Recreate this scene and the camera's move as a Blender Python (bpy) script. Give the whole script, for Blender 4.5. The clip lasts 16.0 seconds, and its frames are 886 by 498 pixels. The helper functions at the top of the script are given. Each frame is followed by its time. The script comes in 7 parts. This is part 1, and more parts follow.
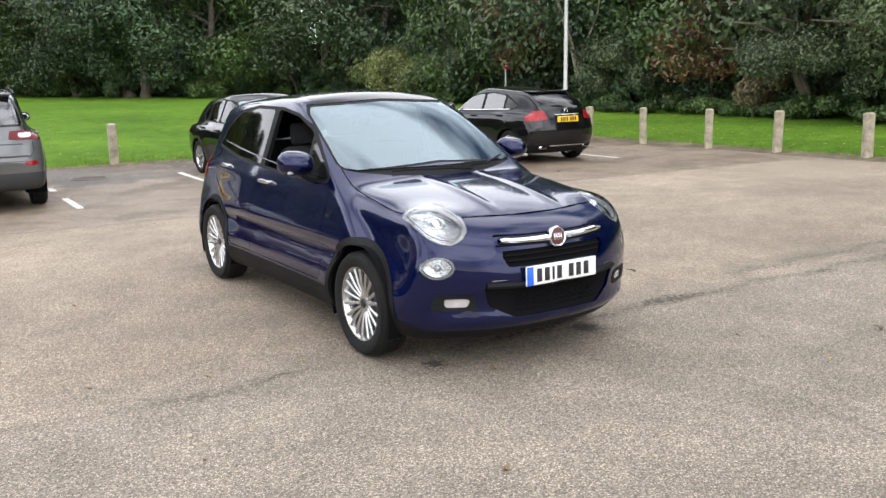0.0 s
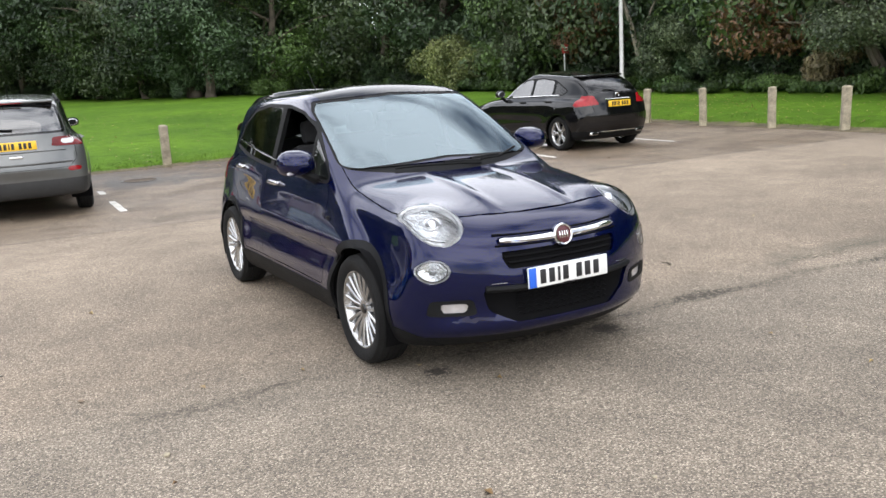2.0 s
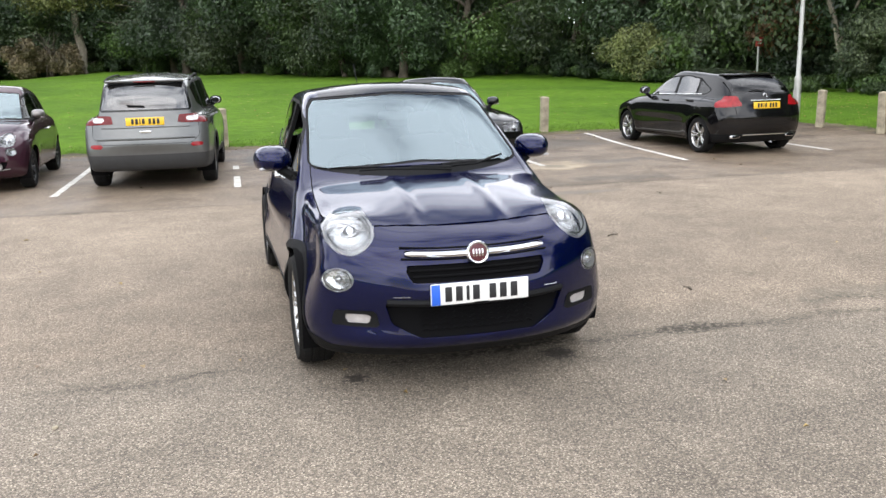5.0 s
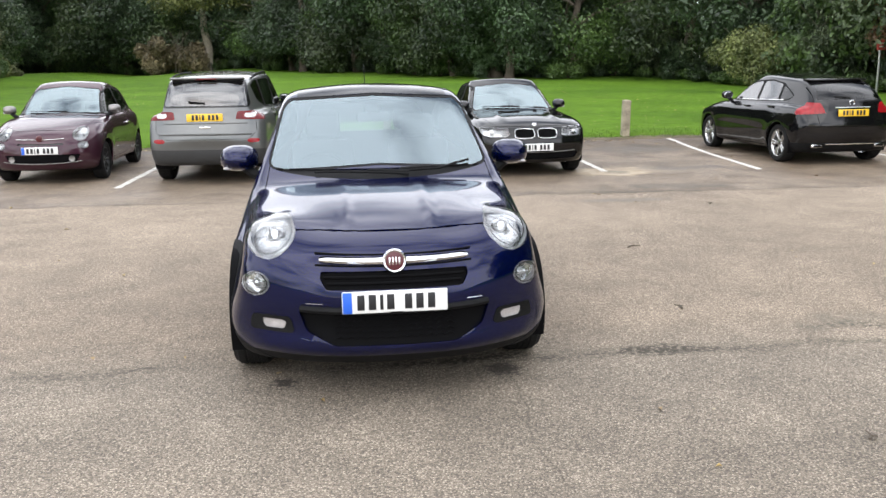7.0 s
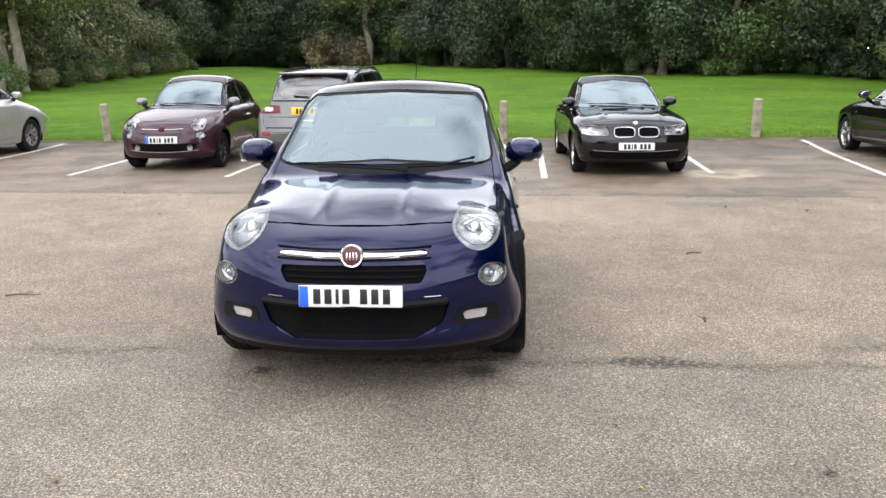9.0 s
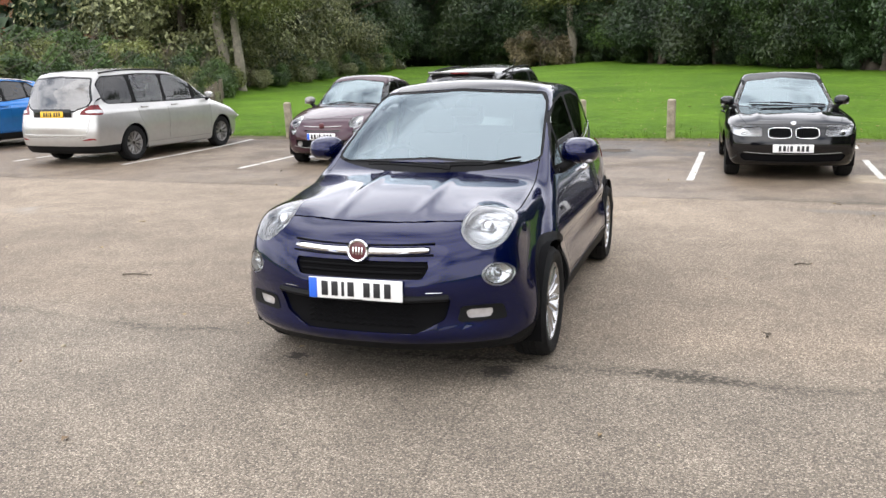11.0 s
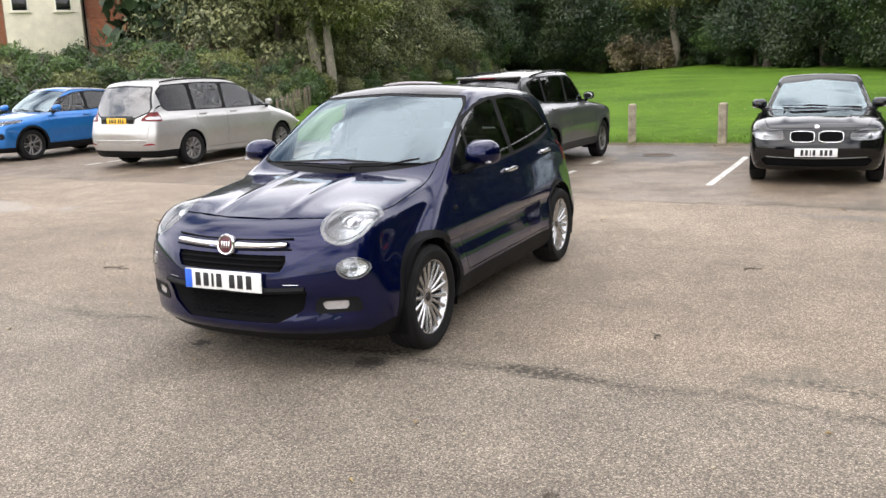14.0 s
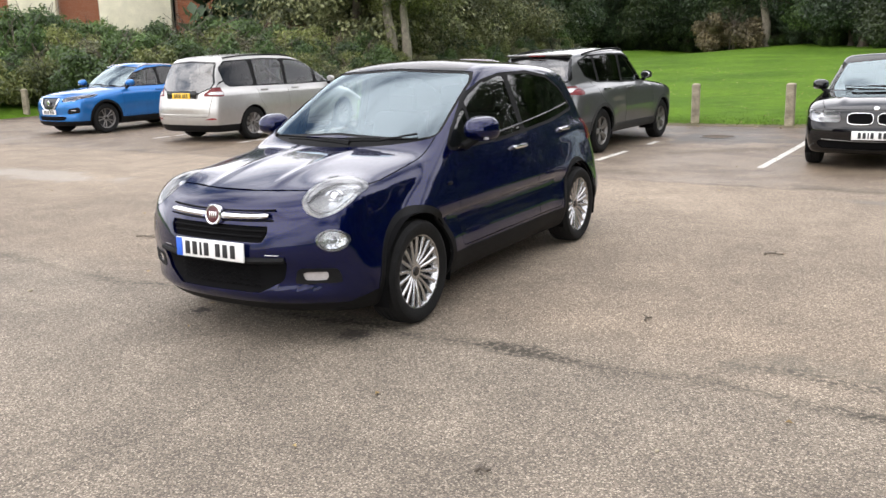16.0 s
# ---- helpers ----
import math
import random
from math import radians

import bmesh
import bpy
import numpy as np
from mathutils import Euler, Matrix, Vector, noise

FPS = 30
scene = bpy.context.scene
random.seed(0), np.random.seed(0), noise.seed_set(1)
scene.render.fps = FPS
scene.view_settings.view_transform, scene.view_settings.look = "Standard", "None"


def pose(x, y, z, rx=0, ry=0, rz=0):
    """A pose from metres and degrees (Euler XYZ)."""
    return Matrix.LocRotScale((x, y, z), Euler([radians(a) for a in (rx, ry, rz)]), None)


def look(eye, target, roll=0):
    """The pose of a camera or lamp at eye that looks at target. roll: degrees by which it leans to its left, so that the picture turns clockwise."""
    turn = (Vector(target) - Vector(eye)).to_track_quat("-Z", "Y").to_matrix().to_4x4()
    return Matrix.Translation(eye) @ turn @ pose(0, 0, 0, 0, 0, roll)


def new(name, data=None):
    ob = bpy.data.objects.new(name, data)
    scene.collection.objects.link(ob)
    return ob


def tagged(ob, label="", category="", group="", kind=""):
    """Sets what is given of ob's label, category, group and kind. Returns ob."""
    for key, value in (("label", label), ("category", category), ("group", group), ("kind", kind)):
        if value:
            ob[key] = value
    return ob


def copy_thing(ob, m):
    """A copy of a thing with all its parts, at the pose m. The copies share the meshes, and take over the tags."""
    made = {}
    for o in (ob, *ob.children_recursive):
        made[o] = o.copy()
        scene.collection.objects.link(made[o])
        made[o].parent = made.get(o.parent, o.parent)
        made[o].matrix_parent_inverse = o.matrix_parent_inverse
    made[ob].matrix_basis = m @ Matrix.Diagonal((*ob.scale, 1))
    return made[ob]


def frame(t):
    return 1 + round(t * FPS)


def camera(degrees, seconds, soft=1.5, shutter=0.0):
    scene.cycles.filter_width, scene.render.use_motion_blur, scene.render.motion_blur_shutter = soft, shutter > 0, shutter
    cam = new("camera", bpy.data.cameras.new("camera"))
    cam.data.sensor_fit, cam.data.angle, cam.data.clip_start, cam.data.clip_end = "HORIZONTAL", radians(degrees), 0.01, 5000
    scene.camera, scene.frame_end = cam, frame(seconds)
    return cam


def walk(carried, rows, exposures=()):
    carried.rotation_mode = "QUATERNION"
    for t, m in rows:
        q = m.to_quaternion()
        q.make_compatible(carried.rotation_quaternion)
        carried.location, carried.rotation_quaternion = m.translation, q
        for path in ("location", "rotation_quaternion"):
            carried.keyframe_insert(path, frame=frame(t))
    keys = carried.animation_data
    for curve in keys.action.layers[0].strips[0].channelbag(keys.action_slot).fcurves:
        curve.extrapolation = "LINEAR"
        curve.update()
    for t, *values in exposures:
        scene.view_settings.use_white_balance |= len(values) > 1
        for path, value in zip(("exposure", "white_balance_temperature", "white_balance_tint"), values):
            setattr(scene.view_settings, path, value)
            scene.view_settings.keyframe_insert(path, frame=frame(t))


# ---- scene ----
cam = camera(54.5, 16.0)
PATH = [
    (0, (0.307, -0.658, 1.644), (1.314, 1.026, 1.255), -1.0),
    (0.5, (0.354, -0.665, 1.641), (1.34, 1.031, 1.254), -1.5),
    (1, (0.444, -0.653, 1.641), (1.402, 1.058, 1.252), -2.4),
    (1.5, (0.621, -0.608, 1.625), (1.534, 1.126, 1.228), -3.1),
    (2, (0.802, -0.601, 1.642), (1.66, 1.158, 1.234), -3.4),
    (2.5, (1.051, -0.706, 1.653), (1.795, 1.106, 1.249), -3.1),
    (3, (1.283, -0.769, 1.663), (1.926, 1.077, 1.236), -2.1),
    (3.5, (1.5, -0.763, 1.655), (2.092, 1.095, 1.211), -1.8),
    (4, (1.699, -0.799, 1.673), (2.211, 1.084, 1.232), -2.7),
    (4.5, (1.995, -0.92, 1.686), (2.453, 0.979, 1.254), -2.3),
    (4.7, (2.098, -0.972, 1.699), (2.541, 0.931, 1.271), -1.9),
    (6.8, (3.164, -1.031, 1.705), (3.357, 0.914, 1.281), -0.8),
    (7, (3.255, -0.991, 1.692), (3.409, 0.958, 1.273), -0.8),
    (7.5, (3.488, -0.947, 1.712), (3.555, 1.009, 1.299), -1.0),
    (8, (3.742, -0.943, 1.695), (3.698, 1.014, 1.284), -1.4),
    (8.5, (4.014, -0.98, 1.707), (3.861, 0.969, 1.285), -1.2),
    (9, (4.241, -0.945, 1.689), (4.03, 0.998, 1.264), -0.6),
    (9.5, (4.464, -0.868, 1.693), (4.161, 1.061, 1.259), -0.3),
    (10, (4.721, -0.845, 1.679), (4.258, 1.049, 1.235), -1.2),
    (10.2, (4.837, -0.834, 1.683), (4.32, 1.047, 1.241), -1.3),
    (12.3, (5.768, -0.662, 1.67), (4.947, 1.118, 1.273), -1.2),
    (12.5, (5.849, -0.656, 1.665), (5.01, 1.115, 1.266), -1.3),
    (13, (6.044, -0.559, 1.64), (5.184, 1.203, 1.243), -1.3),
    (13.5, (6.26, -0.462, 1.64), (5.392, 1.295, 1.243), -1.7),
    (14, (6.565, -0.436, 1.641), (5.657, 1.3, 1.24), -1.9),
    (14.5, (6.75, -0.358, 1.62), (5.777, 1.343, 1.221), -1.8),
    (15, (6.87, -0.204, 1.6), (5.839, 1.462, 1.198), -1.2),
    (15.5, (7.004, -0.183, 1.606), (5.946, 1.46, 1.177), -1.2),
    (16, (7.057, -0.172, 1.603), (5.99, 1.461, 1.161), -1.6),
]
walk(cam, [(t, look(eye, target, roll)) for t, eye, target, roll in PATH],
     exposures=[(0.0, 0.20, 6500, 10), (1.5, 0.12, 6500, 10), (2.5, -0.02, 6500, 10), (3.5, 0.08, 6500, 10), (4.5, 0.12, 6500, 10), (10.0, 0.11, 6550, 10.5), (12.5, 0.08, 6680, 12), (16.0, 0.05, 6720, 12)])

# ---- world, sun, exposure ----
world = bpy.data.worlds.new("sky")
scene.world = world
world.use_nodes = True
_n, _l = world.node_tree.nodes, world.node_tree.links
_bg = _n["Background"]
SUN_EL, SUN_AZ = 42.0, 200.0   # degrees; azimuth clockwise from +y
_sky = _n.new("ShaderNodeTexSky")
_sky.sky_type, _sky.sun_disc = "NISHITA", False
_sky.sun_elevation, _sky.sun_rotation = radians(SUN_EL), radians(SUN_AZ)
_sky.air_density, _sky.dust_density = 1.0, 0.7
_tc = _n.new("ShaderNodeTexCoord")
_map = _n.new("ShaderNodeMapping")
_map.inputs["Scale"].default_value = (1.0, 1.0, 2.2)
_cl = _n.new("ShaderNodeTexNoise")
_cl.inputs["Scale"].default_value, _cl.inputs["Detail"].default_value, _cl.inputs["Roughness"].default_value = 1.8, 6.0, 0.52
_ramp = _n.new("ShaderNodeValToRGB")
_ramp.color_ramp.elements[0].position, _ramp.color_ramp.elements[1].position = 0.36, 0.54
_mix = _n.new("ShaderNodeMix")
_mix.data_type = "RGBA"
_mix.inputs["B"].default_value = (22.0, 22.5, 23.9, 1)
_l.new(_tc.outputs["Generated"], _map.inputs["Vector"])
_l.new(_map.outputs["Vector"], _cl.inputs["Vector"])
_l.new(_cl.outputs["Fac"], _ramp.inputs["Fac"])
_l.new(_ramp.outputs["Color"], _mix.inputs["Factor"])
_l.new(_sky.outputs["Color"], _mix.inputs["A"])
_l.new(_mix.outputs["Result"], _bg.inputs["Color"])
_bg.inputs["Strength"].default_value = 0.12
_sun = bpy.data.lights.new("sun", "SUN")
_sun.energy, _sun.angle, _sun.color = 0.8, radians(60), (1.0, 0.95, 0.88)
sun = new("sun", _sun)
_az, _el = radians(SUN_AZ), radians(SUN_EL)
sun.matrix_world = look((Vector((math.sin(_az) * math.cos(_el), math.cos(_az) * math.cos(_el), math.sin(_el))) * 60), (0, 0, 0))

# ---- materials ----
def material(name, color, rough=0.5, metal=0.0, coat=0.0, spec=0.5, var=0.0, scale=8.0, bump=0.0, bscale=60.0, island=0.0, obj_rand=0.0):
    """Principled with two scales of variation in colour and roughness, and fine relief."""
    m = bpy.data.materials.new(name)
    m.use_nodes = True
    n, l = m.node_tree.nodes, m.node_tree.links
    b = n["Principled BSDF"]
    b.inputs["Base Color"].default_value = (*color, 1)
    b.inputs["Roughness"].default_value, b.inputs["Metallic"].default_value = rough, metal
    b.inputs["Coat Weight"].default_value, b.inputs["Coat Roughness"].default_value = coat, 0.03
    b.inputs["Specular IOR Level"].default_value = spec
    tc = n.new("ShaderNodeTexCoord")
    last = None
    if var:
        for k, (s, amount) in enumerate(((scale, var), (scale * 9.0, var * 0.6))):
            no = n.new("ShaderNodeTexNoise")
            no.inputs["Scale"].default_value, no.inputs["Detail"].default_value = s, 5.0
            l.new(tc.outputs["Object"], no.inputs["Vector"])
            mr = n.new("ShaderNodeMapRange")
            mr.inputs["From Min"].default_value, mr.inputs["From Max"].default_value = 0.3, 0.7
            mr.inputs["To Min"].default_value, mr.inputs["To Max"].default_value = 1 - amount, 1 + amount
            l.new(no.outputs["Fac"], mr.inputs["Value"])
            last = mul(n, l, last if last else None, mr.outputs["Result"], color)
    if island or obj_rand:
        src = n.new("ShaderNodeNewGeometry").outputs["Random Per Island"] if island else n.new("ShaderNodeObjectInfo").outputs["Random"]
        a = island or obj_rand
        mr = n.new("ShaderNodeMapRange")
        mr.inputs["To Min"].default_value, mr.inputs["To Max"].default_value = 1 - a, 1 + a
        l.new(src, mr.inputs["Value"])
        last = mul(n, l, last, mr.outputs["Result"], color)
    if last:
        l.new(last, b.inputs["Base Color"])
    if bump:
        no = n.new("ShaderNodeTexNoise")
        no.inputs["Scale"].default_value, no.inputs["Detail"].default_value = bscale, 4.0
        l.new(tc.outputs["Object"], no.inputs["Vector"])
        bp = n.new("ShaderNodeBump")
        bp.inputs["Strength"].default_value, bp.inputs["Distance"].default_value = bump, 0.01
        l.new(no.outputs["Fac"], bp.inputs["Height"])
        l.new(bp.outputs["Normal"], b.inputs["Normal"])
    return m


def mul(n, l, a, fac, color):
    v = n.new("ShaderNodeVectorMath")
    v.operation = "SCALE"
    if a is None:
        v.inputs[0].default_value = color
    else:
        l.new(a, v.inputs[0])
    l.new(fac, v.inputs["Scale"])
    return v.outputs["Vector"]


def glass(name, tint, gloss=(1.0, 1.0, 1.0), rough=0.0, ior=1.7):
    """A thin pane: tinted see-through with a mirror gloss by Fresnel."""
    m = bpy.data.materials.new(name)
    m.use_nodes = True
    n, l = m.node_tree.nodes, m.node_tree.links
    n.remove(n["Principled BSDF"])
    tr, gl, mx, fr = (n.new("ShaderNode" + k) for k in ("BsdfTransparent", "BsdfGlossy", "MixShader", "Fresnel"))
    tr.inputs["Color"].default_value = (*tint, 1)
    gl.inputs["Roughness"].default_value = rough
    gl.inputs["Color"].default_value = (*gloss, 1)
    fr.inputs["IOR"].default_value = ior
    l.new(fr.outputs["Fac"], mx.inputs["Fac"])
    l.new(tr.outputs["BSDF"], mx.inputs[1])
    l.new(gl.outputs["BSDF"], mx.inputs[2])
    l.new(mx.outputs["Shader"], n["Material Output"].inputs["Surface"])
    return m


def paint(name, color, metal=0.35, rough=0.35, coat_ior=1.5):
    m = material(name, color, rough, metal, coat=1.0, spec=0.0, var=0.06, scale=1.2)
    m.node_tree.nodes["Principled BSDF"].inputs["Coat IOR"].default_value = coat_ior
    return m


def leaf_material(name, a, b, spread=0.85, trans=0.25):
    """Leaves: colour from a to b leaf by leaf, a little see-through."""
    m = bpy.data.materials.new(name)
    m.use_nodes = True
    n, l = m.node_tree.nodes, m.node_tree.links
    p = n["Principled BSDF"]
    p.inputs["Roughness"].default_value = 0.42
    p.inputs["Specular IOR Level"].default_value = 0.45
    geo, oi = n.new("ShaderNodeNewGeometry"), n.new("ShaderNodeObjectInfo")
    mix = n.new("ShaderNodeMix")
    mix.data_type = "RGBA"
    mix.inputs["A"].default_value, mix.inputs["B"].default_value = (*a, 1), (*b, 1)
    no = n.new("ShaderNodeTexNoise")
    no.inputs["Scale"].default_value, no.inputs["Detail"].default_value = 0.55, 2.0
    l.new(geo.outputs["Position"], no.inputs["Vector"])
    ad = n.new("ShaderNodeMath")
    ad.operation = "MULTIPLY_ADD"
    l.new(geo.outputs["Random Per Island"], ad.inputs[0])
    ad.inputs[1].default_value = spread
    sub = n.new("ShaderNodeMath")
    sub.operation = "MULTIPLY_ADD"
    l.new(no.outputs["Fac"], sub.inputs[0])
    sub.inputs[1].default_value, sub.inputs[2].default_value = 2.4, -1.15
    l.new(sub.outputs["Value"], ad.inputs[2])
    ad.use_clamp = True
    l.new(ad.outputs["Value"], mix.inputs["Factor"])
    mr = n.new("ShaderNodeMapRange")
    mr.inputs["To Min"].default_value, mr.inputs["To Max"].default_value = 0.7, 1.3
    l.new(oi.outputs["Random"], mr.inputs["Value"])
    sc = n.new("ShaderNodeVectorMath")
    sc.operation = "SCALE"
    l.new(mix.outputs["Result"], sc.inputs[0])
    l.new(mr.outputs["Result"], sc.inputs["Scale"])
    l.new(sc.outputs["Vector"], p.inputs["Base Color"])
    tl, mx = n.new("ShaderNodeBsdfTranslucent"), n.new("ShaderNodeMixShader")
    l.new(sc.outputs["Vector"], tl.inputs["Color"])
    mx.inputs["Fac"].default_value = trans
    l.new(p.outputs["BSDF"], mx.inputs[1])
    l.new(tl.outputs["BSDF"], mx.inputs[2])
    l.new(mx.outputs["Shader"], n["Material Output"].inputs["Surface"])
    return m


def node_chain(m):
    """A small kit for longer node trees: makes nodes and links inputs by name."""
    m.use_nodes = True
    n, l = m.node_tree.nodes, m.node_tree.links

    def make(kind, ops=None, **ins):
        nd = n.new("ShaderNode" + kind)
        if ops:
            if kind == "Mix":
                nd.data_type = "RGBA"
                nd.blend_type = ops
            else:
                nd.operation = ops
        for key, v in ins.items():
            key = int(key[1:]) if key[0] == "i" and key[1:].isdigit() else key.replace("_", " ")
            if isinstance(v, bpy.types.NodeSocket):
                l.new(v, nd.inputs[key])
            else:
                nd.inputs[key].default_value = v
        return nd
    return n, l, make


def tarmac():
    """Weathered tarmac with tan chippings, darker damp bays, a mossy joint and cracks."""
    m = bpy.data.materials.new("tarmac")
    n, l, mk = node_chain(m)
    b = n["Principled BSDF"]
    pos = n.new("ShaderNodeNewGeometry").outputs["Position"]
    sep = mk("SeparateXYZ", Vector=pos)
    X, Y = sep.outputs["X"], sep.outputs["Y"]

    def fac(sock, lo, hi, to0=0.0, to1=1.0):
        r = mk("MapRange", Value=sock, From_Min=lo, From_Max=hi, To_Min=to0, To_Max=to1)
        return r.outputs["Result"]

    def math2(op, a, c):
        return mk("Math", op, i0=a, i1=c).outputs["Value"]

    chips = mk("TexVoronoi", Vector=pos, Scale=125.0)
    chips2 = mk("TexVoronoi", Vector=pos, Scale=60.0)
    big = mk("TexNoise", Vector=pos, Scale=0.35, Detail=5.0)
    mid = mk("TexNoise", Vector=pos, Scale=2.3, Detail=6.0)
    fine = mk("TexNoise", Vector=pos, Scale=30.0, Detail=4.0)
    hue = mk("SeparateColor", Color=chips.outputs["Color"])
    stones = n.new("ShaderNodeValToRGB")
    cr = stones.color_ramp
    cr.elements[0].color, cr.elements[1].color = (0.092, 0.075, 0.057, 1), (0.53, 0.455, 0.355, 1)
    e = cr.elements.new(0.45); e.color = (0.242, 0.200, 0.154, 1)
    e = cr.elements.new(0.8); e.color = (0.330, 0.277, 0.214, 1)
    l.new(hue.outputs["Red"], stones.inputs["Fac"])
    bind = mk("Mix", "MIX", A=stones.outputs["Color"], B=(0.098, 0.082, 0.063, 1), Factor=fac(chips.outputs["Distance"], 0.35, 0.75, 0.0, 0.7))
    wide = mk("VectorMath", "SCALE", i0=bind.outputs["Result"], Scale=fac(big.outputs["Fac"], 0.3, 0.7, 0.80, 1.2))
    wide2 = mk("VectorMath", "SCALE", i0=wide.outputs["Vector"], Scale=math2("MULTIPLY", fac(mid.outputs["Fac"], 0.3, 0.7, 0.84, 1.14), fac(Y, 3.5, 8.5, 0.92, 1.20)))
    tan = mk("Mix", "MULTIPLY", A=wide2.outputs["Vector"], B=(1.0, 0.955, 0.915, 1), Factor=fac(Y, 3.6, 4.4))
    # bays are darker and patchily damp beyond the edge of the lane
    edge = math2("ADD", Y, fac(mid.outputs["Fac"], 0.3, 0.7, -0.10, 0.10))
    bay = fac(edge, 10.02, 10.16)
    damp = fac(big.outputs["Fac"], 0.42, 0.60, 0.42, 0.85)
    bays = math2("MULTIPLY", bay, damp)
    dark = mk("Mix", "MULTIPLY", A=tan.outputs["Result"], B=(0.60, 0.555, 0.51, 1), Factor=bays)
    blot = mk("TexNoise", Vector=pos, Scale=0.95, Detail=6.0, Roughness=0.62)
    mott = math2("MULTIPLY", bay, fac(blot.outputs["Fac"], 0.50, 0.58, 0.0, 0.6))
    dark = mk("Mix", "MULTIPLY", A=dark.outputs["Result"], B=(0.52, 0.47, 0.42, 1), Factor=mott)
    # tarmac turns darker and browner towards the lawn, with a blotchy start
    by_lawn = math2("MULTIPLY", fac(math2("ADD", Y, fac(blot.outputs["Fac"], 0.3, 0.7, -1.6, 1.6)), 14.2, 16.2), 0.75)
    dark = mk("Mix", "MULTIPLY", A=dark.outputs["Result"], B=(0.42, 0.365, 0.30, 1), Factor=by_lawn)
    # mossy joint across the lane, and a hairline crack from it
    wav = mk("TexNoise", Vector=pos, Scale=1.1, Detail=7.0)
    line = math2("ABSOLUTE", math2("ADD", math2("SUBTRACT", Y, 3.80), fac(wav.outputs["Fac"], 0.2, 0.8, -0.20, 0.20)), 0.0)
    joint = math2("MULTIPLY", fac(line, 0.012, 0.11, 1.0, 0.0), math2("MULTIPLY", fac(fine.outputs["Fac"], 0.40, 0.62, 0.1, 1.0), math2("MULTIPLY", fac(blot.outputs["Fac"], 0.44, 0.54, 0.45, 1.5), fac(X, 1.5, 4.5, 0.5, 1.6))))
    line2 = math2("ABSOLUTE", math2("ADD", math2("SUBTRACT", X, 3.97), fac(wav.outputs["Fac"], 0.2, 0.8, -0.12, 0.12)), 0.0)
    hair = math2("MULTIPLY", fac(line2, 0.002, 0.012, 0.45, 0.0), fac(Y, 3.7, 3.6))
    line3 = math2("ABSOLUTE", math2("ADD", math2("SUBTRACT", Y, 7.3), fac(wav.outputs["Fac"], 0.2, 0.8, -0.5, 0.5)), 0.0)
    hair3 = math2("MULTIPLY", fac(line3, 0.004, 0.025, 0.3, 0.0), fac(mid.outputs["Fac"], 0.45, 0.55))
    hair4 = math2("MULTIPLY", fac(math2("ABSOLUTE", math2("SUBTRACT", edge, 10.10), 0.0), 0.01, 0.07, 0.55, 0.0), fac(blot.outputs["Fac"], 0.40, 0.55, 0.35, 1.0))
    line5 = math2("ABSOLUTE", math2("ADD", math2("SUBTRACT", Y, 4.17), fac(wav.outputs["Fac"], 0.2, 0.8, -0.15, 0.15)), 0.0)
    hair4 = math2("MAXIMUM", hair4, math2("MULTIPLY", fac(line5, 0.01, 0.10, 0.9, 0.0), math2("MULTIPLY", fac(X, 5.9, 6.2), fac(fine.outputs["Fac"], 0.42, 0.6))))
    both = math2("MAXIMUM", math2("MAXIMUM", math2("MAXIMUM", joint, hair), hair3), hair4)
    crack = mk("Mix", "MIX", A=dark.outputs["Result"], B=(0.045, 0.038, 0.026, 1), Factor=math2("MULTIPLY", both, 0.95))
    last = crack.outputs["Result"]
    # two oil spots beside the front wheels
    for cx, cy, r in ((2.73, 3.52, 0.085), (3.95, 3.60, 0.13)):
        d = mk("VectorMath", "DISTANCE", i0=pos, i1=(cx, cy, 0.0)).outputs["Value"]
        d2 = math2("ADD", d, fac(fine.outputs["Fac"], 0.3, 0.7, -0.05, 0.05))
        last = mk("Mix", "MIX", A=last, B=(0.02, 0.016, 0.012, 1), Factor=fac(d2, r * 0.4, r, 0.85, 0.0)).outputs["Result"]
    # damp hollows, a sandy repair, a shallow puddle with its sky sheen painted pale
    wet = None
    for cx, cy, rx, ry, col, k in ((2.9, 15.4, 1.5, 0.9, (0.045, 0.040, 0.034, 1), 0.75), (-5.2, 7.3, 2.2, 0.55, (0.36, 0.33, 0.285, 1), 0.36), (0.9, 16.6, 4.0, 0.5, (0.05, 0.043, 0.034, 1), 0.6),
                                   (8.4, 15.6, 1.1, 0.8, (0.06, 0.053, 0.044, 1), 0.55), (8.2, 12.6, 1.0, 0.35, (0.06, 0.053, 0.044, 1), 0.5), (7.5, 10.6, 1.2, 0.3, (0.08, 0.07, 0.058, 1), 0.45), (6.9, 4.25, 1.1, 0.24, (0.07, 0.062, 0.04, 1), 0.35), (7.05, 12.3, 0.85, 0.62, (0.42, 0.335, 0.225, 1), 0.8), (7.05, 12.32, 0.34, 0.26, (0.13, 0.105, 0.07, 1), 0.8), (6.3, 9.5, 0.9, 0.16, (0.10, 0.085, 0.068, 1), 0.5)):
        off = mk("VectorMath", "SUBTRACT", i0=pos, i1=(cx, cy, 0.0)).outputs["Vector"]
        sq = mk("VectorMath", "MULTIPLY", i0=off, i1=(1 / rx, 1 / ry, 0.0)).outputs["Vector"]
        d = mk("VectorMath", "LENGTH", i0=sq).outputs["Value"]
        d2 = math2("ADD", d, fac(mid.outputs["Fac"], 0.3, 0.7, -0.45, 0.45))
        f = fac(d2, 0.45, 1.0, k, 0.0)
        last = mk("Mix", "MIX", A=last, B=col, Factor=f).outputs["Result"]
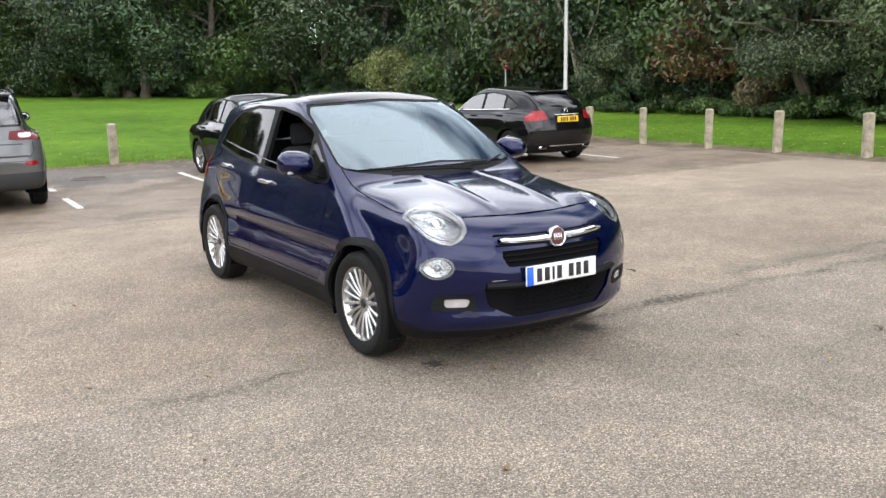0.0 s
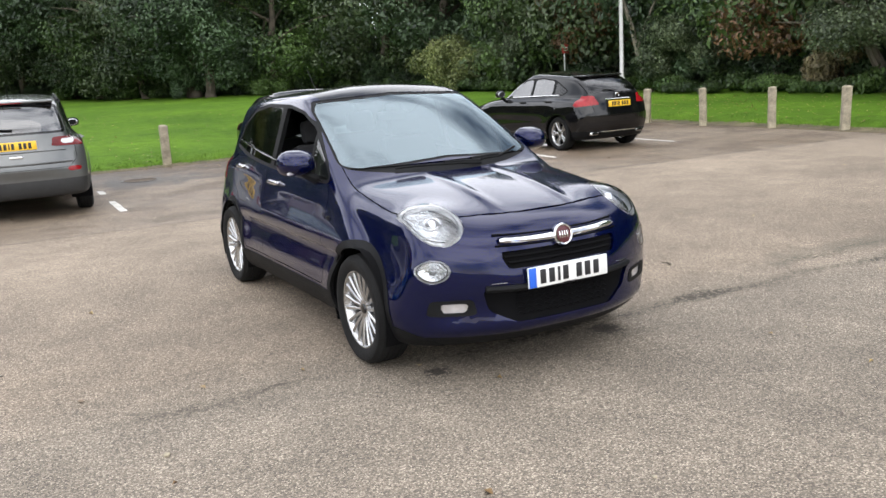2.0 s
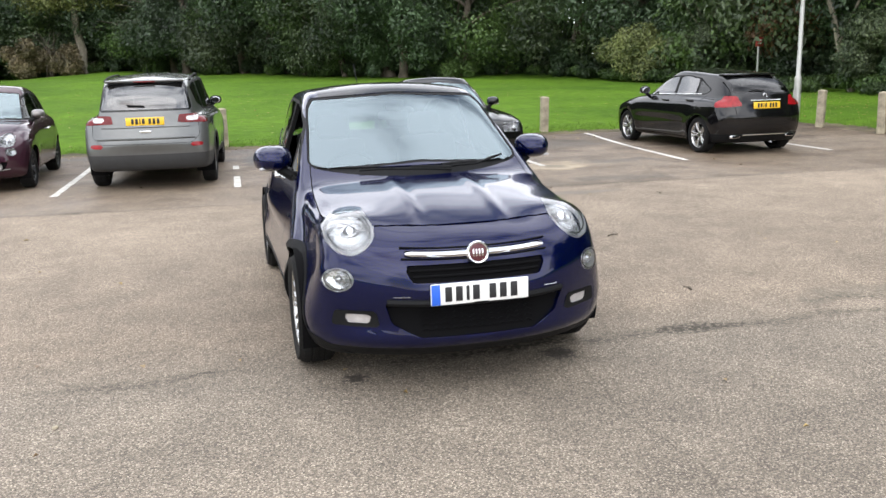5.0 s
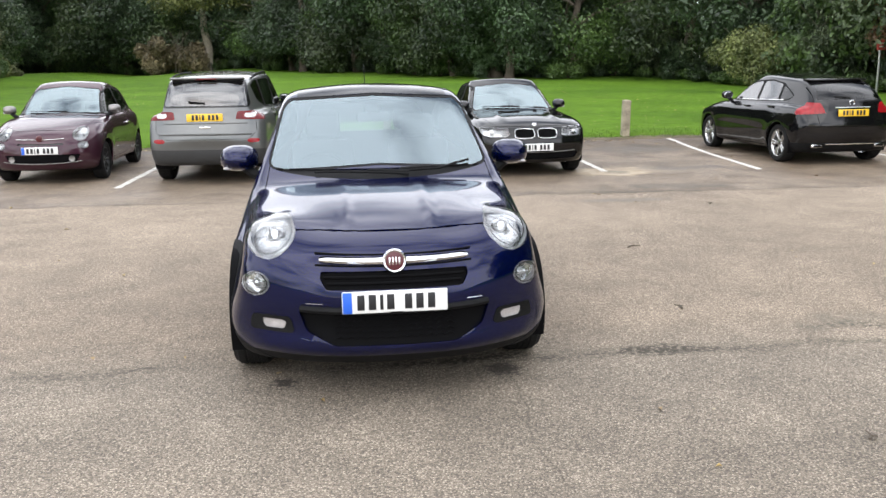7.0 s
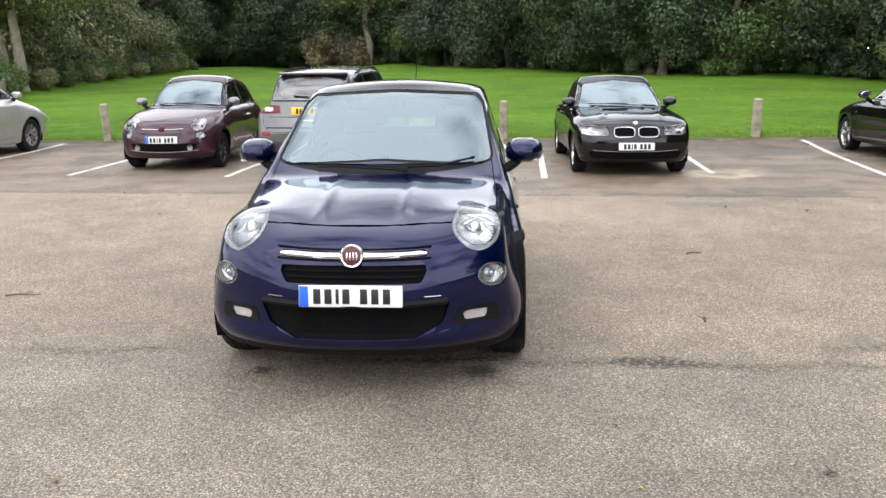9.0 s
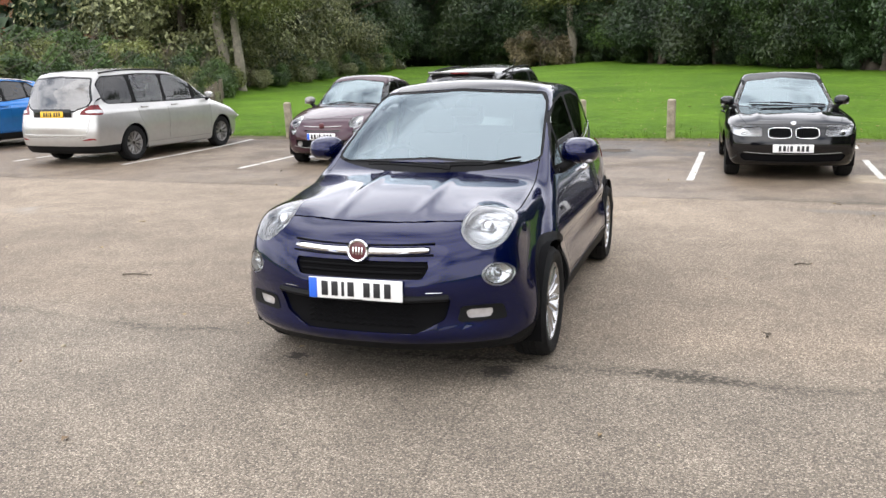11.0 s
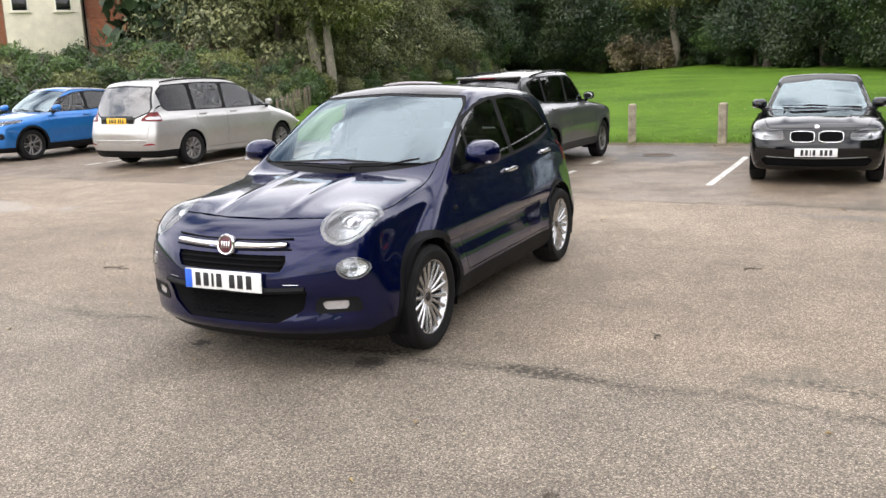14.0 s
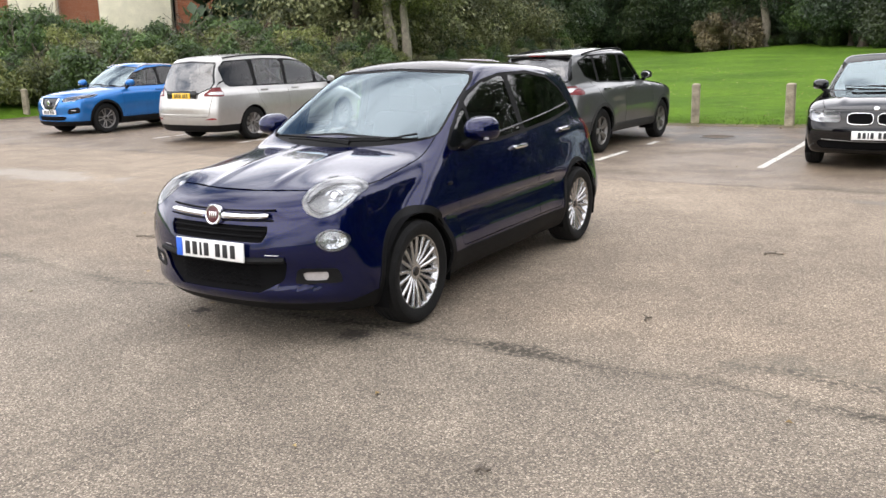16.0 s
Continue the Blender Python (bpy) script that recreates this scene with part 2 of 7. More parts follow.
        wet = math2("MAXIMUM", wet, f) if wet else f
        if ry == 0.55:
            pool = fac(f, 0.25, 0.6)
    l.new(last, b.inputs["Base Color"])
    bays = math2("MAXIMUM", bays, wet)
    dry = fac(pool, 0.0, 1.0, 1.0, 0.6)
    l.new(math2("MULTIPLY", fac(bays, 0.0, 1.0, 0.85, 0.42), dry), b.inputs["Roughness"])
    hgt = math2("ADD", math2("MULTIPLY", chips.outputs["Distance"], -0.8), math2("MULTIPLY", chips2.outputs["Distance"], -0.4))
    bp = mk("Bump", Strength=math2("MULTIPLY", dry, 0.6), Distance=0.006, Height=hgt)
    l.new(bp.outputs["Normal"], b.inputs["Normal"])
    return m


def turf():
    """Mown lawn with patches, wear and bare soil beside the tarmac."""
    m = bpy.data.materials.new("turf")
    n, l, mk = node_chain(m)
    b = n["Principled BSDF"]
    pos = n.new("ShaderNodeNewGeometry").outputs["Position"]
    big = mk("TexNoise", Vector=pos, Scale=0.25, Detail=4.0)
    mid = mk("TexNoise", Vector=pos, Scale=3.0, Detail=6.0)
    fine = mk("TexNoise", Vector=pos, Scale=55.0, Detail=3.0)
    r1 = n.new("ShaderNodeValToRGB")
    r1.color_ramp.elements[0].color, r1.color_ramp.elements[0].position = (0.060, 0.128, 0.009, 1), 0.3
    r1.color_ramp.elements[1].color, r1.color_ramp.elements[1].position = (0.112, 0.212, 0.016, 1), 0.7
    l.new(big.outputs["Fac"], r1.inputs["Fac"])
    s1 = mk("MapRange", Value=mid.outputs["Fac"], From_Min=0.3, From_Max=0.7, To_Min=0.75, To_Max=1.2)
    s2 = mk("MapRange", Value=fine.outputs["Fac"], From_Min=0.3, From_Max=0.7, To_Min=0.65, To_Max=1.3)
    c1 = mk("VectorMath", "SCALE", i0=r1.outputs["Color"], Scale=s1.outputs["Result"])
    c2 = mk("VectorMath", "SCALE", i0=c1.outputs["Vector"], Scale=s2.outputs["Result"])
    l.new(c2.outputs["Vector"], b.inputs["Base Color"])
    b.inputs["Roughness"].default_value = 0.9
    b.inputs["Specular IOR Level"].default_value = 0.12
    bp = mk("Bump", Strength=0.8, Distance=0.03, Height=fine.outputs["Fac"])
    l.new(bp.outputs["Normal"], b.inputs["Normal"])
    return m


M = {
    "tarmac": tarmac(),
    "turf": turf(),
    "line": material("line_paint", (0.62, 0.60, 0.55), 0.7, var=0.28, scale=5.0, bump=0.4, bscale=90),
    "concrete": material("aged_concrete", (0.31, 0.27, 0.195), 0.9, var=0.38, scale=6.0, bump=0.5, bscale=40),
    "bark_pale": material("pale_bark", (0.24, 0.21, 0.165), 0.9, var=0.35, scale=3.0, bump=0.8, bscale=14),
    "bark": material("bark", (0.10, 0.082, 0.062), 0.9, var=0.35, scale=3.0, bump=0.9, bscale=14),
    "blue": paint("midnight_blue_paint", (0.0003, 0.0024, 0.036), 0.55, 0.22, 1.44),
    "grey": paint("grey_paint", (0.128, 0.132, 0.131), 0.6, 0.32),
    "black": paint("black_paint", (0.004, 0.004, 0.0045), 0.0, 0.3),
    "maroon": paint("maroon_paint", (0.045, 0.016, 0.026), 0.4, 0.35),
    "silver": paint("silver_paint", (0.50, 0.49, 0.47), 0.65, 0.38),
    "azure": paint("azure_paint", (0.02, 0.16, 0.46), 0.5, 0.3),
    "plastic": material("black_plastic", (0.007, 0.0072, 0.0078), 0.6, spec=0.15, var=0.15, scale=4.0, bump=0.15, bscale=220),
    "gloss": material("gloss_black", (0.008, 0.008, 0.009), 0.12, var=0.05, scale=3.0),
    "seam": material("seam_dark", (0.003, 0.003, 0.0035), 0.8, spec=0.1),
    "chrome": material("chrome", (0.80, 0.80, 0.80), 0.08, 1.0, var=0.03, scale=6.0),
    "alloy": material("silver_alloy", (0.52, 0.52, 0.52), 0.25, 0.9, var=0.06, scale=6.0),
    "alloy_worn": material("road_worn_alloy", (0.24, 0.23, 0.22), 0.42, 0.75, var=0.22, scale=9.0),
    "alloy_dark": material("dark_alloy", (0.035, 0.036, 0.038), 0.35, 0.7, var=0.08, scale=6.0),
    "rubber": material("tyre_rubber", (0.010, 0.010, 0.010), 0.8, spec=0.2, var=0.2, scale=9.0, bump=0.3, bscale=70),
    "brake": material("brake_iron", (0.10, 0.095, 0.09), 0.45, 0.8, var=0.2, scale=20.0),
    "glass": glass("window_glass", (0.60, 0.66, 0.63), ior=1.55),
    "screen": glass("windscreen_glass", (0.38, 0.54, 0.58), (0.80, 0.95, 1.0), ior=3.0),
    "hero_screen": glass("clear_windscreen_glass", (0.62, 0.74, 0.74), (0.78, 0.93, 1.0), ior=2.55),
    "sky_glass": glass("tinted_mirroring_glass", (0.20, 0.22, 0.22), ior=2.3),
    "privacy": glass("tinted_glass", (0.10, 0.11, 0.11), ior=1.5),
    "lens": glass("lamp_lens", (0.92, 0.93, 0.94)),
    "red_lens": material("red_lens", (0.25, 0.006, 0.010), 0.2, coat=0.25, spec=0.3, var=0.2, scale=18.0),
    "red_dark": material("smoked_red_lens", (0.12, 0.008, 0.010), 0.25, coat=0.12, spec=0.25, var=0.3, scale=14.0),
    "grey_plastic": material("grey_plastic", (0.030, 0.031, 0.032), 0.6, var=0.12, scale=4.0, bump=0.15, bscale=220),
    "mirror": material("mirror_glass", (0.35, 0.36, 0.38), 0.04, 1.0),
    "clear_lens": material("clear_lens", (0.48, 0.46, 0.46), 0.12, 0.3, coat=0.8, var=0.15, scale=20.0),
    "bulb": material("reflector", (0.78, 0.79, 0.80), 0.14, 0.9, var=0.12, scale=9.0, bump=0.7, bscale=26),
    "frost": material("frosted_rim", (0.86, 0.87, 0.88), 0.22, 0.6, coat=0.6, var=0.05, scale=20),
    "plate_white": material("white_plate", (0.78, 0.78, 0.76), 0.35, var=0.04, scale=12),
    "plate_yellow": material("yellow_plate", (0.82, 0.50, 0.03), 0.35, var=0.04, scale=12),
    "ink": material("plate_ink", (0.012, 0.012, 0.014), 0.45),
    "band": material("plate_band", (0.02, 0.12, 0.62), 0.4),
    "badge_red": material("badge_red", (0.075, 0.010, 0.014), 0.35, 0.3, coat=0.3),
    "cloth": material("seat_cloth", (0.030, 0.030, 0.033), 0.9, var=0.2, scale=12, bump=0.3, bscale=200),
    "trim_grey": material("trim_grey", (0.20, 0.195, 0.19), 0.8, var=0.08, scale=8),
    "pole": material("galvanised_steel", (0.42, 0.42, 0.40), 0.5, 0.5, var=0.12, scale=5),
    "brick": material("red_brick", (0.33, 0.115, 0.06), 0.85, var=0.15, scale=10, bump=0.4, bscale=60, obj_rand=0.3),
    "mortar": material("mortar", (0.40, 0.35, 0.29), 0.9, var=0.15, scale=12),
    "render_wall": material("cream_render", (0.66, 0.60, 0.48), 0.85, var=0.10, scale=1.5, bump=0.2, bscale=40),
    "wood": material("weathered_timber", (0.13, 0.105, 0.075), 0.85, var=0.3, scale=6, bump=0.5, bscale=30),
    "soil": material("soil", (0.085, 0.062, 0.042), 0.95, var=0.35, scale=1.2, bump=0.8, bscale=12),
    "sign_white": material("sign_white", (0.75, 0.73, 0.62), 0.5, var=0.08, scale=6),
    "sign_red": material("sign_red", (0.45, 0.06, 0.05), 0.5, var=0.1, scale=6),
    "verge": material("verge_soil", (0.105, 0.085, 0.048), 0.95, var=0.45, scale=2.2, bump=0.9, bscale=30),
    "leaf_dark": leaf_material("dark_foliage", (0.014, 0.028, 0.012), (0.090, 0.146, 0.066)),
    "leaf_mid": leaf_material("green_foliage", (0.022, 0.048, 0.012), (0.115, 0.190, 0.048)),
    "leaf_pale": leaf_material("pale_foliage", (0.026, 0.046, 0.018), (0.22, 0.275, 0.14)),
    "leaf_olive": leaf_material("olive_foliage", (0.048, 0.066, 0.018), (0.215, 0.235, 0.072)),
    "leaf_ash": leaf_material("ash_foliage", (0.022, 0.040, 0.015), (0.115, 0.155, 0.068)),
    "leaf_laurel": leaf_material("laurel_foliage", (0.080, 0.110, 0.030), (0.36, 0.40, 0.15)),
    "leaf_bramble": leaf_material("bramble_foliage", (0.050, 0.062, 0.024), (0.30, 0.31, 0.145)),
    "leaf_rust": leaf_material("rust_foliage", (0.065, 0.037, 0.020), (0.24, 0.13, 0.062)),
    "leaf_dry": leaf_material("dry_stems", (0.10, 0.085, 0.045), (0.33, 0.27, 0.15)),
    "blade": leaf_material("grass_blades", (0.075, 0.150, 0.012), (0.165, 0.270, 0.030)),
    "fallen": leaf_material("fallen_leaves", (0.16, 0.09, 0.03), (0.42, 0.30, 0.10), 1.0, 0.1),
}


# ---- mesh helpers ----
def mesh_of(name, verts, faces, mat, smooth=True, sharp=35.0):
    me = bpy.data.meshes.new(name)
    me.from_pydata([tuple(v) for v in verts], [], [tuple(f) for f in faces])
    me.update()
    if smooth and len(me.polygons):
        me.polygons.foreach_set("use_smooth", [True] * len(me.polygons))
        me.set_sharp_from_angle(angle=radians(sharp))
    me.materials.append(mat)
    return me


def part(name, shape, mat, parent, label=""):
    """shape: (verts, faces) or a bmesh. Links it as one mesh under parent."""
    if isinstance(shape, tuple):
        me = mesh_of(name, shape[0], shape[1], mat)
    else:
        me = bpy.data.meshes.new(name)
        shape.to_mesh(me)
        shape.free()
        me.polygons.foreach_set("use_smooth", [True] * len(me.polygons))
        me.set_sharp_from_angle(angle=radians(35))
        me.materials.append(mat)
    ob = new(name, me)
    ob.parent = parent
    if label:
        tagged(ob, label)
    return ob


def thing(name, m, label, category, group="", kind=""):
    ob = new(name)
    ob.matrix_world = m
    ob.empty_display_size = 0.2
    return tagged(ob, label, category, group, kind)


def join(*shapes):
    vs, fs = [], []
    for v, f in shapes:
        k = len(vs)
        vs.extend(v)
        fs.extend([tuple(i + k for i in q) for q in f])
    return vs, fs


def moved(shape, m):
    return [m @ Vector(v) for v in shape[0]], shape[1]


def rbox(sx, sy, sz, r=0.01, m=None, seg=2):
    """A box with rounded edges, centred."""
    bm = bmesh.new()
    bmesh.ops.create_cube(bm, size=1.0, matrix=Matrix.Diagonal((sx, sy, sz, 1)))
    if r > 0:
        bmesh.ops.bevel(bm, geom=list(bm.edges), offset=min(r, 0.49 * min(sx, sy, sz)), segments=seg, profile=0.5, affect="EDGES")
    bm.verts.index_update()
    out = [v.co.copy() for v in bm.verts], [tuple(v.index for v in f.verts) for f in bm.faces]
    bm.free()
    return moved(out, m) if m is not None else out


def lathe(profile, n=48, axis="Y", m=None):
    """Turns (radius, along) pairs round an axis."""
    vs, fs = [], []
    k = len(profile)
    for i in range(n):
        a = 2 * math.pi * i / n
        for r, h in profile:
            c, s = r * math.cos(a), r * math.sin(a)
            vs.append(Vector((c, h, s)) if axis == "Y" else Vector((c, s, h)) if axis == "Z" else Vector((h, c, s)))
    for i in range(n):
        j = (i + 1) % n
        for q in range(k - 1):
            fs.append((i * k + q, i * k + q + 1, j * k + q + 1, j * k + q))
    return moved((vs, fs), m) if m is not None else (vs, fs)


def tube(points, r, n=8, r2=None):
    """A round bar along points, tapering from r to r2."""
    pts = [Vector(p) for p in points]
    vs, fs = [], []
    r2 = r if r2 is None else r2
    for i, p in enumerate(pts):
        d = (pts[min(i + 1, len(pts) - 1)] - pts[max(i - 1, 0)]).normalized()
        a = d.cross(Vector((0, 0, 1)) if abs(d.z) < 0.9 else Vector((1, 0, 0))).normalized()
        b = d.cross(a)
        rr = r + (r2 - r) * i / max(1, len(pts) - 1)
        for k in range(n):
            t = 2 * math.pi * k / n
            vs.append(p + a * (rr * math.cos(t)) + b * (rr * math.sin(t)))
    for i in range(len(pts) - 1):
        for k in range(n):
            k2 = (k + 1) % n
            fs.append((i * n + k, i * n + k2, (i + 1) * n + k2, (i + 1) * n + k))
    fs.append(tuple(range(n))[::-1])
    fs.append(tuple((len(pts) - 1) * n + k for k in range(n)))
    return vs, fs


def spline(keys):
    """A natural cubic through (a, b) keys, straight beyond its ends; works on arrays."""
    xs, ys = np.array([k[0] for k in keys], float), np.array([k[1] for k in keys], float)
    n = len(xs)
    h = np.diff(xs)
    A, r = np.eye(n), np.zeros(n)
    for i in range(1, n - 1):
        A[i, i - 1], A[i, i], A[i, i + 1] = h[i - 1], 2 * (h[i - 1] + h[i]), h[i]
        r[i] = 6 * ((ys[i + 1] - ys[i]) / h[i] - (ys[i] - ys[i - 1]) / h[i - 1])
    mm = np.linalg.solve(A, r)
    s0 = (ys[1] - ys[0]) / h[0] - h[0] * (2 * mm[0] + mm[1]) / 6
    s1 = (ys[-1] - ys[-2]) / h[-1] + h[-1] * (mm[-2] + 2 * mm[-1]) / 6

    def f(x):
        x = np.asarray(x, float)
        xc = np.clip(x, xs[0], xs[-1])
        i = np.clip(np.searchsorted(xs, xc) - 1, 0, n - 2)
        a, b, hh = xs[i + 1] - xc, xc - xs[i], h[i]
        y = (mm[i] * a ** 3 + mm[i + 1] * b ** 3) / (6 * hh) + (ys[i] / hh - mm[i] * hh / 6) * a + (ys[i + 1] / hh - mm[i + 1] * hh / 6) * b
        return y + np.where(x < xs[0], (x - xs[0]) * s0, 0) + np.where(x > xs[-1], (x - xs[-1]) * s1, 0)
    return f


def smax(k, *fs):
    top = fs[0]
    for f in fs[1:]:
        top = np.maximum(top, f)
    return top + k * np.log(sum(np.exp((f - top) / k) for f in fs))


def poly_field(pts, r=0.0):
    """Distance to a polygon's edge with corners rounded by r, below 0 inside."""
    P = np.array(pts, float)

    def f(u, v):
        d2 = np.full(u.shape, 1e9)
        inside = np.zeros(u.shape, bool)
        for i in range(len(P)):
            a, b = P[i - 1], P[i]
            e = b - a
            t = np.clip(((u - a[0]) * e[0] + (v - a[1]) * e[1]) / (e @ e + 1e-12), 0, 1)
            d2 = np.minimum(d2, (u - a[0] - t * e[0]) ** 2 + (v - a[1] - t * e[1]) ** 2)
            if a[1] != b[1]:
                cross = ((a[1] > v) != (b[1] > v)) & (u < (b[0] - a[0]) * (v - a[1]) / (b[1] - a[1]) + a[0])
                inside ^= cross
        return np.where(inside, -1.0, 1.0) * np.sqrt(d2) - r
    return f


def ellipse_field(c, a, b, turn=0.0):
    co, si = math.cos(radians(turn)), math.sin(radians(turn))

    def f(u, v):
        p, q = (u - c[0]) * co + (v - c[1]) * si, -(u - c[0]) * si + (v - c[1]) * co
        return (np.sqrt((p / a) ** 2 + (q / b) ** 2) - 1) * min(a, b)
    return f

# ---- cars: a smooth body field, cut into panels ----
class Shape:
    """The outer skin of a car as a smooth field: x ahead, y to the left, z up, from the ground between the axles."""

    def __init__(self, s):
        self.s = s
        self.nose, self.tail, self.deck, self.plan = (spline(s[k]) for k in ("nose", "tail", "deck", "plan"))
        self.side, self.screen, self.back, self.roof = (spline(s[k]) for k in ("side", "screen", "back", "roof"))
        self.crown = spline(s.get("crown", [(-2.2, 0.03), (0.5, 0.04), (1.4, 0.10), (2.1, 0.16)]))

    def field(self, P):
        s = self.s
        x, y, z = P[..., 0], np.abs(P[..., 1]), P[..., 2]
        y = np.sqrt(y * y + 1e-6)
        a, hw = s["axle"], s["half"]
        w = self.plan(x) + self.side(z)
        flare = s.get("flare", 0.02)
        for ax in (a, -a):
            rr = np.sqrt((x - ax) ** 2 + (z - s["tyre"]) ** 2)
            w = w + flare * np.exp(-((rr - s["arch"] - 0.02) / 0.13) ** 2)
        for z0, sl, wd, dp, x0, x1 in s.get("creases", ()):
            w = w - dp * np.exp(-((z - z0 - sl * x) / wd) ** 2) / (1 + np.exp((x - x1) / 0.08)) / (1 + np.exp((x0 - x) / 0.08))
        q = np.clip(y / hw, 0, 1.3)
        f_top = z - self.deck(x) + self.crown(x) * q ** 2.2
        for c, wid, hgt, x0, x1 in s.get("ridges", ()):
            f_top = f_top - hgt * np.exp(-((y - c) / wid) ** 2) / (1 + np.exp(-(x - x0) / 0.05)) / (1 + np.exp((x - x1) / 0.05))
        f_front = x - self.nose(z) + s["bow_f"] * q ** s.get("pow_f", 2.6)
        for zc, wd, dp, yh in s.get("folds", ()):
            f_front = f_front + dp * np.exp(-((z - zc) / wd) ** 2) / (1 + np.exp((y - yh) / 0.03))
        f_rear = self.tail(z) - x + s["bow_r"] * q ** s.get("pow_r", 3.0)
        f_bot = s["clear"] - z
        low = smax(s.get("k_low", 0.03), smax(s.get("k_top", 0.035), f_top, y - w), f_front, f_rear, f_bot)
        g_side = y - (s["cab"] - s["tumble"] * (z - s["belt"]) - s.get("taper", 0.06) * np.clip(-x - 0.4, 0, 3) ** 2)
        g_roof = z - self.roof(x) + s.get("roof_crown", 0.05) * (y / 0.6) ** 2
        g_ws = (x - self.screen(z) + s.get("bow_s", 0.16) * (y / 0.7) ** 2) * 0.75
        g_bk = (self.back(z) - x + s.get("bow_b", 0.12) * (y / 0.7) ** 2.4) * 0.9
        for bx, by, bz, br, bh in s.get("bulges", ()):
            low = low - bh * np.exp(-((x - bx) ** 2 + (y - by) ** 2 + (z - bz) ** 2) / br ** 2)
        cab = smax(s.get("k_cab", 0.025), g_side, g_roof, g_ws, g_bk, 0.62 - z)
        k = s.get("k_join", 0.02)
        return -smax(k, -low, -cab)

    def _solve(self, a, b):
        a, b = np.array(a, float), np.array(b, float)
        for _ in range(34 if a.ndim > 1 else 20):
            m = (a + b) / 2
            ins = self.field(m) < 0
            a = np.where(ins[..., None], m, a)
            b = np.where(ins[..., None], b, m)
        return (a + b) / 2

    def at_side(self, x, z, sign=1):
        return float(self._solve([x, 0.05, z], [x, 1.4, z])[1]) * sign

    def at_front(self, y, z):
        return float(self._solve([0.6, y, z], [3.2, y, z])[0])

    def at_rear(self, y, z):
        return float(self._solve([-0.6, y, z], [-3.2, y, z])[0])

    def at_top(self, x, y):
        return float(self._solve([x, y, 0.6], [x, y, 2.4])[2])

    def normals(self, P):
        e, g = 0.004, []
        for k in range(3):
            d = np.zeros(3)
            d[k] = e
            g.append(self.field(P + d) - self.field(P - d))
        g = np.stack(g, -1)
        return g / (np.linalg.norm(g, axis=-1, keepdims=True) + 1e-9)

    def skin(self, step):
        """A closed grid on the skin."""
        s = self.s
        c = np.array([s.get("cx", 0.0), 0.0, s.get("cz", 0.70)])
        a = np.array(s.get("core", (1.5, 0.40, 0.10)))
        b = np.array(s.get("shell", (2.75, 1.25, 1.2)))
        size = np.array([4.3, 1.8, 1.1])
        num = [max(6, int(v / step)) for v in size]
        pts, faces, base = [], [], 0
        for k in range(3):
            i, j = (k + 1) % 3, (k + 2) % 3
            for sg in (-1, 1):
                u, v = np.linspace(-1, 1, num[i] + 1), np.linspace(-1, 1, num[j] + 1)
                U, V = np.meshgrid(u, v, indexing="ij")
                S = np.zeros(U.shape + (3,))
                S[..., i], S[..., j], S[..., k] = U, V, sg
                pts.append(S.reshape(-1, 3))
                I, J = np.meshgrid(np.arange(num[i]), np.arange(num[j]), indexing="ij")
                n1 = num[j] + 1
                q = base + np.stack([I * n1 + J, (I + 1) * n1 + J, (I + 1) * n1 + J + 1, I * n1 + J + 1], -1).reshape(-1, 4)
                faces.append(q if sg > 0 else q[:, ::-1])
                base += S.shape[0] * S.shape[1]
        S = np.concatenate(pts)
        _, first, inv = np.unique(np.round(S * 4e4).astype(np.int64), axis=0, return_index=True, return_inverse=True)
        S = S[first]
        F = inv.reshape(-1)[np.concatenate(faces)]
        return self._solve(c + S * a, c + S * b), F


def cut(V, faces, labels, allowed, d, label):
    """Splits the faces of the allowed labels along d = 0; what lies below 0 takes the new label."""
    d = np.where(np.abs(d) < 0.0015, 0.0, d)
    dl = d.tolist()
    extra, cache, count = [], {}, len(V)
    nf, nl = [], []
    for f, lb in zip(faces, labels):
        if lb not in allowed:
            nf.append(f), nl.append(lb)
            continue
        ds = [dl[i] for i in f]
        lo, hi = min(ds), max(ds)
        if lo >= 0:
            nf.append(f), nl.append(lb)
        elif hi <= 0:
            nf.append(f), nl.append(label)
        else:
            ins, out = [], []
            for k in range(len(f)):
                i, j, a, b = f[k], f[(k + 1) % len(f)], ds[k], ds[(k + 1) % len(f)]
                if a <= 0:
                    ins.append(i)
                if a >= 0:
                    out.append(i)
                if a * b < 0:
                    key = (i, j) if i < j else (j, i)
                    if key not in cache:
                        cache[key] = count + len(extra)
                        t = a / (a - b)
                        extra.append(V[i] * (1 - t) + V[j] * t)
                    ins.append(cache[key])
                    out.append(cache[key])
            if len(ins) > 2:
                nf.append(ins), nl.append(label)
            if len(out) > 2:
                nf.append(out), nl.append(lb)
    if extra:
        V = np.concatenate([V, np.array(extra)])
    return V, nf, nl


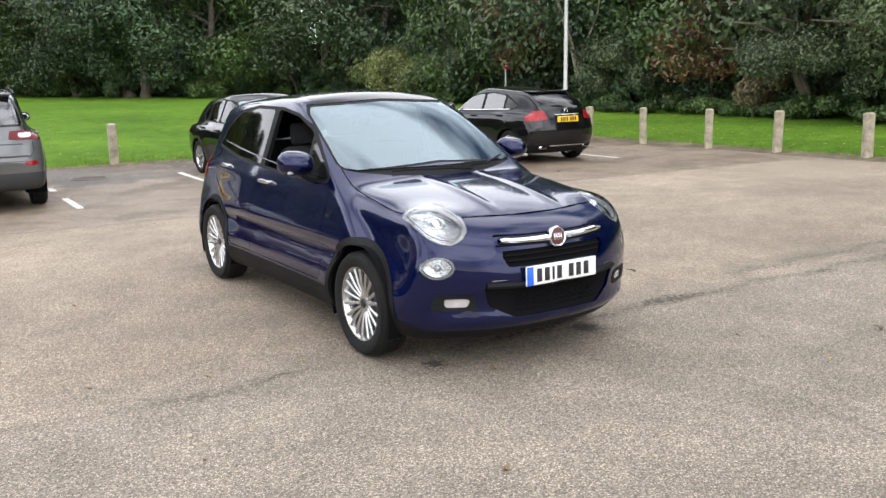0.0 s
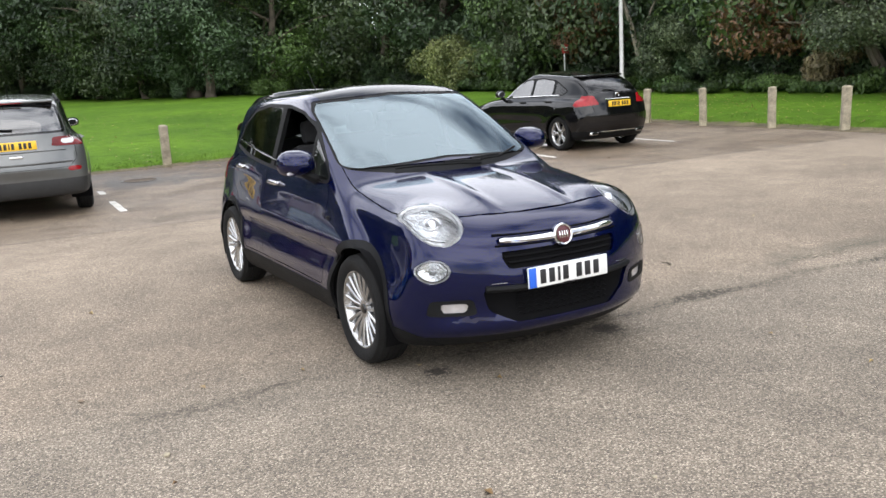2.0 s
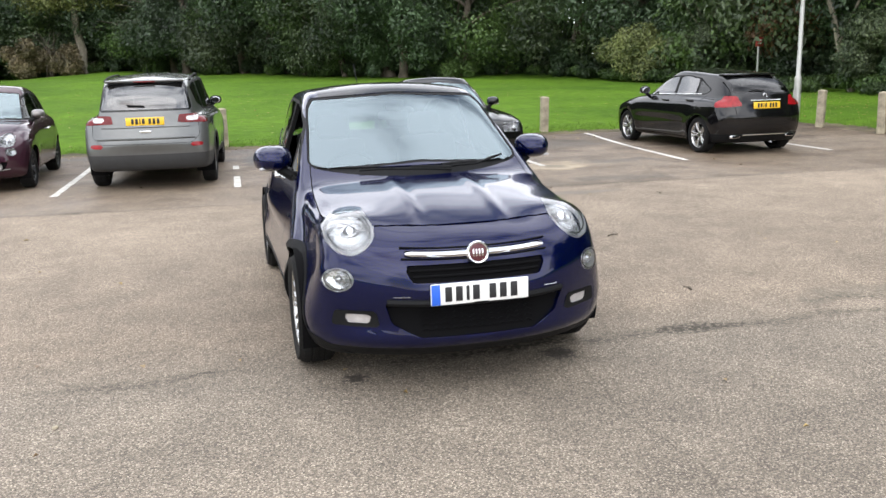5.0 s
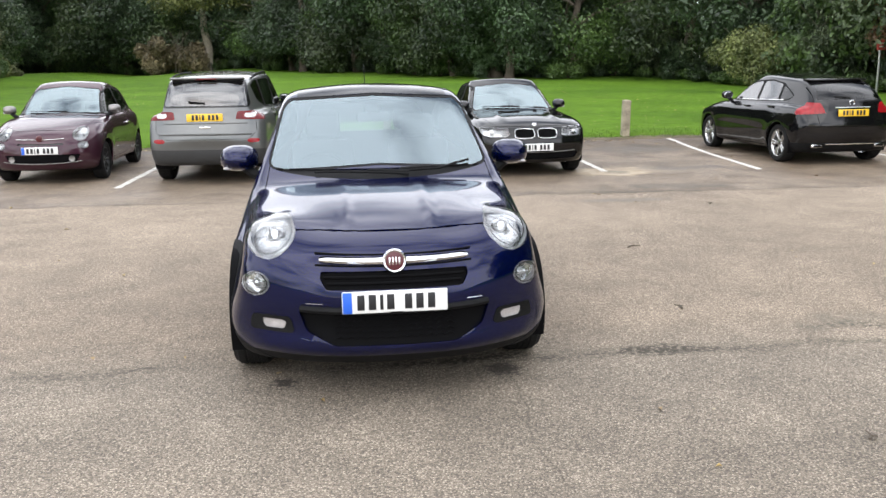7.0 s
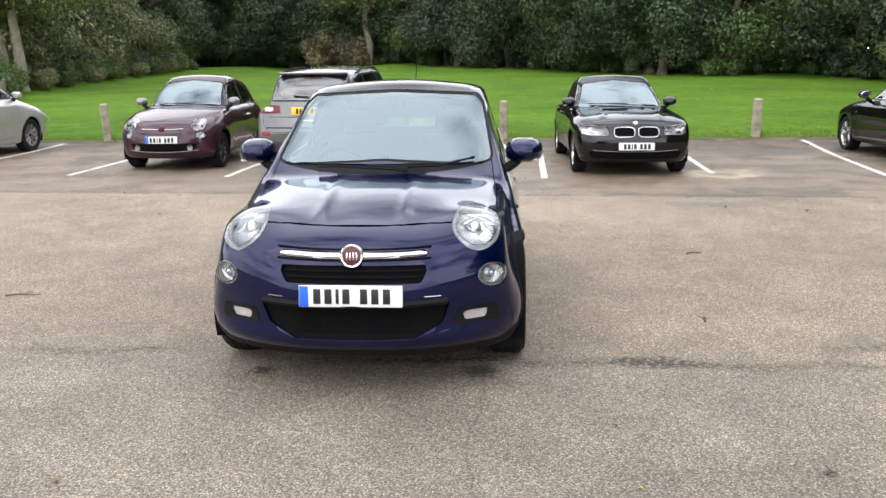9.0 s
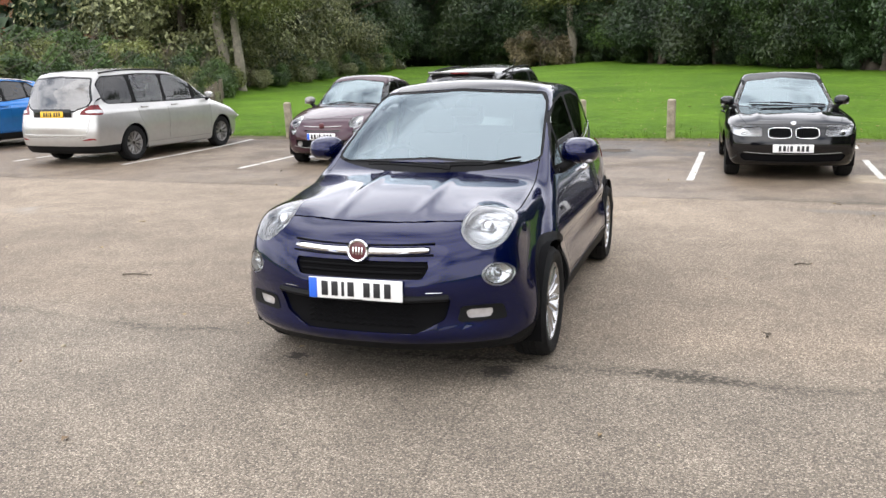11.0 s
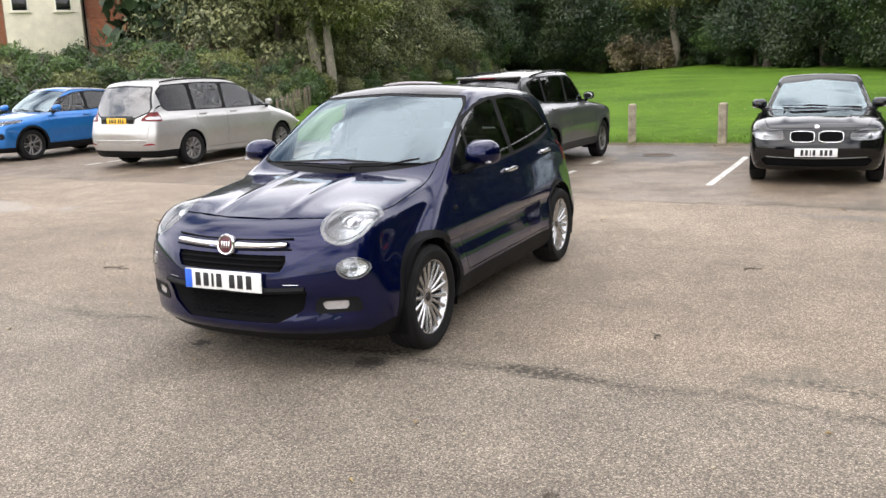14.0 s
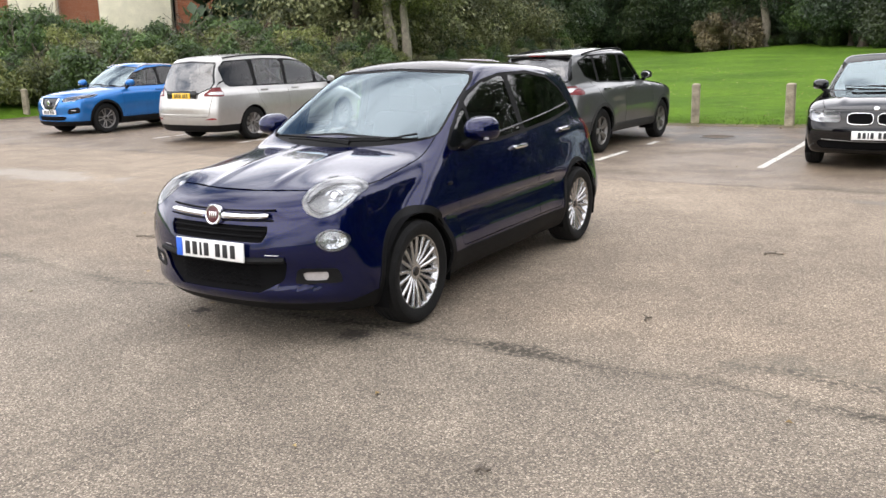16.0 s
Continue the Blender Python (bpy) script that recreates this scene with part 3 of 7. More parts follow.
def panel_shape(V, N, faces, lift=0.0, skirt=0.012):
    """A panel with turned-in edges, lifted off the skin."""
    used, idx, out = {}, [], []
    for f in faces:
        g = []
        for i in f:
            if i not in used:
                used[i] = len(idx)
                idx.append(i)
            g.append(used[i])
        out.append(tuple(g))
    P = V[idx] + N[idx] * lift
    vs = [Vector(p) for p in P]
    if skirt > 0:
        edges = {}
        for g in out:
            for k in range(len(g)):
                a, b = g[k], g[(k + 1) % len(g)]
                edges[(a, b)] = True
        border = [e for e in edges if (e[1], e[0]) not in edges]
        low, fs = {}, []
        for a, b in border:
            for i in (a, b):
                if i not in low:
                    low[i] = len(vs)
                    vs.append(Vector(P[i] - N[idx[i]] * skirt))
            fs.append((b, a, low[a], low[b]))
        out = out + fs
    return vs, out


def plane_uv(V, plane):
    x, y, z = V[:, 0], np.abs(V[:, 1]), V[:, 2]
    return {"side": (x, z), "front": (y, z), "screen": (y, z), "rear": (y, z), "lamp": (y, z), "top": (x, y)}[plane]


def build_wheel(parent, x, y, R, width, rim_r, style, side, steer=0.0):
    """A wheel with tyre, rim with spokes, brake disc and hub."""
    e = new("wheel")
    e.parent = parent
    e.matrix_local = pose(x, y, R, 0, 0, (0 if side > 0 else 180) + steer)
    h, w = R - rim_r, width / 2
    part("tyre", lathe([(rim_r - 0.01, -w * 0.8), (rim_r + 0.01, -w * 0.92), (rim_r + h * 0.55, -w), (R - 0.02, -w * 0.88), (R - 0.004, -w * 0.72),
                        (R, -w * 0.4), (R - 0.006, -w * 0.36), (R - 0.006, -w * 0.30), (R, -w * 0.26), (R, -w * 0.05), (R - 0.006, -w * 0.03), (R - 0.006, w * 0.03), (R, w * 0.05),
                        (R, w * 0.26), (R - 0.006, w * 0.30), (R - 0.006, w * 0.36), (R, w * 0.4),
                        (R - 0.004, w * 0.72), (R - 0.02, w * 0.88), (rim_r + h * 0.75, w * 0.97), (rim_r + h * 0.72, w * 0.985), (rim_r + h * 0.5, w), (rim_r + 0.012, w * 0.93), (rim_r - 0.012, w * 0.8)], 56), M["rubber"], e)
    mat, n, pair, sw, dish = M[style["mat"]], style["n"], style.get("pair", 0.0), style["w"], style.get("dish", 0.02)
    face = w * 0.72
    shapes = [lathe([(rim_r - 0.02, -w * 0.85), (rim_r - 0.03, 0.0), (rim_r - 0.028, w * 0.55), (rim_r - 0.010, w * 0.82), (rim_r + 0.006, w * 0.88), (rim_r + 0.008, w * 0.80)], 56),
              lathe([(0.001, face - dish + 0.004), (0.055, face - dish + 0.002), (0.072, face - dish - 0.012), (0.075, face - dish - 0.05)], 28)]
    for i in range(n):
        for off in ((-pair, pair) if pair else (0.0,)):
            t = 2 * math.pi * i / n + off
            vs = []
            for r, yy, ww in ((0.05, face - dish, sw * 0.75), (rim_r * 0.5, face - dish * 0.3, sw * 0.85), (rim_r - 0.016, face + 0.004, sw * 1.15)):
                for du, dy in ((-0.5, -0.018), (-0.5, -0.004), (-0.22, 0.003), (0.22, 0.003), (0.5, -0.004), (0.5, -0.018)):
                    u = du * ww
                    vs.append(Vector((r * math.cos(t) - u * math.sin(t), yy + dy, r * math.sin(t) + u * math.cos(t))))
            fs = [(a * 6 + b, a * 6 + b + 1, (a + 1) * 6 + b + 1, (a + 1) * 6 + b) for a in range(2) for b in range(5)]
            shapes.append((vs, fs))
    part("rim", join(*shapes), mat, e, style["label"])
    part("hub_cap", lathe([(0.001, face - dish + 0.012), (0.026, face - dish + 0.010), (0.032, face - dish)], 24), M[style.get("cap", "gloss")], e)
    part("brake_disc", lathe([(0.04, 0.012), (0.135, 0.012), (0.135, -0.008), (0.04, -0.008)], 36), M["brake"], e)
    if style.get("two_tone"):
        part("rim_backing", lathe([(0.03, face - dish - 0.028), (rim_r - 0.03, face - 0.03)], 40), M["alloy_dark"], e)
    return e


def seat(parent, x, y, m, rear=False, wide=0.5):
    part("rear_bench" if rear else "front_seat", join(
        rbox(0.50, wide, 0.16, 0.06, pose(x, y, 0.56, 0, -6, 0)),
        rbox(0.15, wide * 0.94, 0.60, 0.06, pose(x - 0.30, y, 0.86, 0, -16, 0))), m, parent)
    for yy in ((-wide * 0.3, wide * 0.3) if rear else (0.0,)):
        part("headrest", join(rbox(0.10, 0.26, 0.18, 0.045, pose(x - 0.42, y + yy, 1.24, 0, -12, 0)),
                              tube([(x - 0.38, y + yy - 0.06, 1.08), (x - 0.41, y + yy - 0.06, 1.2)], 0.008),
                              tube([(x - 0.38, y + yy + 0.06, 1.08), (x - 0.41, y + yy + 0.06, 1.2)], 0.008)), m, parent)


def plate(parent, x, y, z, color, facing, tilt=0.0, band=True):
    """A number plate with plain bars for its characters."""
    e = new("number_plate")
    e.parent = parent
    e.matrix_local = pose(x, y, z, 0, 0, 0 if facing > 0 else 180) @ pose(0, 0, 0, 0, tilt, 0)
    part("plate_backing", rbox(0.012, 0.52, 0.111, 0.006, pose(0, 0, 0)), M[color], e)
    if band:
        part("plate_band", rbox(0.004, 0.045, 0.105, 0.001, pose(0.0075, -0.234, 0)), M["band"], e)
    for i, yy in enumerate((-0.168, -0.112, -0.066, -0.022, 0.066, 0.122, 0.180)):
        part("character_bar", rbox(0.003, 0.016 if i == 2 else 0.036, 0.076, 0.001, pose(0.0075, yy, 0)), M["ink"], e)
    return e


def mirror(parent, x, y, z, sg, mat, size=1.0, mount=None):
    """A door mirror: shell, glass, indicator and arm."""
    e = new("door_mirror")
    e.parent = parent
    e.matrix_local = pose(x, y, z)
    bm = bmesh.new()
    bmesh.ops.create_uvsphere(bm, u_segments=28, v_segments=16, radius=1.0)
    for v in bm.verts:
        c = v.co
        xx = c.x * (0.135 if c.x > 0 else 0.06)
        sq = 1.0 - 0.12 * max(0.0, c.x)
        yy = math.copysign(abs(c.y) ** 0.75, c.y) * 0.118 * sq
        zz = math.copysign(abs(c.z) ** 0.75, c.z) * (0.088 if c.z > 0 else 0.072) * sq
        v.co = Vector((xx, yy, zz)) * size
    part("mirror_shell", bm, M[mat], e)
    part("mirror_glass", lathe([(0.001, -0.052 * size), (0.055 * size, -0.052 * size), (0.064 * size, -0.047 * size)], 24, "X", Matrix.Diagonal((1, 1.5, 1.05, 1))), M["mirror"], e)
    part("indicator", rbox(0.02, 0.10 * size, 0.018, 0.006, pose(0.075 * size, sg * 0.045 * size, -0.045 * size, 0, 0, -sg * 28)), M["clear_lens"], e)
    b = mount or (0.05, -sg * 0.16, -0.13)
    part("mirror_arm", tube([(b[0], b[1], b[2]), (0.035, -sg * 0.08, -0.085), (0.02, -sg * 0.03, -0.05)], 0.035, 10, 0.028), M["plastic"], e)
    return e


def lamp_bowl(V, N, faces, depth):
    """A dished reflector behind a lens: the outline drawn in towards its middle."""
    idx = sorted({i for f in faces for i in f})
    c = V[idx].mean(0)
    nrm = N[idx].mean(0)
    r = np.linalg.norm(V[idx] - c, axis=1).max()
    W = V.copy()
    for i in idx:
        k = 1 - min(1.0, np.linalg.norm(V[i] - c) / r) ** 2
        W[i] = V[i] - nrm * (0.012 + depth * k)
    return panel_shape(W, N, faces, 0.0, 0.0), c, nrm


class Car:
    """Builds a car from its measures: panels, glass, lamps, wheels, cabin."""

    def __init__(self, s, m, name, label, step):
        self.s, self.sh = s, Shape(s)
        self.top = thing(name, m, label, "car", s.get("group", ""))
        V, F = self.sh.skin(step)
        self.V, self.F = V, [list(map(int, f)) for f in F]
        self.L = ["body"] * len(self.F)

    def carve(self, label, plane, fn, allowed=("body",), cond=None):
        u, v = plane_uv(self.V, plane)
        d = fn(u, v)
        x, y, z = self.V[:, 0], np.abs(self.V[:, 1]), self.V[:, 2]
        lim = {"side": 0.42 - y, "front": self.s["axle"] * 0.8 - x, "screen": -0.7 - x, "rear": x + 0.9, "lamp": x - self.s["xr"] - 0.34, "top": 0.7 - z}[plane]
        d = np.maximum(d, lim)
        if cond is not None:
            d = np.maximum(d, cond(x, y, z))
        self.V, self.F, self.L = cut(self.V, self.F, self.L, set(allowed), d, label)

    def seam(self, plane, fn, allowed, cond=None, w=0.0032):
        self.carve("seam", plane, lambda u, v: np.abs(fn(u, v)) - w, allowed, cond)

    def finish(self, looks, sided=()):
        """Makes a mesh of each label. looks: label -> (part name, material, lift, skirt, label text)."""
        N = self.sh.normals(self.V)
        self.N = N
        groups = {}
        for f, lb in zip(self.F, self.L):
            if lb in ("void",):
                continue
            key = (lb, 0)
            if lb in sided:
                key = (lb, 1 if sum(self.V[i][1] for i in f) > 0 else -1)
            groups.setdefault(key, []).append(f)
        self.groups, self.parts = groups, {}
        for (lb, sg), fs in groups.items():
            name, mat, lift, skirt, text = looks[lb]
            self.parts[(lb, sg)] = part(name, panel_shape(self.V, N, fs, lift, skirt), M[mat], self.top, text)

    def lining(self, z0, x0, x1):
        """Dark trim inside the pillars, doors and roof."""
        fs = []
        for f, lb in zip(self.F, self.L):
            if lb in ("void", "screen", "rear_glass") or lb.startswith("pane"):
                continue
            c = self.V[f].mean(0)
            if c[2] > z0 and x0 < c[0] < x1:
                fs.append(f[::-1])
        part("cabin_lining", panel_shape(self.V, self.N, fs, -0.03, 0.0), M["trim_grey"], self.top)

    def cabin(self, steer=-1, seats=True):
        s, t = self.s, self.top
        b = s["belt"]
        xd = s.get("dash", 0.62)
        part("cabin_floor", rbox(2.5, 1.3, 0.06, 0.02, pose(xd - 1.2, 0, 0.36)), M["cloth"], t)
        part("dashboard", join(rbox(0.34, 1.34, 0.22, 0.08, pose(xd, 0, b - 0.10, 0, 8, 0)), rbox(0.42, 1.30, 0.05, 0.02, pose(xd + 0.20, 0, b - 0.03, 0, 4, 0)),
                               rbox(0.10, 0.32, 0.05, 0.02, pose(xd - 0.10, steer * 0.36, b + 0.02))), M["plastic"], t)
        ring = [Vector((0, 0.18 * math.cos(a), 0.18 * math.sin(a))) for a in np.linspace(0, 2 * math.pi, 29)]
        mm = pose(xd - 0.28, steer * 0.36, b - 0.04, 0, 24, 0)
        part("steering_wheel", join(moved(tube(ring, 0.016, 8), mm), rbox(0.05, 0.12, 0.10, 0.025, mm), moved(tube([(0, -0.17, 0), (0, 0.17, 0)], 0.016), mm),
                                    moved(tube([(0, 0, 0), (0, 0, -0.17)], 0.016), mm)), M["plastic"], t)
        if seats:
            sx = s.get("seat_x", 0.0)
            seat(t, sx, 0.36, M["cloth"])
            seat(t, sx, -0.36, M["cloth"])
            seat(t, sx - 0.85, 0, M["cloth"], True, 1.2)
        mx = s.get("mirror_x", 0.12) - 0.04
        zr = float(self.sh.roof(mx))
        part("rear_view_mirror", join(rbox(0.04, 0.23, 0.065, 0.02, pose(mx, 0, zr - 0.20)), rbox(0.06, 0.12, 0.06, 0.02, pose(mx + 0.01, 0, zr - 0.14))), M["plastic"], t)

    def wheels(self, style, width=0.215, rim=0.225, steer=0.0):
        s = self.s
        for sx in (1, -1):
            for sg in (1, -1):
                build_wheel(self.top, sx * s["axle"], sg * (s["track"]), s["tyre"], width, rim, style, sg, steer if sx > 0 else 0.0)
                x0, R = sx * s["axle"], s["arch"] + 0.012
                vs, fs, n = [], [], 22
                for i in range(n + 1):
                    a = math.pi * (-0.12 + 1.24 * i / n)
                    for yy in (s["track"] - 0.17, s["half"] - 0.03):
                        vs.append(Vector((x0 + R * math.cos(a), sg * yy, s["tyre"] + R * math.sin(a))))
                fs = [(2 * i, 2 * i + 1, 2 * i + 3, 2 * i + 2) for i in range(n)]
                fs.append(tuple(2 * i for i in range(n + 1)))
                part("wheel_arch_liner", (vs, fs), M["seam"], self.top)

    def handle(self, x, z, sg, mat="chrome", w=0.20):
        y = self.sh.at_side(x, z)
        e = part("door_handle", join(rbox(w, 0.018, 0.026, 0.008, pose(x, sg * (y + 0.028), z, 0, 0, 0)),
                                     rbox(0.03, 0.04, 0.024, 0.008, pose(x - w * 0.42, sg * (y + 0.01), z)), rbox(0.03, 0.04, 0.024, 0.008, pose(x + w * 0.42, sg * (y + 0.01), z))), M[mat], self.top)
        return e

    def wiper(self, pts, r=0.008):
        """A wiper on the glass through (x, y) points from above."""
        t = np.linspace(0, 1, 9)
        k = np.linspace(0, 1, len(pts))
        P = [(x, y, self.sh.at_top(x, y) + 0.016) for x, y in zip(np.interp(t, k, [p[0] for p in pts]), np.interp(t, k, [p[1] for p in pts]))]
        part("wiper", join(tube(P, r, 6, r * 0.7), tube([(p[0] - 0.010, p[1], p[2] + 0.012) for p in P[:5]], r * 1.2, 6, r * 0.8)), M["plastic"], self.top)


def arch_fn(ax, zc, r):
    return lambda u, v: np.sqrt((np.abs(u) - ax) ** 2 + (v - zc) ** 2) - r


def band_fn(f):
    """Below a line z = f(x)."""
    return lambda u, v: v - f(u)


def base(wb, L, fo, W, H, belt, lip, cowl_x, top_x, rear_x, tyre=0.325, **over):
    """Measures of an ordinary car from its main sizes; single ones are overridden."""
    a, xf, h = wb / 2, wb / 2 + fo, W / 2
    xr = xf - L
    s = dict(axle=a, tyre=tyre, arch=tyre + 0.038, half=h, track=h - 0.125, clear=0.20, belt=belt, xf=xf, xr=xr, H=H,
             nose=[(0.15, xf - 0.12), (0.30, xf - 0.02), (0.50, xf), (lip - 0.14, xf - 0.03), (lip, xf - 0.12), (lip + 0.2, xf - 0.40)],
             tail=[(0.2, xr + 0.12), (0.45, xr), (0.75, xr + 0.02), (belt, xr + 0.09), (belt + 0.35, xr + 0.30)],
             deck=[(xr - 0.1, belt - 0.04), (-a, belt + 0.01), (0.0, belt + 0.01), (cowl_x - 0.1, belt + 0.03), (cowl_x + 0.3, belt + 0.01), (a + 0.1, (belt + lip) / 2 + 0.04), (xf - 0.22, lip + 0.01), (xf + 0.1, lip - 0.12)],
             plan=[(xr - 0.1, h - 0.09), (-a, h - 0.02), (0.0, h - 0.012), (a, h - 0.018), (xf + 0.05, h - 0.09)],
             side=[(0.15, -0.06), (0.30, -0.03), (0.50, 0.0), (belt - 0.25, 0.005), (belt - 0.10, -0.015), (belt + 0.08, -0.09)],
             bow_f=0.36, bow_r=0.24, cab=h - 0.115, tumble=0.34,
             screen=[(belt - 0.1, cowl_x + (cowl_x - top_x) * 0.22), (belt, cowl_x), ((belt + H) / 2, (cowl_x * 0.92 + top_x * 1.0) / 1.92), (H - 0.08, top_x)],
             back=[(belt - 0.1, xr + 0.04), (belt, xr + 0.07), ((belt + H) / 2, (xr + 0.07 + rear_x) / 2 - 0.03), (H - 0.10, rear_x)],
             roof=[(xr, H - 0.14), (rear_x + 0.25, H - 0.055), (-0.6, H), (0.0, H - 0.005), (top_x + 0.45, H - 0.13)],
             dash=cowl_x - 0.30, seat_x=-0.05, mirror_x=top_x + 0.02, shell=(L / 2 + 0.55, h + 0.35, 1.25), core=(L / 2 - 0.62, 0.40, 0.08), cx=(xf + xr) / 2)
    s.update(over)
    return s


def border(V, faces):
    """The outer edge of a patch of faces, in order."""
    edges = {}
    for f in faces:
        for k in range(len(f)):
            edges[(f[k], f[(k + 1) % len(f)])] = True
    nxt = {}
    for a, b in edges:
        if (b, a) not in edges:
            nxt[a] = b
    best = []
    todo = set(nxt)
    while todo:
        a = todo.pop()
        out, b = [a], nxt[a]
        while b in todo:
            out.append(b)
            todo.discard(b)
            b = nxt[b]
        if len(out) > len(best):
            best = out
    return best


def assemble(s, m, name, label, step, color):
    """A car from its measures: cuts glass, trim, lamps, grilles, bonnet and doors out of the skin, then adds wheels, cabin and fittings."""
    c = Car(s, m, name, label, step)
    a, R, zt = s["axle"], s["arch"], s["tyre"]
    clad = s.get("clad", "plastic")
    c.carve("void", "side", arch_fn(a, zt, R), cond=lambda x, y, z: 0.5 - y)
    # glass
    if "cowl" in s:
        c.carve("cowl", "top", lambda u, v: np.maximum(u - s["cowl"] + 0.24 * (v / 0.65) ** 2, v - 0.67), cond=lambda x, y, z: np.maximum(0.60 - x, z - 1.075))
    c.carve("frame", "screen", poly_field(s["ws"], 0.045), cond=lambda x, y, z: s["belt"] - 0.1 - z)
    c.carve("screen", "screen", poly_field(s["ws"], 0.03), ("frame",), cond=lambda x, y, z: s["belt"] - 0.1 - z)
    c.carve("rear_frame", "rear", poly_field(s["rw"], 0.05))
    c.carve("rear_glass", "rear", poly_field(s["rw"], 0.02), ("rear_frame",))
    dlo = poly_field(s["dlo"], 0.03)
    c.carve("pillar", "side", dlo, cond=lambda x, y, z: s["belt"] - 0.12 - z)
    names = []
    for i, (x0, x1, x2, x3) in enumerate(s["panes"]):
        # a pane runs from the line (x0 at the belt, x1 at the roof) forward to (x2, x3)
        def pane(u, v, x0=x0, x1=x1, x2=x2, x3=x3):
            t = (v - s["belt"]) / (s["H"] - s["belt"])
            return np.maximum(dlo(u, v) + 0.022, np.maximum(x0 + (x1 - x0) * t - u, u - x2 - (x3 - x2) * t))
        nm = "pane%d" % i
        names.append(nm)
        c.carve(nm, "side", pane, ("pillar",))
    # lamps and grilles
    for lb, plane, fn in s["features"]:
        rc = s.get("lamp_round") if lb == "headlamp" else None
        c.carve(lb, plane, fn, ("body",), cond=(lambda x, y, z: smax(0.016, fn(y, z), np.sqrt((x - rc[0]) ** 2 + (y - rc[1]) ** 2 + (z - rc[2]) ** 2) - rc[3])) if rc else None)
    # lower trim and arch edging
    if s.get("edging", 0.0):
        for nm, sx in (("arch_trim_f", 1), ("arch_trim_r", -1)):
            c.carve(nm, "side", arch_fn(a, zt, R + s["edging"]), cond=lambda x, y, z: np.maximum(s["half"] - 0.24 - y, -sx * x))
    c.carve("sill", "side", lambda u, v: v - s.get("sill_z", 0.32), cond=lambda x, y, z: np.maximum(np.abs(x) - a, 0.3 - y))
    if "skirt_f" in s:
        c.carve("lower_f", "front", lambda u, v: v - s["skirt_f"], cond=lambda x, y, z: a - 0.1 - x)
    if "skirt_r" in s:
        c.carve("lower_r", "rear", lambda u, v: v - s["skirt_r"], cond=lambda x, y, z: x + a - 0.1)
    c.carve("under", "side", lambda u, v: v - s["clear"] - 0.012, cond=lambda x, y, z: y * 0 - 1)
    # bonnet, doors, tailgate
    bon = spline(s["bonnet"])
    zl = s["bonnet_z"]
    c.carve("bonnet", "top", lambda u, v: v - bon(u), cond=lambda x, y, z: np.maximum(zl + s.get("bonnet_up", 0.0) * (y / 0.6) ** 2 - z, s.get("bonnet_x", 0.75) - x))
    c.seam("top", lambda u, v: v - bon(u), ("body", "bonnet"), lambda x, y, z: np.maximum(zl + s.get("bonnet_up", 0.0) * (y / 0.6) ** 2 - z, s.get("bonnet_x", 0.75) - x))
    x, y, z = c.V[:, 0], np.abs(c.V[:, 1]), c.V[:, 2]
    d = np.abs(z - zl - s.get("bonnet_up", 0.0) * (y / 0.6) ** 2) - 0.003
    d = np.maximum(np.maximum(d, y - bon(x)), a - x)
    c.V, c.F, c.L = cut(c.V, c.F, c.L, {"bonnet", "body"}, d, "seam")
    doors = []
    for i, pts in enumerate(s["doors"]):
        fn = poly_field(pts, 0.04)
        doors.append("door%d" % i)
        c.carve(doors[-1], "side", fn, ("body", "sill") if s.get("door_sill") else ("body",), cond=lambda x, y, z: 0.5 - y)
        c.seam("side", fn, ("body", doors[-1], "sill"), cond=lambda x, y, z: 0.5 - y)
    if "gate" in s:
        fn = poly_field(s["gate"], 0.05)
        c.carve("tailgate", "rear", fn, ("body",), cond=lambda x, y, z: x + s.get("gate_x", 1.2))
        c.seam("rear", fn, ("body", "tailgate", "tail_red", "tail_clear"), cond=lambda x, y, z: x + s.get("gate_x", 1.2))
    if "sunroof" in s:
        c.carve("roof_glass", "top", poly_field(s["sunroof"], 0.04), cond=lambda x, y, z: s["belt"] + 0.3 - z)
    glass_kind = s.get("pane_mats", ["glass"] * 9)
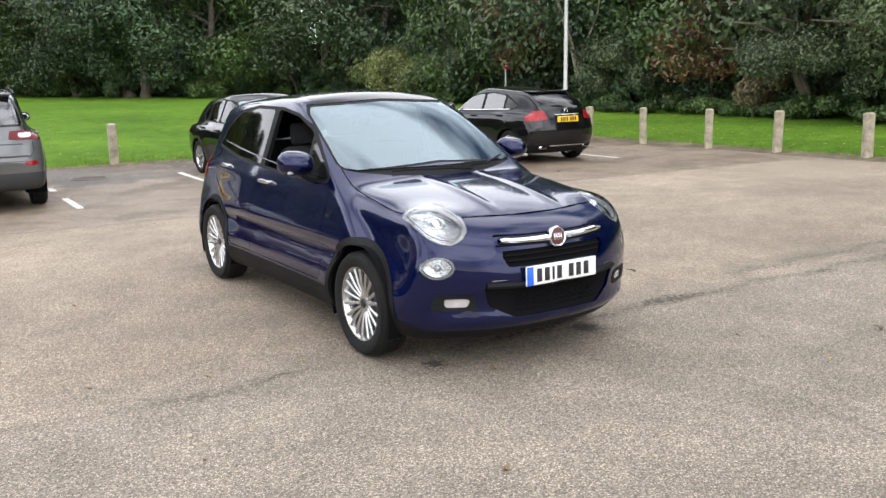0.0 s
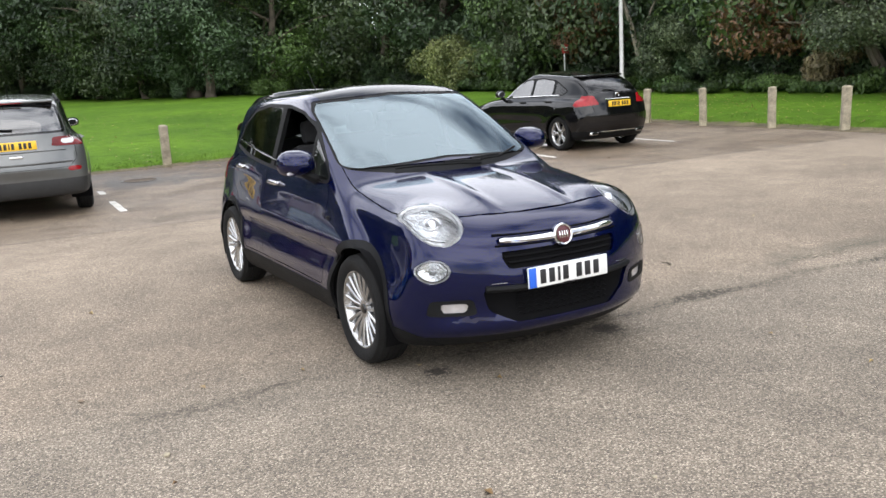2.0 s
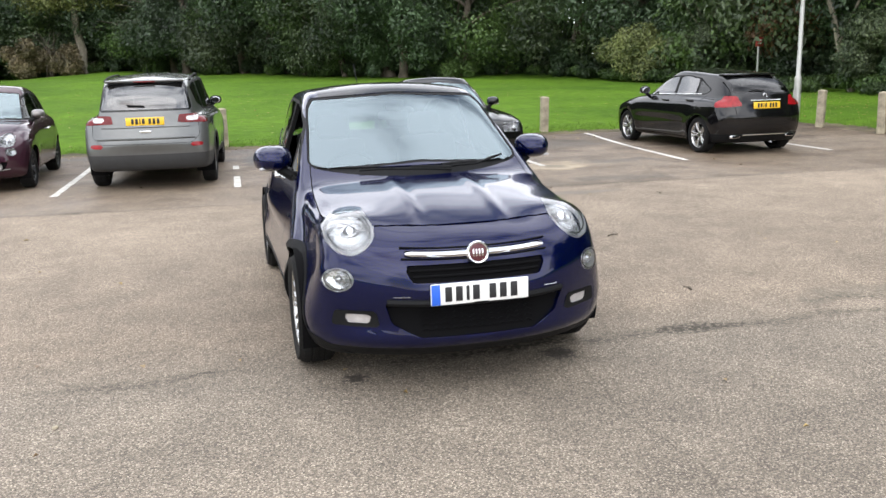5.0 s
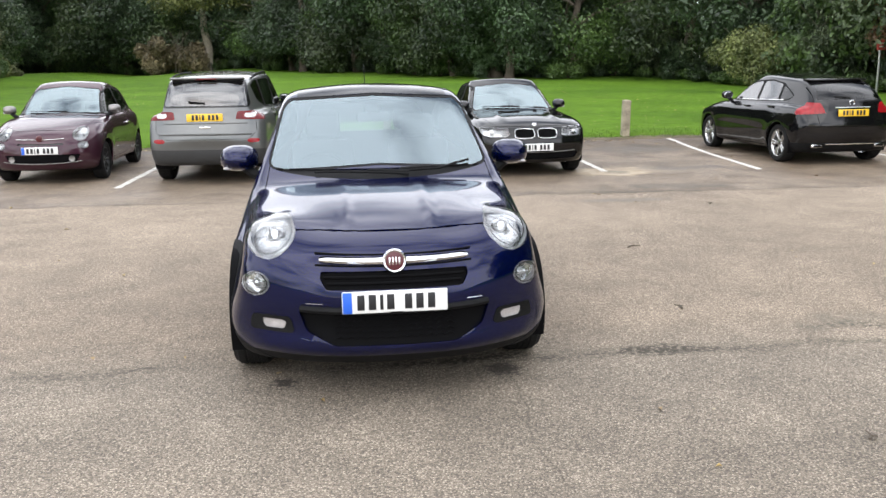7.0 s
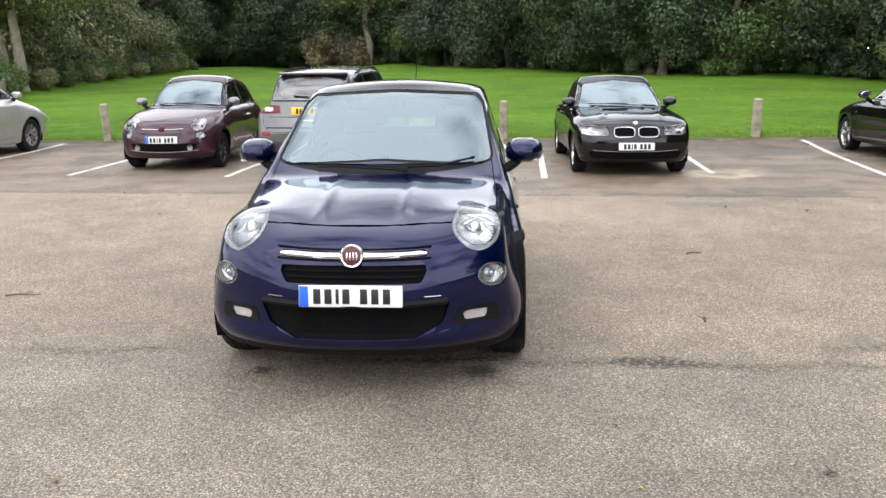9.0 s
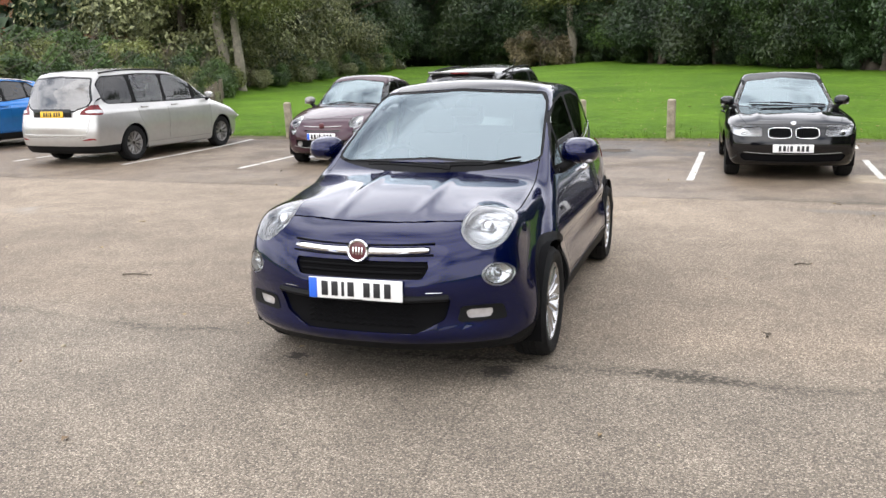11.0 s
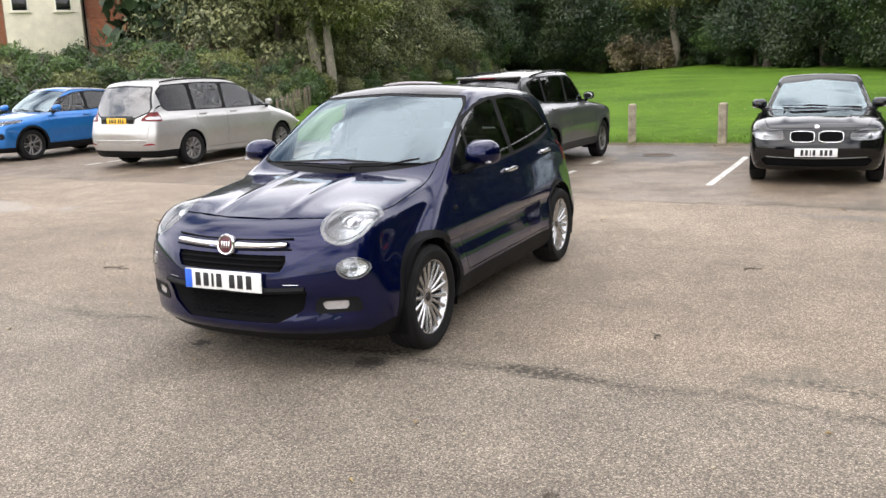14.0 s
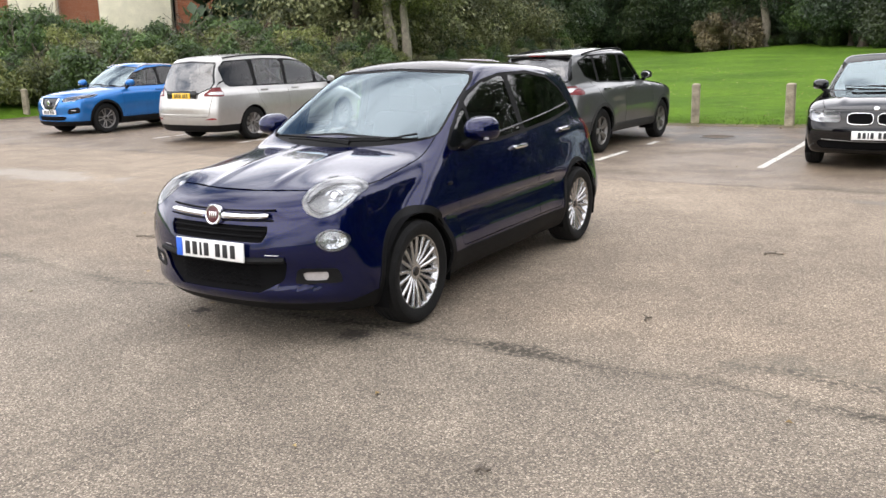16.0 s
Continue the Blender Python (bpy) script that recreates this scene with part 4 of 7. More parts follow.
    looks = {"body": ("body", color, 0, 0.02, ""), "cowl": ("scuttle_panel", "plastic", -0.012, 0.01, "matt black scuttle panel below the windscreen"), "seam": ("panel_gap", "seam", -0.012, 0.0, ""), "under": ("underbody", "seam", 0, 0.0, ""),
             "frame": ("windscreen_surround", s.get("frame_mat", "gloss"), -0.003, 0.01, ""), "screen": ("windscreen", s.get("screen_mat", "screen"), -0.004, 0.0, "curved clear windscreen"),
             "rear_frame": ("rear_window_surround", "gloss", -0.003, 0.01, ""), "rear_glass": ("rear_window", s.get("rear_mat", "privacy"), -0.005, 0.0, "dark tinted rear window"),
             "pillar": ("window_surround", "plastic", -0.004, 0.03, ""), "arch_trim_f": ("wheel_arch_trim", clad, 0.005, 0.02, "black plastic wheel arch trim"), "arch_trim_r": ("wheel_arch_trim", clad, 0.005, 0.02, "black plastic wheel arch trim"),
             "corner_trim": ("bumper_corner", "plastic", 0.003, 0.02, ""),
             "sill": ("sill", s.get("sill_mat", clad), 0.004, 0.02, ""), "lower_f": ("front_valance", clad, 0.0, 0.02, ""), "lower_r": ("rear_valance", clad, 0.0, 0.02, ""),
             "bonnet": ("bonnet", color, 0.0, 0.015, ""), "tailgate": ("tailgate", color, 0.0, 0.015, ""),
             "roof_glass": ("glass_roof", "gloss", 0.001, 0.0, "black glass roof panel"),
             "grille": ("grille", s.get("grille_mat", "gloss"), -0.02, 0.0, "black grille"), "intake": ("intake", "seam", -0.02, 0.0, ""), "dark_trim": ("trim_panel", "plastic", 0.003, 0.02, ""),
             "headlamp": ("headlight", "lens", 0.001, 0.01, "clear-lensed headlight"), "drl": ("running_light", "lens", 0.001, 0.01, "clear round running light"),
             "fog": ("fog_light", "clear_lens", -0.004, 0.01, ""), "tail_red": ("rear_light", s.get("tail_mat", "red_dark"), 0.004, 0.02, "red rear light"),
             "tail_clear": ("rear_light", "clear_lens", 0.004, 0.02, ""), "reflector_red": ("rear_reflector", "red_lens", 0.002, 0.01, ""),
             "chrome_trim": ("chrome_trim", "chrome", 0.004, 0.01, "")}
    for i, nm in enumerate(names):
        looks[nm] = ("side_window", glass_kind[i], -0.006, 0.0, "")
    for i, nm in enumerate(doors):
        looks[nm] = (("front_door", "rear_door")[min(i, 1)], color, 0.0, 0.015, "")
    for lb, sg in s.get("open_panes", ()):
        c.L = ["void" if (q == lb and sum(c.V[i][1] for i in f) * sg > 0) else q for f, q in zip(c.F, c.L)]
    sided = set(names + doors + ["arch_trim_f", "arch_trim_r", "corner_trim", "sill", "pillar", "headlamp", "drl", "fog", "tail_red", "tail_clear", "reflector_red", "dark_trim"])
    c.finish(looks, sided)
    # reflectors behind clear lamps
    for lb, depth in (("headlamp", s.get("bowl", 0.07)), ("drl", 0.04)):
        for sg in (1, -1):
            fs = c.groups.get((lb, sg))
            if fs:
                shp, mid, nrm = lamp_bowl(c.V, c.N, fs, depth)
                lens = c.parts[(lb, sg)]
                if "ring" in s:
                    loop = border(c.V, fs)
                    m3, n4 = np.array(mid), np.array(nrm)
                    band, q = [], len(loop)
                    for k2, sink in ((0.03, 0.004), (0.09, 0.006), (0.15, 0.018), (0.18, 0.034)):
                        band += [Vector(c.V[i] + (m3 - c.V[i]) * k2 - n4 * sink) for i in loop]
                    rim = [c.V[i] + (m3 - c.V[i]) * 0.17 + n4 * 0.001 for i in loop + loop[:1]]
                    part("lamp_seal", tube(rim, s["ring"] * (0.75 if lb == "drl" else 1.0), 7), M["gloss"], lens, "thin dark lamp seal")
                    part("lamp_bezel", (band, [(j * q + i, j * q + (i + 1) % q, (j + 1) * q + (i + 1) % q, (j + 1) * q + i) for j in range(3) for i in range(q)]), M["frost"], lens, "bright frosted lamp rim")
                part("reflector", shp, M["bulb" if "ring" in s else "alloy"], lens)
                n3, p3 = Vector(nrm), Vector(mid)
                mm = Matrix.Translation(p3 - n3 * (depth * 0.55)) @ n3.to_track_quat("Z", "Y").to_matrix().to_4x4()
                k = 0.62 if lb == "drl" else 1.0
                part("projector", lathe([(0.001, 0.03 * k), (0.022 * k, 0.024 * k), (0.036 * k, 0.008 * k), (0.040 * k, 0.0), (0.052 * k, 0.004 * k), (0.055 * k, -0.02 * k)], 24, "Z", mm), M["bulb" if lb == "drl" else "chrome"], lens)
    c.lining(s["belt"] - 0.35, s["xr"] + 0.25 if "xr" in s else -1.85, s.get("dash", 0.6) + 0.35)
    return c


def fit_out(c, color, mirror_at=None, handles=(), handle_mat=None, front_plate=None, rear_plate=None, wipers=True, aerial=None, strip=None):
    """Mirrors, door handles, plates, wipers and strips of an ordinary car."""
    s, sh, t = c.s, c.sh, c.top
    if mirror_at:
        x, z, sz = mirror_at
        y = sh.at_side(x, s["belt"] + 0.02)
        for sg in (1, -1):
            mirror(t, x, sg * (y + 0.15 * sz), z, sg, s.get("mirror_mat", color), sz)
    for x, z in handles:
        for sg in (1, -1):
            c.handle(x, z, sg, handle_mat or color)
    if front_plate:
        z = front_plate
        plate(t, sh.at_front(0.0, z) + 0.014, 0, z, "plate_white", 1, -2, s.get("band", False))
    if rear_plate:
        z = rear_plate
        plate(t, sh.at_rear(0.0, z) - 0.014, 0, z, "plate_yellow", -1, -3, s.get("band", False))
    if wipers:
        xb = float(sh.screen(s["belt"] + 0.06))
        c.wiper([(xb + 0.03, 0.12), (xb, -0.2), (xb - 0.08, -0.5)])
        c.wiper([(xb, 0.58), (xb + 0.02, 0.35), (xb + 0.03, 0.08)])
    if aerial:
        z = sh.at_top(aerial, 0)
        part("aerial", tube([(aerial, 0, z - 0.01), (aerial - 0.12, 0, z + 0.16)], 0.006, 5), M["plastic"], t)
    if strip:
        x0, z0, x1, z1, mat = strip
        for sg in (1, -1):
            P = [(x, sg * (sh.at_side(x, z0 + (z1 - z0) * k) + 0.004), z0 + (z1 - z0) * k) for k, x in zip(np.linspace(0, 1, 14), np.linspace(x0, x1, 14))]
            part("belt_strip", tube(P, 0.008, 6), M[mat], t)


def bar_across(c, z, w, r, mat, name, rear=False, lift=0.006, bend=0.0, n=17):
    """A moulded bar across the nose or tail at height z."""
    at = c.sh.at_rear if rear else c.sh.at_front
    P = [(at(y, z + bend * (y / w) ** 2) + (-lift if rear else lift), y, z + bend * (y / w) ** 2) for y in np.linspace(-w, w, n)]
    return part(name, tube(P, r, 7), M[mat], c.top)


def spoiler(c, z, width, mat, depth=0.24, tilt=4):
    """A lip over the rear window, its edge just behind the glass."""
    x = c.sh.at_rear(0, z - 0.03)
    part("roof_spoiler", rbox(depth, width, 0.035, 0.016, pose(x + depth / 2 - 0.018, 0, z, 0, tilt, 0)), M[mat], c.top)

# ---- ground ----
def edge_y(x):
    """Where the tarmac meets the far lawn."""
    return 17.25 + 0.04 * x


EAST, WEST, SOUTH = 15.45, -19.0, -40.0


def hedge_x(y):
    """Where the hedge on the bank ends and the lawn begins."""
    return np.interp(y, [19.0, 36.0, 41.0, 71.0, 98.0], [-9.3, -20.0, -20.3, -25.0, -36.0])


def lawn_height(x, y):
    """Lawn: a lip beside the tarmac, then a gentle rise outwards."""
    d = np.maximum.reduce([y - edge_y(x), x - EAST - 0.05, (WEST - x) * 1.0, np.zeros_like(x) - 1.0])
    inside = np.minimum(d, 0.0)
    rise = 0.14 * (1 - np.exp(-np.maximum(d, 0) / 0.30)) + 0.022 * np.clip(d, 0, 66) * (1 - 0.92 * np.clip((-9.0 - x) / 22.0, 0, 1))
    up = np.clip((y - edge_y(x) - 0.8) / 8.0, 0, 1) * np.clip((hedge_x(y) - x) / 6.0, 0, 1) * np.clip((74.0 - y) / 16.0, 0, 1)
    up = up + np.clip((WEST - 0.4 - x) / 8.0, 0, 1) * np.clip((y + 10) / 10.0, 0, 1)
    return np.where(d > 0, rise + 1.0 * np.minimum(up, 1.0), np.maximum(-0.25, 0.9 * inside - 0.005))


def axis(*stretches):
    out = []
    for a, b, n in stretches:
        out.extend(np.linspace(a, b, n, endpoint=False))
    return np.array(out + [stretches[-1][1]])


def ground_sheet():
    xs = axis((-500, -60, 10), (-60, -24, 14), (-24, -17, 28), (-17, 14, 60), (14, 19, 34), (19, 60, 22), (60, 500, 10))
    ys = axis((-500, -50, 10), (-50, 14, 30), (14, 20, 60), (20, 30, 24), (30, 110, 40), (110, 500, 10))
    X, Y = np.meshgrid(xs, ys, indexing="ij")
    Z = lawn_height(X, Y)
    bump = np.sin(X * 0.9 + 1.3) * np.cos(Y * 0.7) * 0.02 + np.sin(X * 0.23) * np.sin(Y * 0.19 + 0.5) * 0.06
    Z = Z + bump * np.clip((Z - 0.1) / 0.5, 0, 1)
    V = np.stack([X, Y, Z], -1).reshape(-1, 3)
    n = len(ys)
    F = [(i * n + j, (i + 1) * n + j, (i + 1) * n + j + 1, i * n + j + 1) for i in range(len(xs) - 1) for j in range(n - 1)]
    ob = new("ground", mesh_of("ground", V, F, M["turf"], True, 80))
    return tagged(ob, "mown green lawn rising gently round the car park", "lawn", kind="structure")


def pavement():
    """The car park: one slab with a slightly ragged edge against the lawn."""
    vs, fs = [], []
    xs = np.linspace(WEST, EAST, 140)
    ys = np.array([0.0, 0.3, 0.6, 0.8, 0.9, 0.95, 0.975, 1.0])
    for x in xs:
        top = edge_y(x) + 0.06 * noise.noise(Vector((x * 1.3, 0, 0))) + 0.03 * noise.noise(Vector((x * 6, 3, 0)))
        for t in ys:
            y = SOUTH + (top - SOUTH) * t
            z = 0.05 * max(0.0, min(1.0, (y - 14.0) / 3.0)) ** 2
            vs.append((x, y, z))
    n = len(ys)
    fs = [(i * n + j, (i + 1) * n + j, (i + 1) * n + j + 1, i * n + j + 1) for i in range(len(xs) - 1) for j in range(n - 1)]
    k = len(vs)
    rim = [i * n + n - 1 for i in range(len(xs))]
    vs += [(vs[i][0], vs[i][1], -0.12) for i in rim]
    fs += [(rim[i], rim[i + 1], k + i + 1, k + i) for i in range(len(rim) - 1)][::1]
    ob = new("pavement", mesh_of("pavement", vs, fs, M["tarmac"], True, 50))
    return tagged(ob, "weathered tan-grey tarmac of the car park with cracks and oil spots", "car park", kind="structure")


def tarmac_z(y):
    return 0.05 * max(0.0, min(1.0, (y - 14.0) / 3.0)) ** 2


def bay_line(x0, y0, x1, y1, gaps=()):
    """A worn white bay line with ragged sides and worn-away gaps."""
    n = 60
    vs, fs = [], []
    for i in range(n + 1):
        t = i / n
        x, y = x0 + (x1 - x0) * t, y0 + (y1 - y0) * t
        for sg in (-1, 1):
            w = 0.05 + 0.012 * noise.noise(Vector((y * 7, x * 3, sg)))
            vs.append((x + sg * w, y, tarmac_z(y) + 0.004))
    for i in range(n):
        t = (i + 0.5) / n
        if any(a < t < b for a, b in gaps) or noise.noise(Vector((x0 * 5, y0 + t * 14, 2))) > 0.62:
            continue
        fs.append((2 * i, 2 * i + 1, 2 * i + 3, 2 * i + 2))
    ob = new("trim_bay_line", mesh_of("bay_line", vs, fs, M["line"]))
    return tagged(ob, "worn white painted parking bay line on tarmac", "bay line", "bay lines", "structure")


ground_sheet()
pavement()
for x0, y0, x1, y1, gaps in ((-11.05, 12.6, -11.4, 16.6, ()), (-8.3, 12.05, -8.45, 16.6, ()), (-5.62, 11.95, -5.88, 16.75, ()), (-3.07, 11.85, -3.2, 16.8, ()),
                             (-0.47, 11.75, -0.56, 16.9, ()), (2.03, 11.75, 1.93, 16.9, ((0.25, 0.45), (0.55, 1.0))), (4.38, 11.73, 4.30, 17.0, ((0.72, 1.0),)),
                             (6.9, 12.35, 6.92, 17.1, ((0.5, 0.8),)), (9.35, 12.15, 9.66, 17.4, ()), (12.36, 12.5, 12.40, 17.3, ())):
    bay_line(x0, y0, x1, y1, gaps)


def bollard():
    """A weathered concrete post with a rounded, chipped head."""
    bm = bmesh.new()
    bmesh.ops.create_cube(bm, size=1.0, matrix=Matrix.Translation((0, 0, 0.26)) @ Matrix.Diagonal((0.165, 0.165, 1.0, 1)))
    bmesh.ops.subdivide_edges(bm, edges=[e for e in bm.edges if abs(e.verts[0].co.z - e.verts[1].co.z) > 0.5], cuts=7)
    top = [e for e in bm.edges if e.verts[0].co.z > 0.75 and e.verts[1].co.z > 0.75]
    bmesh.ops.bevel(bm, geom=top, offset=0.05, segments=4, profile=0.5, affect="EDGES")
    side = [e for e in bm.edges if abs(e.verts[0].co.z - e.verts[1].co.z) > 0.03 and abs(e.calc_face_angle(0)) > 1.0]
    bmesh.ops.bevel(bm, geom=side, offset=0.022, segments=2, profile=0.5, affect="EDGES")
    for v in bm.verts:
        v.co += noise.noise_vector(v.co * 9) * 0.006
    me = bpy.data.meshes.new("bollard")
    bm.to_mesh(me)
    bm.free()
    me.polygons.foreach_set("use_smooth", [True] * len(me.polygons))
    me.set_sharp_from_angle(angle=radians(50))
    me.materials.append(M["concrete"])
    return tagged(new("bollard", me), "weathered square concrete bollard with rounded top in the grass edge", "bollard", "bollards along the lawn")


first = bollard()
_spots = [(3.56, 17.6, 2, 0), (8.85, 17.9, -1, 2), (1.72, 17.6, 0, 0), (-5.1, 17.15, 3, -2), (-19.3, 16.0, 0, 0),
          (15.05, 16.55, 1, 1), (15.25, 14.8, -1, 0), (15.4, 12.9, 0, 1), (15.5, 11.15, 1, -1), (15.6, 9.2, 0, 2), (15.65, 7.1, 1, 0), (15.7, 5.0, 0, 0)]
for i, (x, y, a, b) in enumerate(_spots):
    z = float(lawn_height(np.array(x), np.array(max(y, edge_y(x) + 0.02) if x < 14.9 else y))) if x < 14.9 else 0.10
    m = pose(x, y, 0.12, a, b, 7 * i)
    if i == 0:
        first.matrix_world = m
    else:
        copy_thing(first, m)


# ---- trees and shrubs ----
def leaf_cloud(rng, blobs, n, size, flat=0.5, droop=0.3):
    """n folded leaves spread over lumpy blobs (x, y, z, rx, ry, rz); four triangles each."""
    B = np.array(blobs, float)
    vol = (B[:, 3] * B[:, 4] + B[:, 4] * B[:, 5] + B[:, 3] * B[:, 5])
    pick = rng.choice(len(B), n, p=vol / vol.sum())
    d = rng.normal(size=(n, 3))
    d /= np.linalg.norm(d, axis=1, keepdims=True)
    r = 1 - rng.random(n) ** 1.6 * 0.55
    lump = 1 + 0.16 * np.sin(d[:, 0] * 7 + pick) * np.sin(d[:, 1] * 6 + 2 * pick) + 0.10 * np.sin(d[:, 2] * 11 + pick)
    C = B[pick, :3] + d * B[pick, 3:] * (r * lump)[:, None]
    nor = d + rng.normal(size=(n, 3)) * 0.65 + np.array([0, 0, flat])
    nor /= np.linalg.norm(nor, axis=1, keepdims=True)
    t = np.cross(nor, rng.normal(size=(n, 3)))
    t /= np.linalg.norm(t, axis=1, keepdims=True)
    t[:, 2] -= droop
    b = np.cross(nor, t)
    b /= np.linalg.norm(b, axis=1, keepdims=True)
    s = size * (0.6 + 0.8 * rng.random(n))[:, None]
    V = np.stack([C - t * s, C + b * s * 0.5 + nor * s * 0.18, C + t * s, C - b * s * 0.5 + nor * s * 0.18], 1).reshape(-1, 3)
    i = np.arange(n)[:, None] * 4
    F = np.concatenate([i + np.array([[0, 1, 2]]), i + np.array([[0, 2, 3]])], 0)
    return V, F


def tri_mesh(name, V, F, mat):
    me = bpy.data.meshes.new(name)
    me.vertices.add(len(V))
    me.vertices.foreach_set("co", V.astype(np.float32).ravel())
    me.loops.add(len(F) * 3)
    me.loops.foreach_set("vertex_index", F.astype(np.int32).ravel())
    me.polygons.add(len(F))
    me.polygons.foreach_set("loop_start", np.arange(0, len(F) * 3, 3, dtype=np.int32))
    me.update(calc_edges=True)
    me.validate()
    me.materials.append(mat)
    return me


def limbs(rng, height, r, n, spread, fork=2, sway=0.10):
    """A tapered trunk with crooked limbs."""
    pts = [Vector((0, 0, -0.3))]
    for k in range(1, 7):
        pts.append(Vector((rng.normal() * sway * k ** 0.5, rng.normal() * sway * k ** 0.5, height * k / 6)))
    shapes = [tube(pts, r, 10, r * 0.3), tube([(0, 0, -0.3), (0, 0, 0.02), (0, 0, 0.35)], r * 1.6, 10, r * 0.95)]
    for i in range(n):
        k = min(6, fork + i % 4)
        a = rng.random() * 6.28
        p = pts[k]
        q1 = p + Vector((math.cos(a), math.sin(a), 0.6)) * spread * 0.35
        q2 = q1 + Vector((math.cos(a + 0.3), math.sin(a + 0.3), 0.35)) * spread * 0.4
        q3 = q2 + Vector((math.cos(a - 0.2), math.sin(a - 0.2), 0.1)) * spread * 0.35
        shapes.append(tube([p, q1, q2, q3], r * 0.38, 6, 0.02))
    return join(*shapes)


def tree(seed, height, spread, low, leaves, size, mat, label, bark="bark"):
    """A tree with trunk and a crown of leaves; low: where its leaves begin."""
    rng = np.random.default_rng(seed)
    e = thing("tree", pose(0, 0, 0), label, "tree", "trees behind the lawn")
    part("trunk", limbs(rng, height * 0.75, 0.16 + height * 0.012, 9, spread, 4 if low > 4 else 2, 0.05 if bark == "bark_pale" else 0.10), M[bark], e)
    blobs = []
    for i in range(34):
        a, t = rng.random() * 6.28, (i + 0.5) / 34
        z = low + (height - low) * t ** 1.5
        rad = spread * math.sin(math.pi * min(0.97, 0.22 + 0.75 * t)) ** 0.7 * (0.35 + 0.55 * rng.random())
        q = spread * (0.26 + 0.16 * rng.random())
        blobs.append((math.cos(a) * rad, math.sin(a) * rad, z, q * 1.15, q * 1.15, q * 0.75))
    V, F = leaf_cloud(rng, blobs, leaves, size)
    c = new("crown", tri_mesh("crown", V, F, M[mat]))
    c.parent = e
    return e


def shrub(seed, w, h, leaves, size, mat, label, name="shrub", category="shrub", group="undergrowth shrubs", lumps=12, stems=True):
    rng = np.random.default_rng(seed)
    e = thing(name, pose(0, 0, 0), label, category, group)
    if stems:
        part("woody_base", join(*[tube([(rng.normal() * 0.1, rng.normal() * 0.1, -0.1), (rng.normal() * w * 0.2, rng.normal() * w * 0.2, h * 0.4), (rng.normal() * w * 0.35, rng.normal() * w * 0.35, h * 0.8)], 0.03, 5, 0.01) for _ in range(7)]), M["bark"], e)
    blobs = []
    for i in range(lumps):
        a, rr = rng.random() * 6.28, rng.random() ** 0.5
        z = h * (0.12 + 0.66 * rng.random() * (1 - 0.45 * rr))
        q = w * (0.22 + 0.14 * rng.random())
        blobs.append((math.cos(a) * rr * w * 0.72, math.sin(a) * rr * w * 0.72, z, q, q, min(q, h * 0.28)))
    V, F = leaf_cloud(rng, blobs, leaves, size)
    V[:, 2] = np.maximum(V[:, 2], 0.0)
    c = new("foliage", tri_mesh("foliage", V, F, M[mat]))
    c.parent = e
    return e


def lawn_z(x, y):
    return float(lawn_height(np.array(float(x)), np.array(float(y))))


def plant(src, spots, rng):
    """Sets the made plant at the first spot and copies of it at the others."""
    for i, (x, y, s) in enumerate(spots):
        m = pose(x, y, lawn_z(x, y) - 0.03, 0, 0, float(rng.random() * 360)) @ Matrix.Diagonal((s, s, s * (0.9 + 0.25 * float(rng.random())), 1))
        if i == 0:
            src.matrix_world = m
        else:
            c = copy_thing(src, m)
            c.matrix_world = m


def along(path, step, rng, jitter=0.8, back=0.0):
    """Spots along a line of points, set back to its left by back."""
    out = []
    for (x0, y0), (x1, y1) in zip(path, path[1:]):
        d = Vector((x1 - x0, y1 - y0))
        n = max(1, int(d.length / step))
        nx, ny = -d.y / d.length, d.x / d.length
        for i in range(n):
            t = (i + 0.5) / n
            out.append((x0 + d.x * t + nx * back + float(rng.normal()) * jitter, y0 + d.y * t + ny * back + float(rng.normal()) * jitter, 0.8 + 0.45 * float(rng.random())))
    return out


rng = np.random.default_rng(7)
# the wood's edge, from the bank beside the house round to the ivy hedge by the posts
EDGE = [(-22.0, 38.0), (-22.5, 44.0), (-27.0, 71.0), (-36.0, 98.0), (-12.0, 86.0), (3.5, 61.0), (10.0, 50.5), (17.5, 46.5), (22.8, 41.0), (24.0, 31.0), (24.3, 24.0), (24.3, -8.0)]
trees = [tree(11, 13.0, 4.6, 1.8, 26000, 0.11, "leaf_dark", "tall dark green broadleaf tree at the wood's edge"),
         tree(12, 11.0, 4.2, 0.9, 26000, 0.10, "leaf_mid", "tall mid-green broadleaf tree with low branches"),
         tree(13, 12.0, 4.8, 1.3, 24000, 0.12, "leaf_ash", "tall pale grey-green tree with hanging sprays"),
         tree(14, 14.0, 4.4, 2.4, 24000, 0.11, "leaf_dark", "tall shaded tree with a bare lower trunk")]
# the line runs clockwise, so a setback to its left lies outside the lawn
spots = along(EDGE, 3.0, rng, 0.7, 2.0) + along(EDGE, 4.0, rng, 0.9, 6.0)
bank = [p for p in spots if p[0] < -18 and p[1] < 66]
spots = [p for p in spots if p not in bank]
for k, src in enumerate(trees):
    plant(src, spots[k::4], rng)
plant(tree(15, 11.0, 4.2, 0.8, 26000, 0.10, "leaf_bramble", "olive-green tree grown over with brambles on the bank"), bank, rng)
bushes = [shrub(21, 1.7, 2.0, 8000, 0.07, "leaf_dark", "dark ivy-covered undergrowth at the foot of the wood"),
          shrub(22, 1.5, 1.5, 8000, 0.065, "leaf_mid", "green bramble undergrowth at the foot of the wood"),
          shrub(23, 1.6, 2.6, 8000, 0.075, "leaf_dark", "tall dark holly shrub in the shade of the wood")]
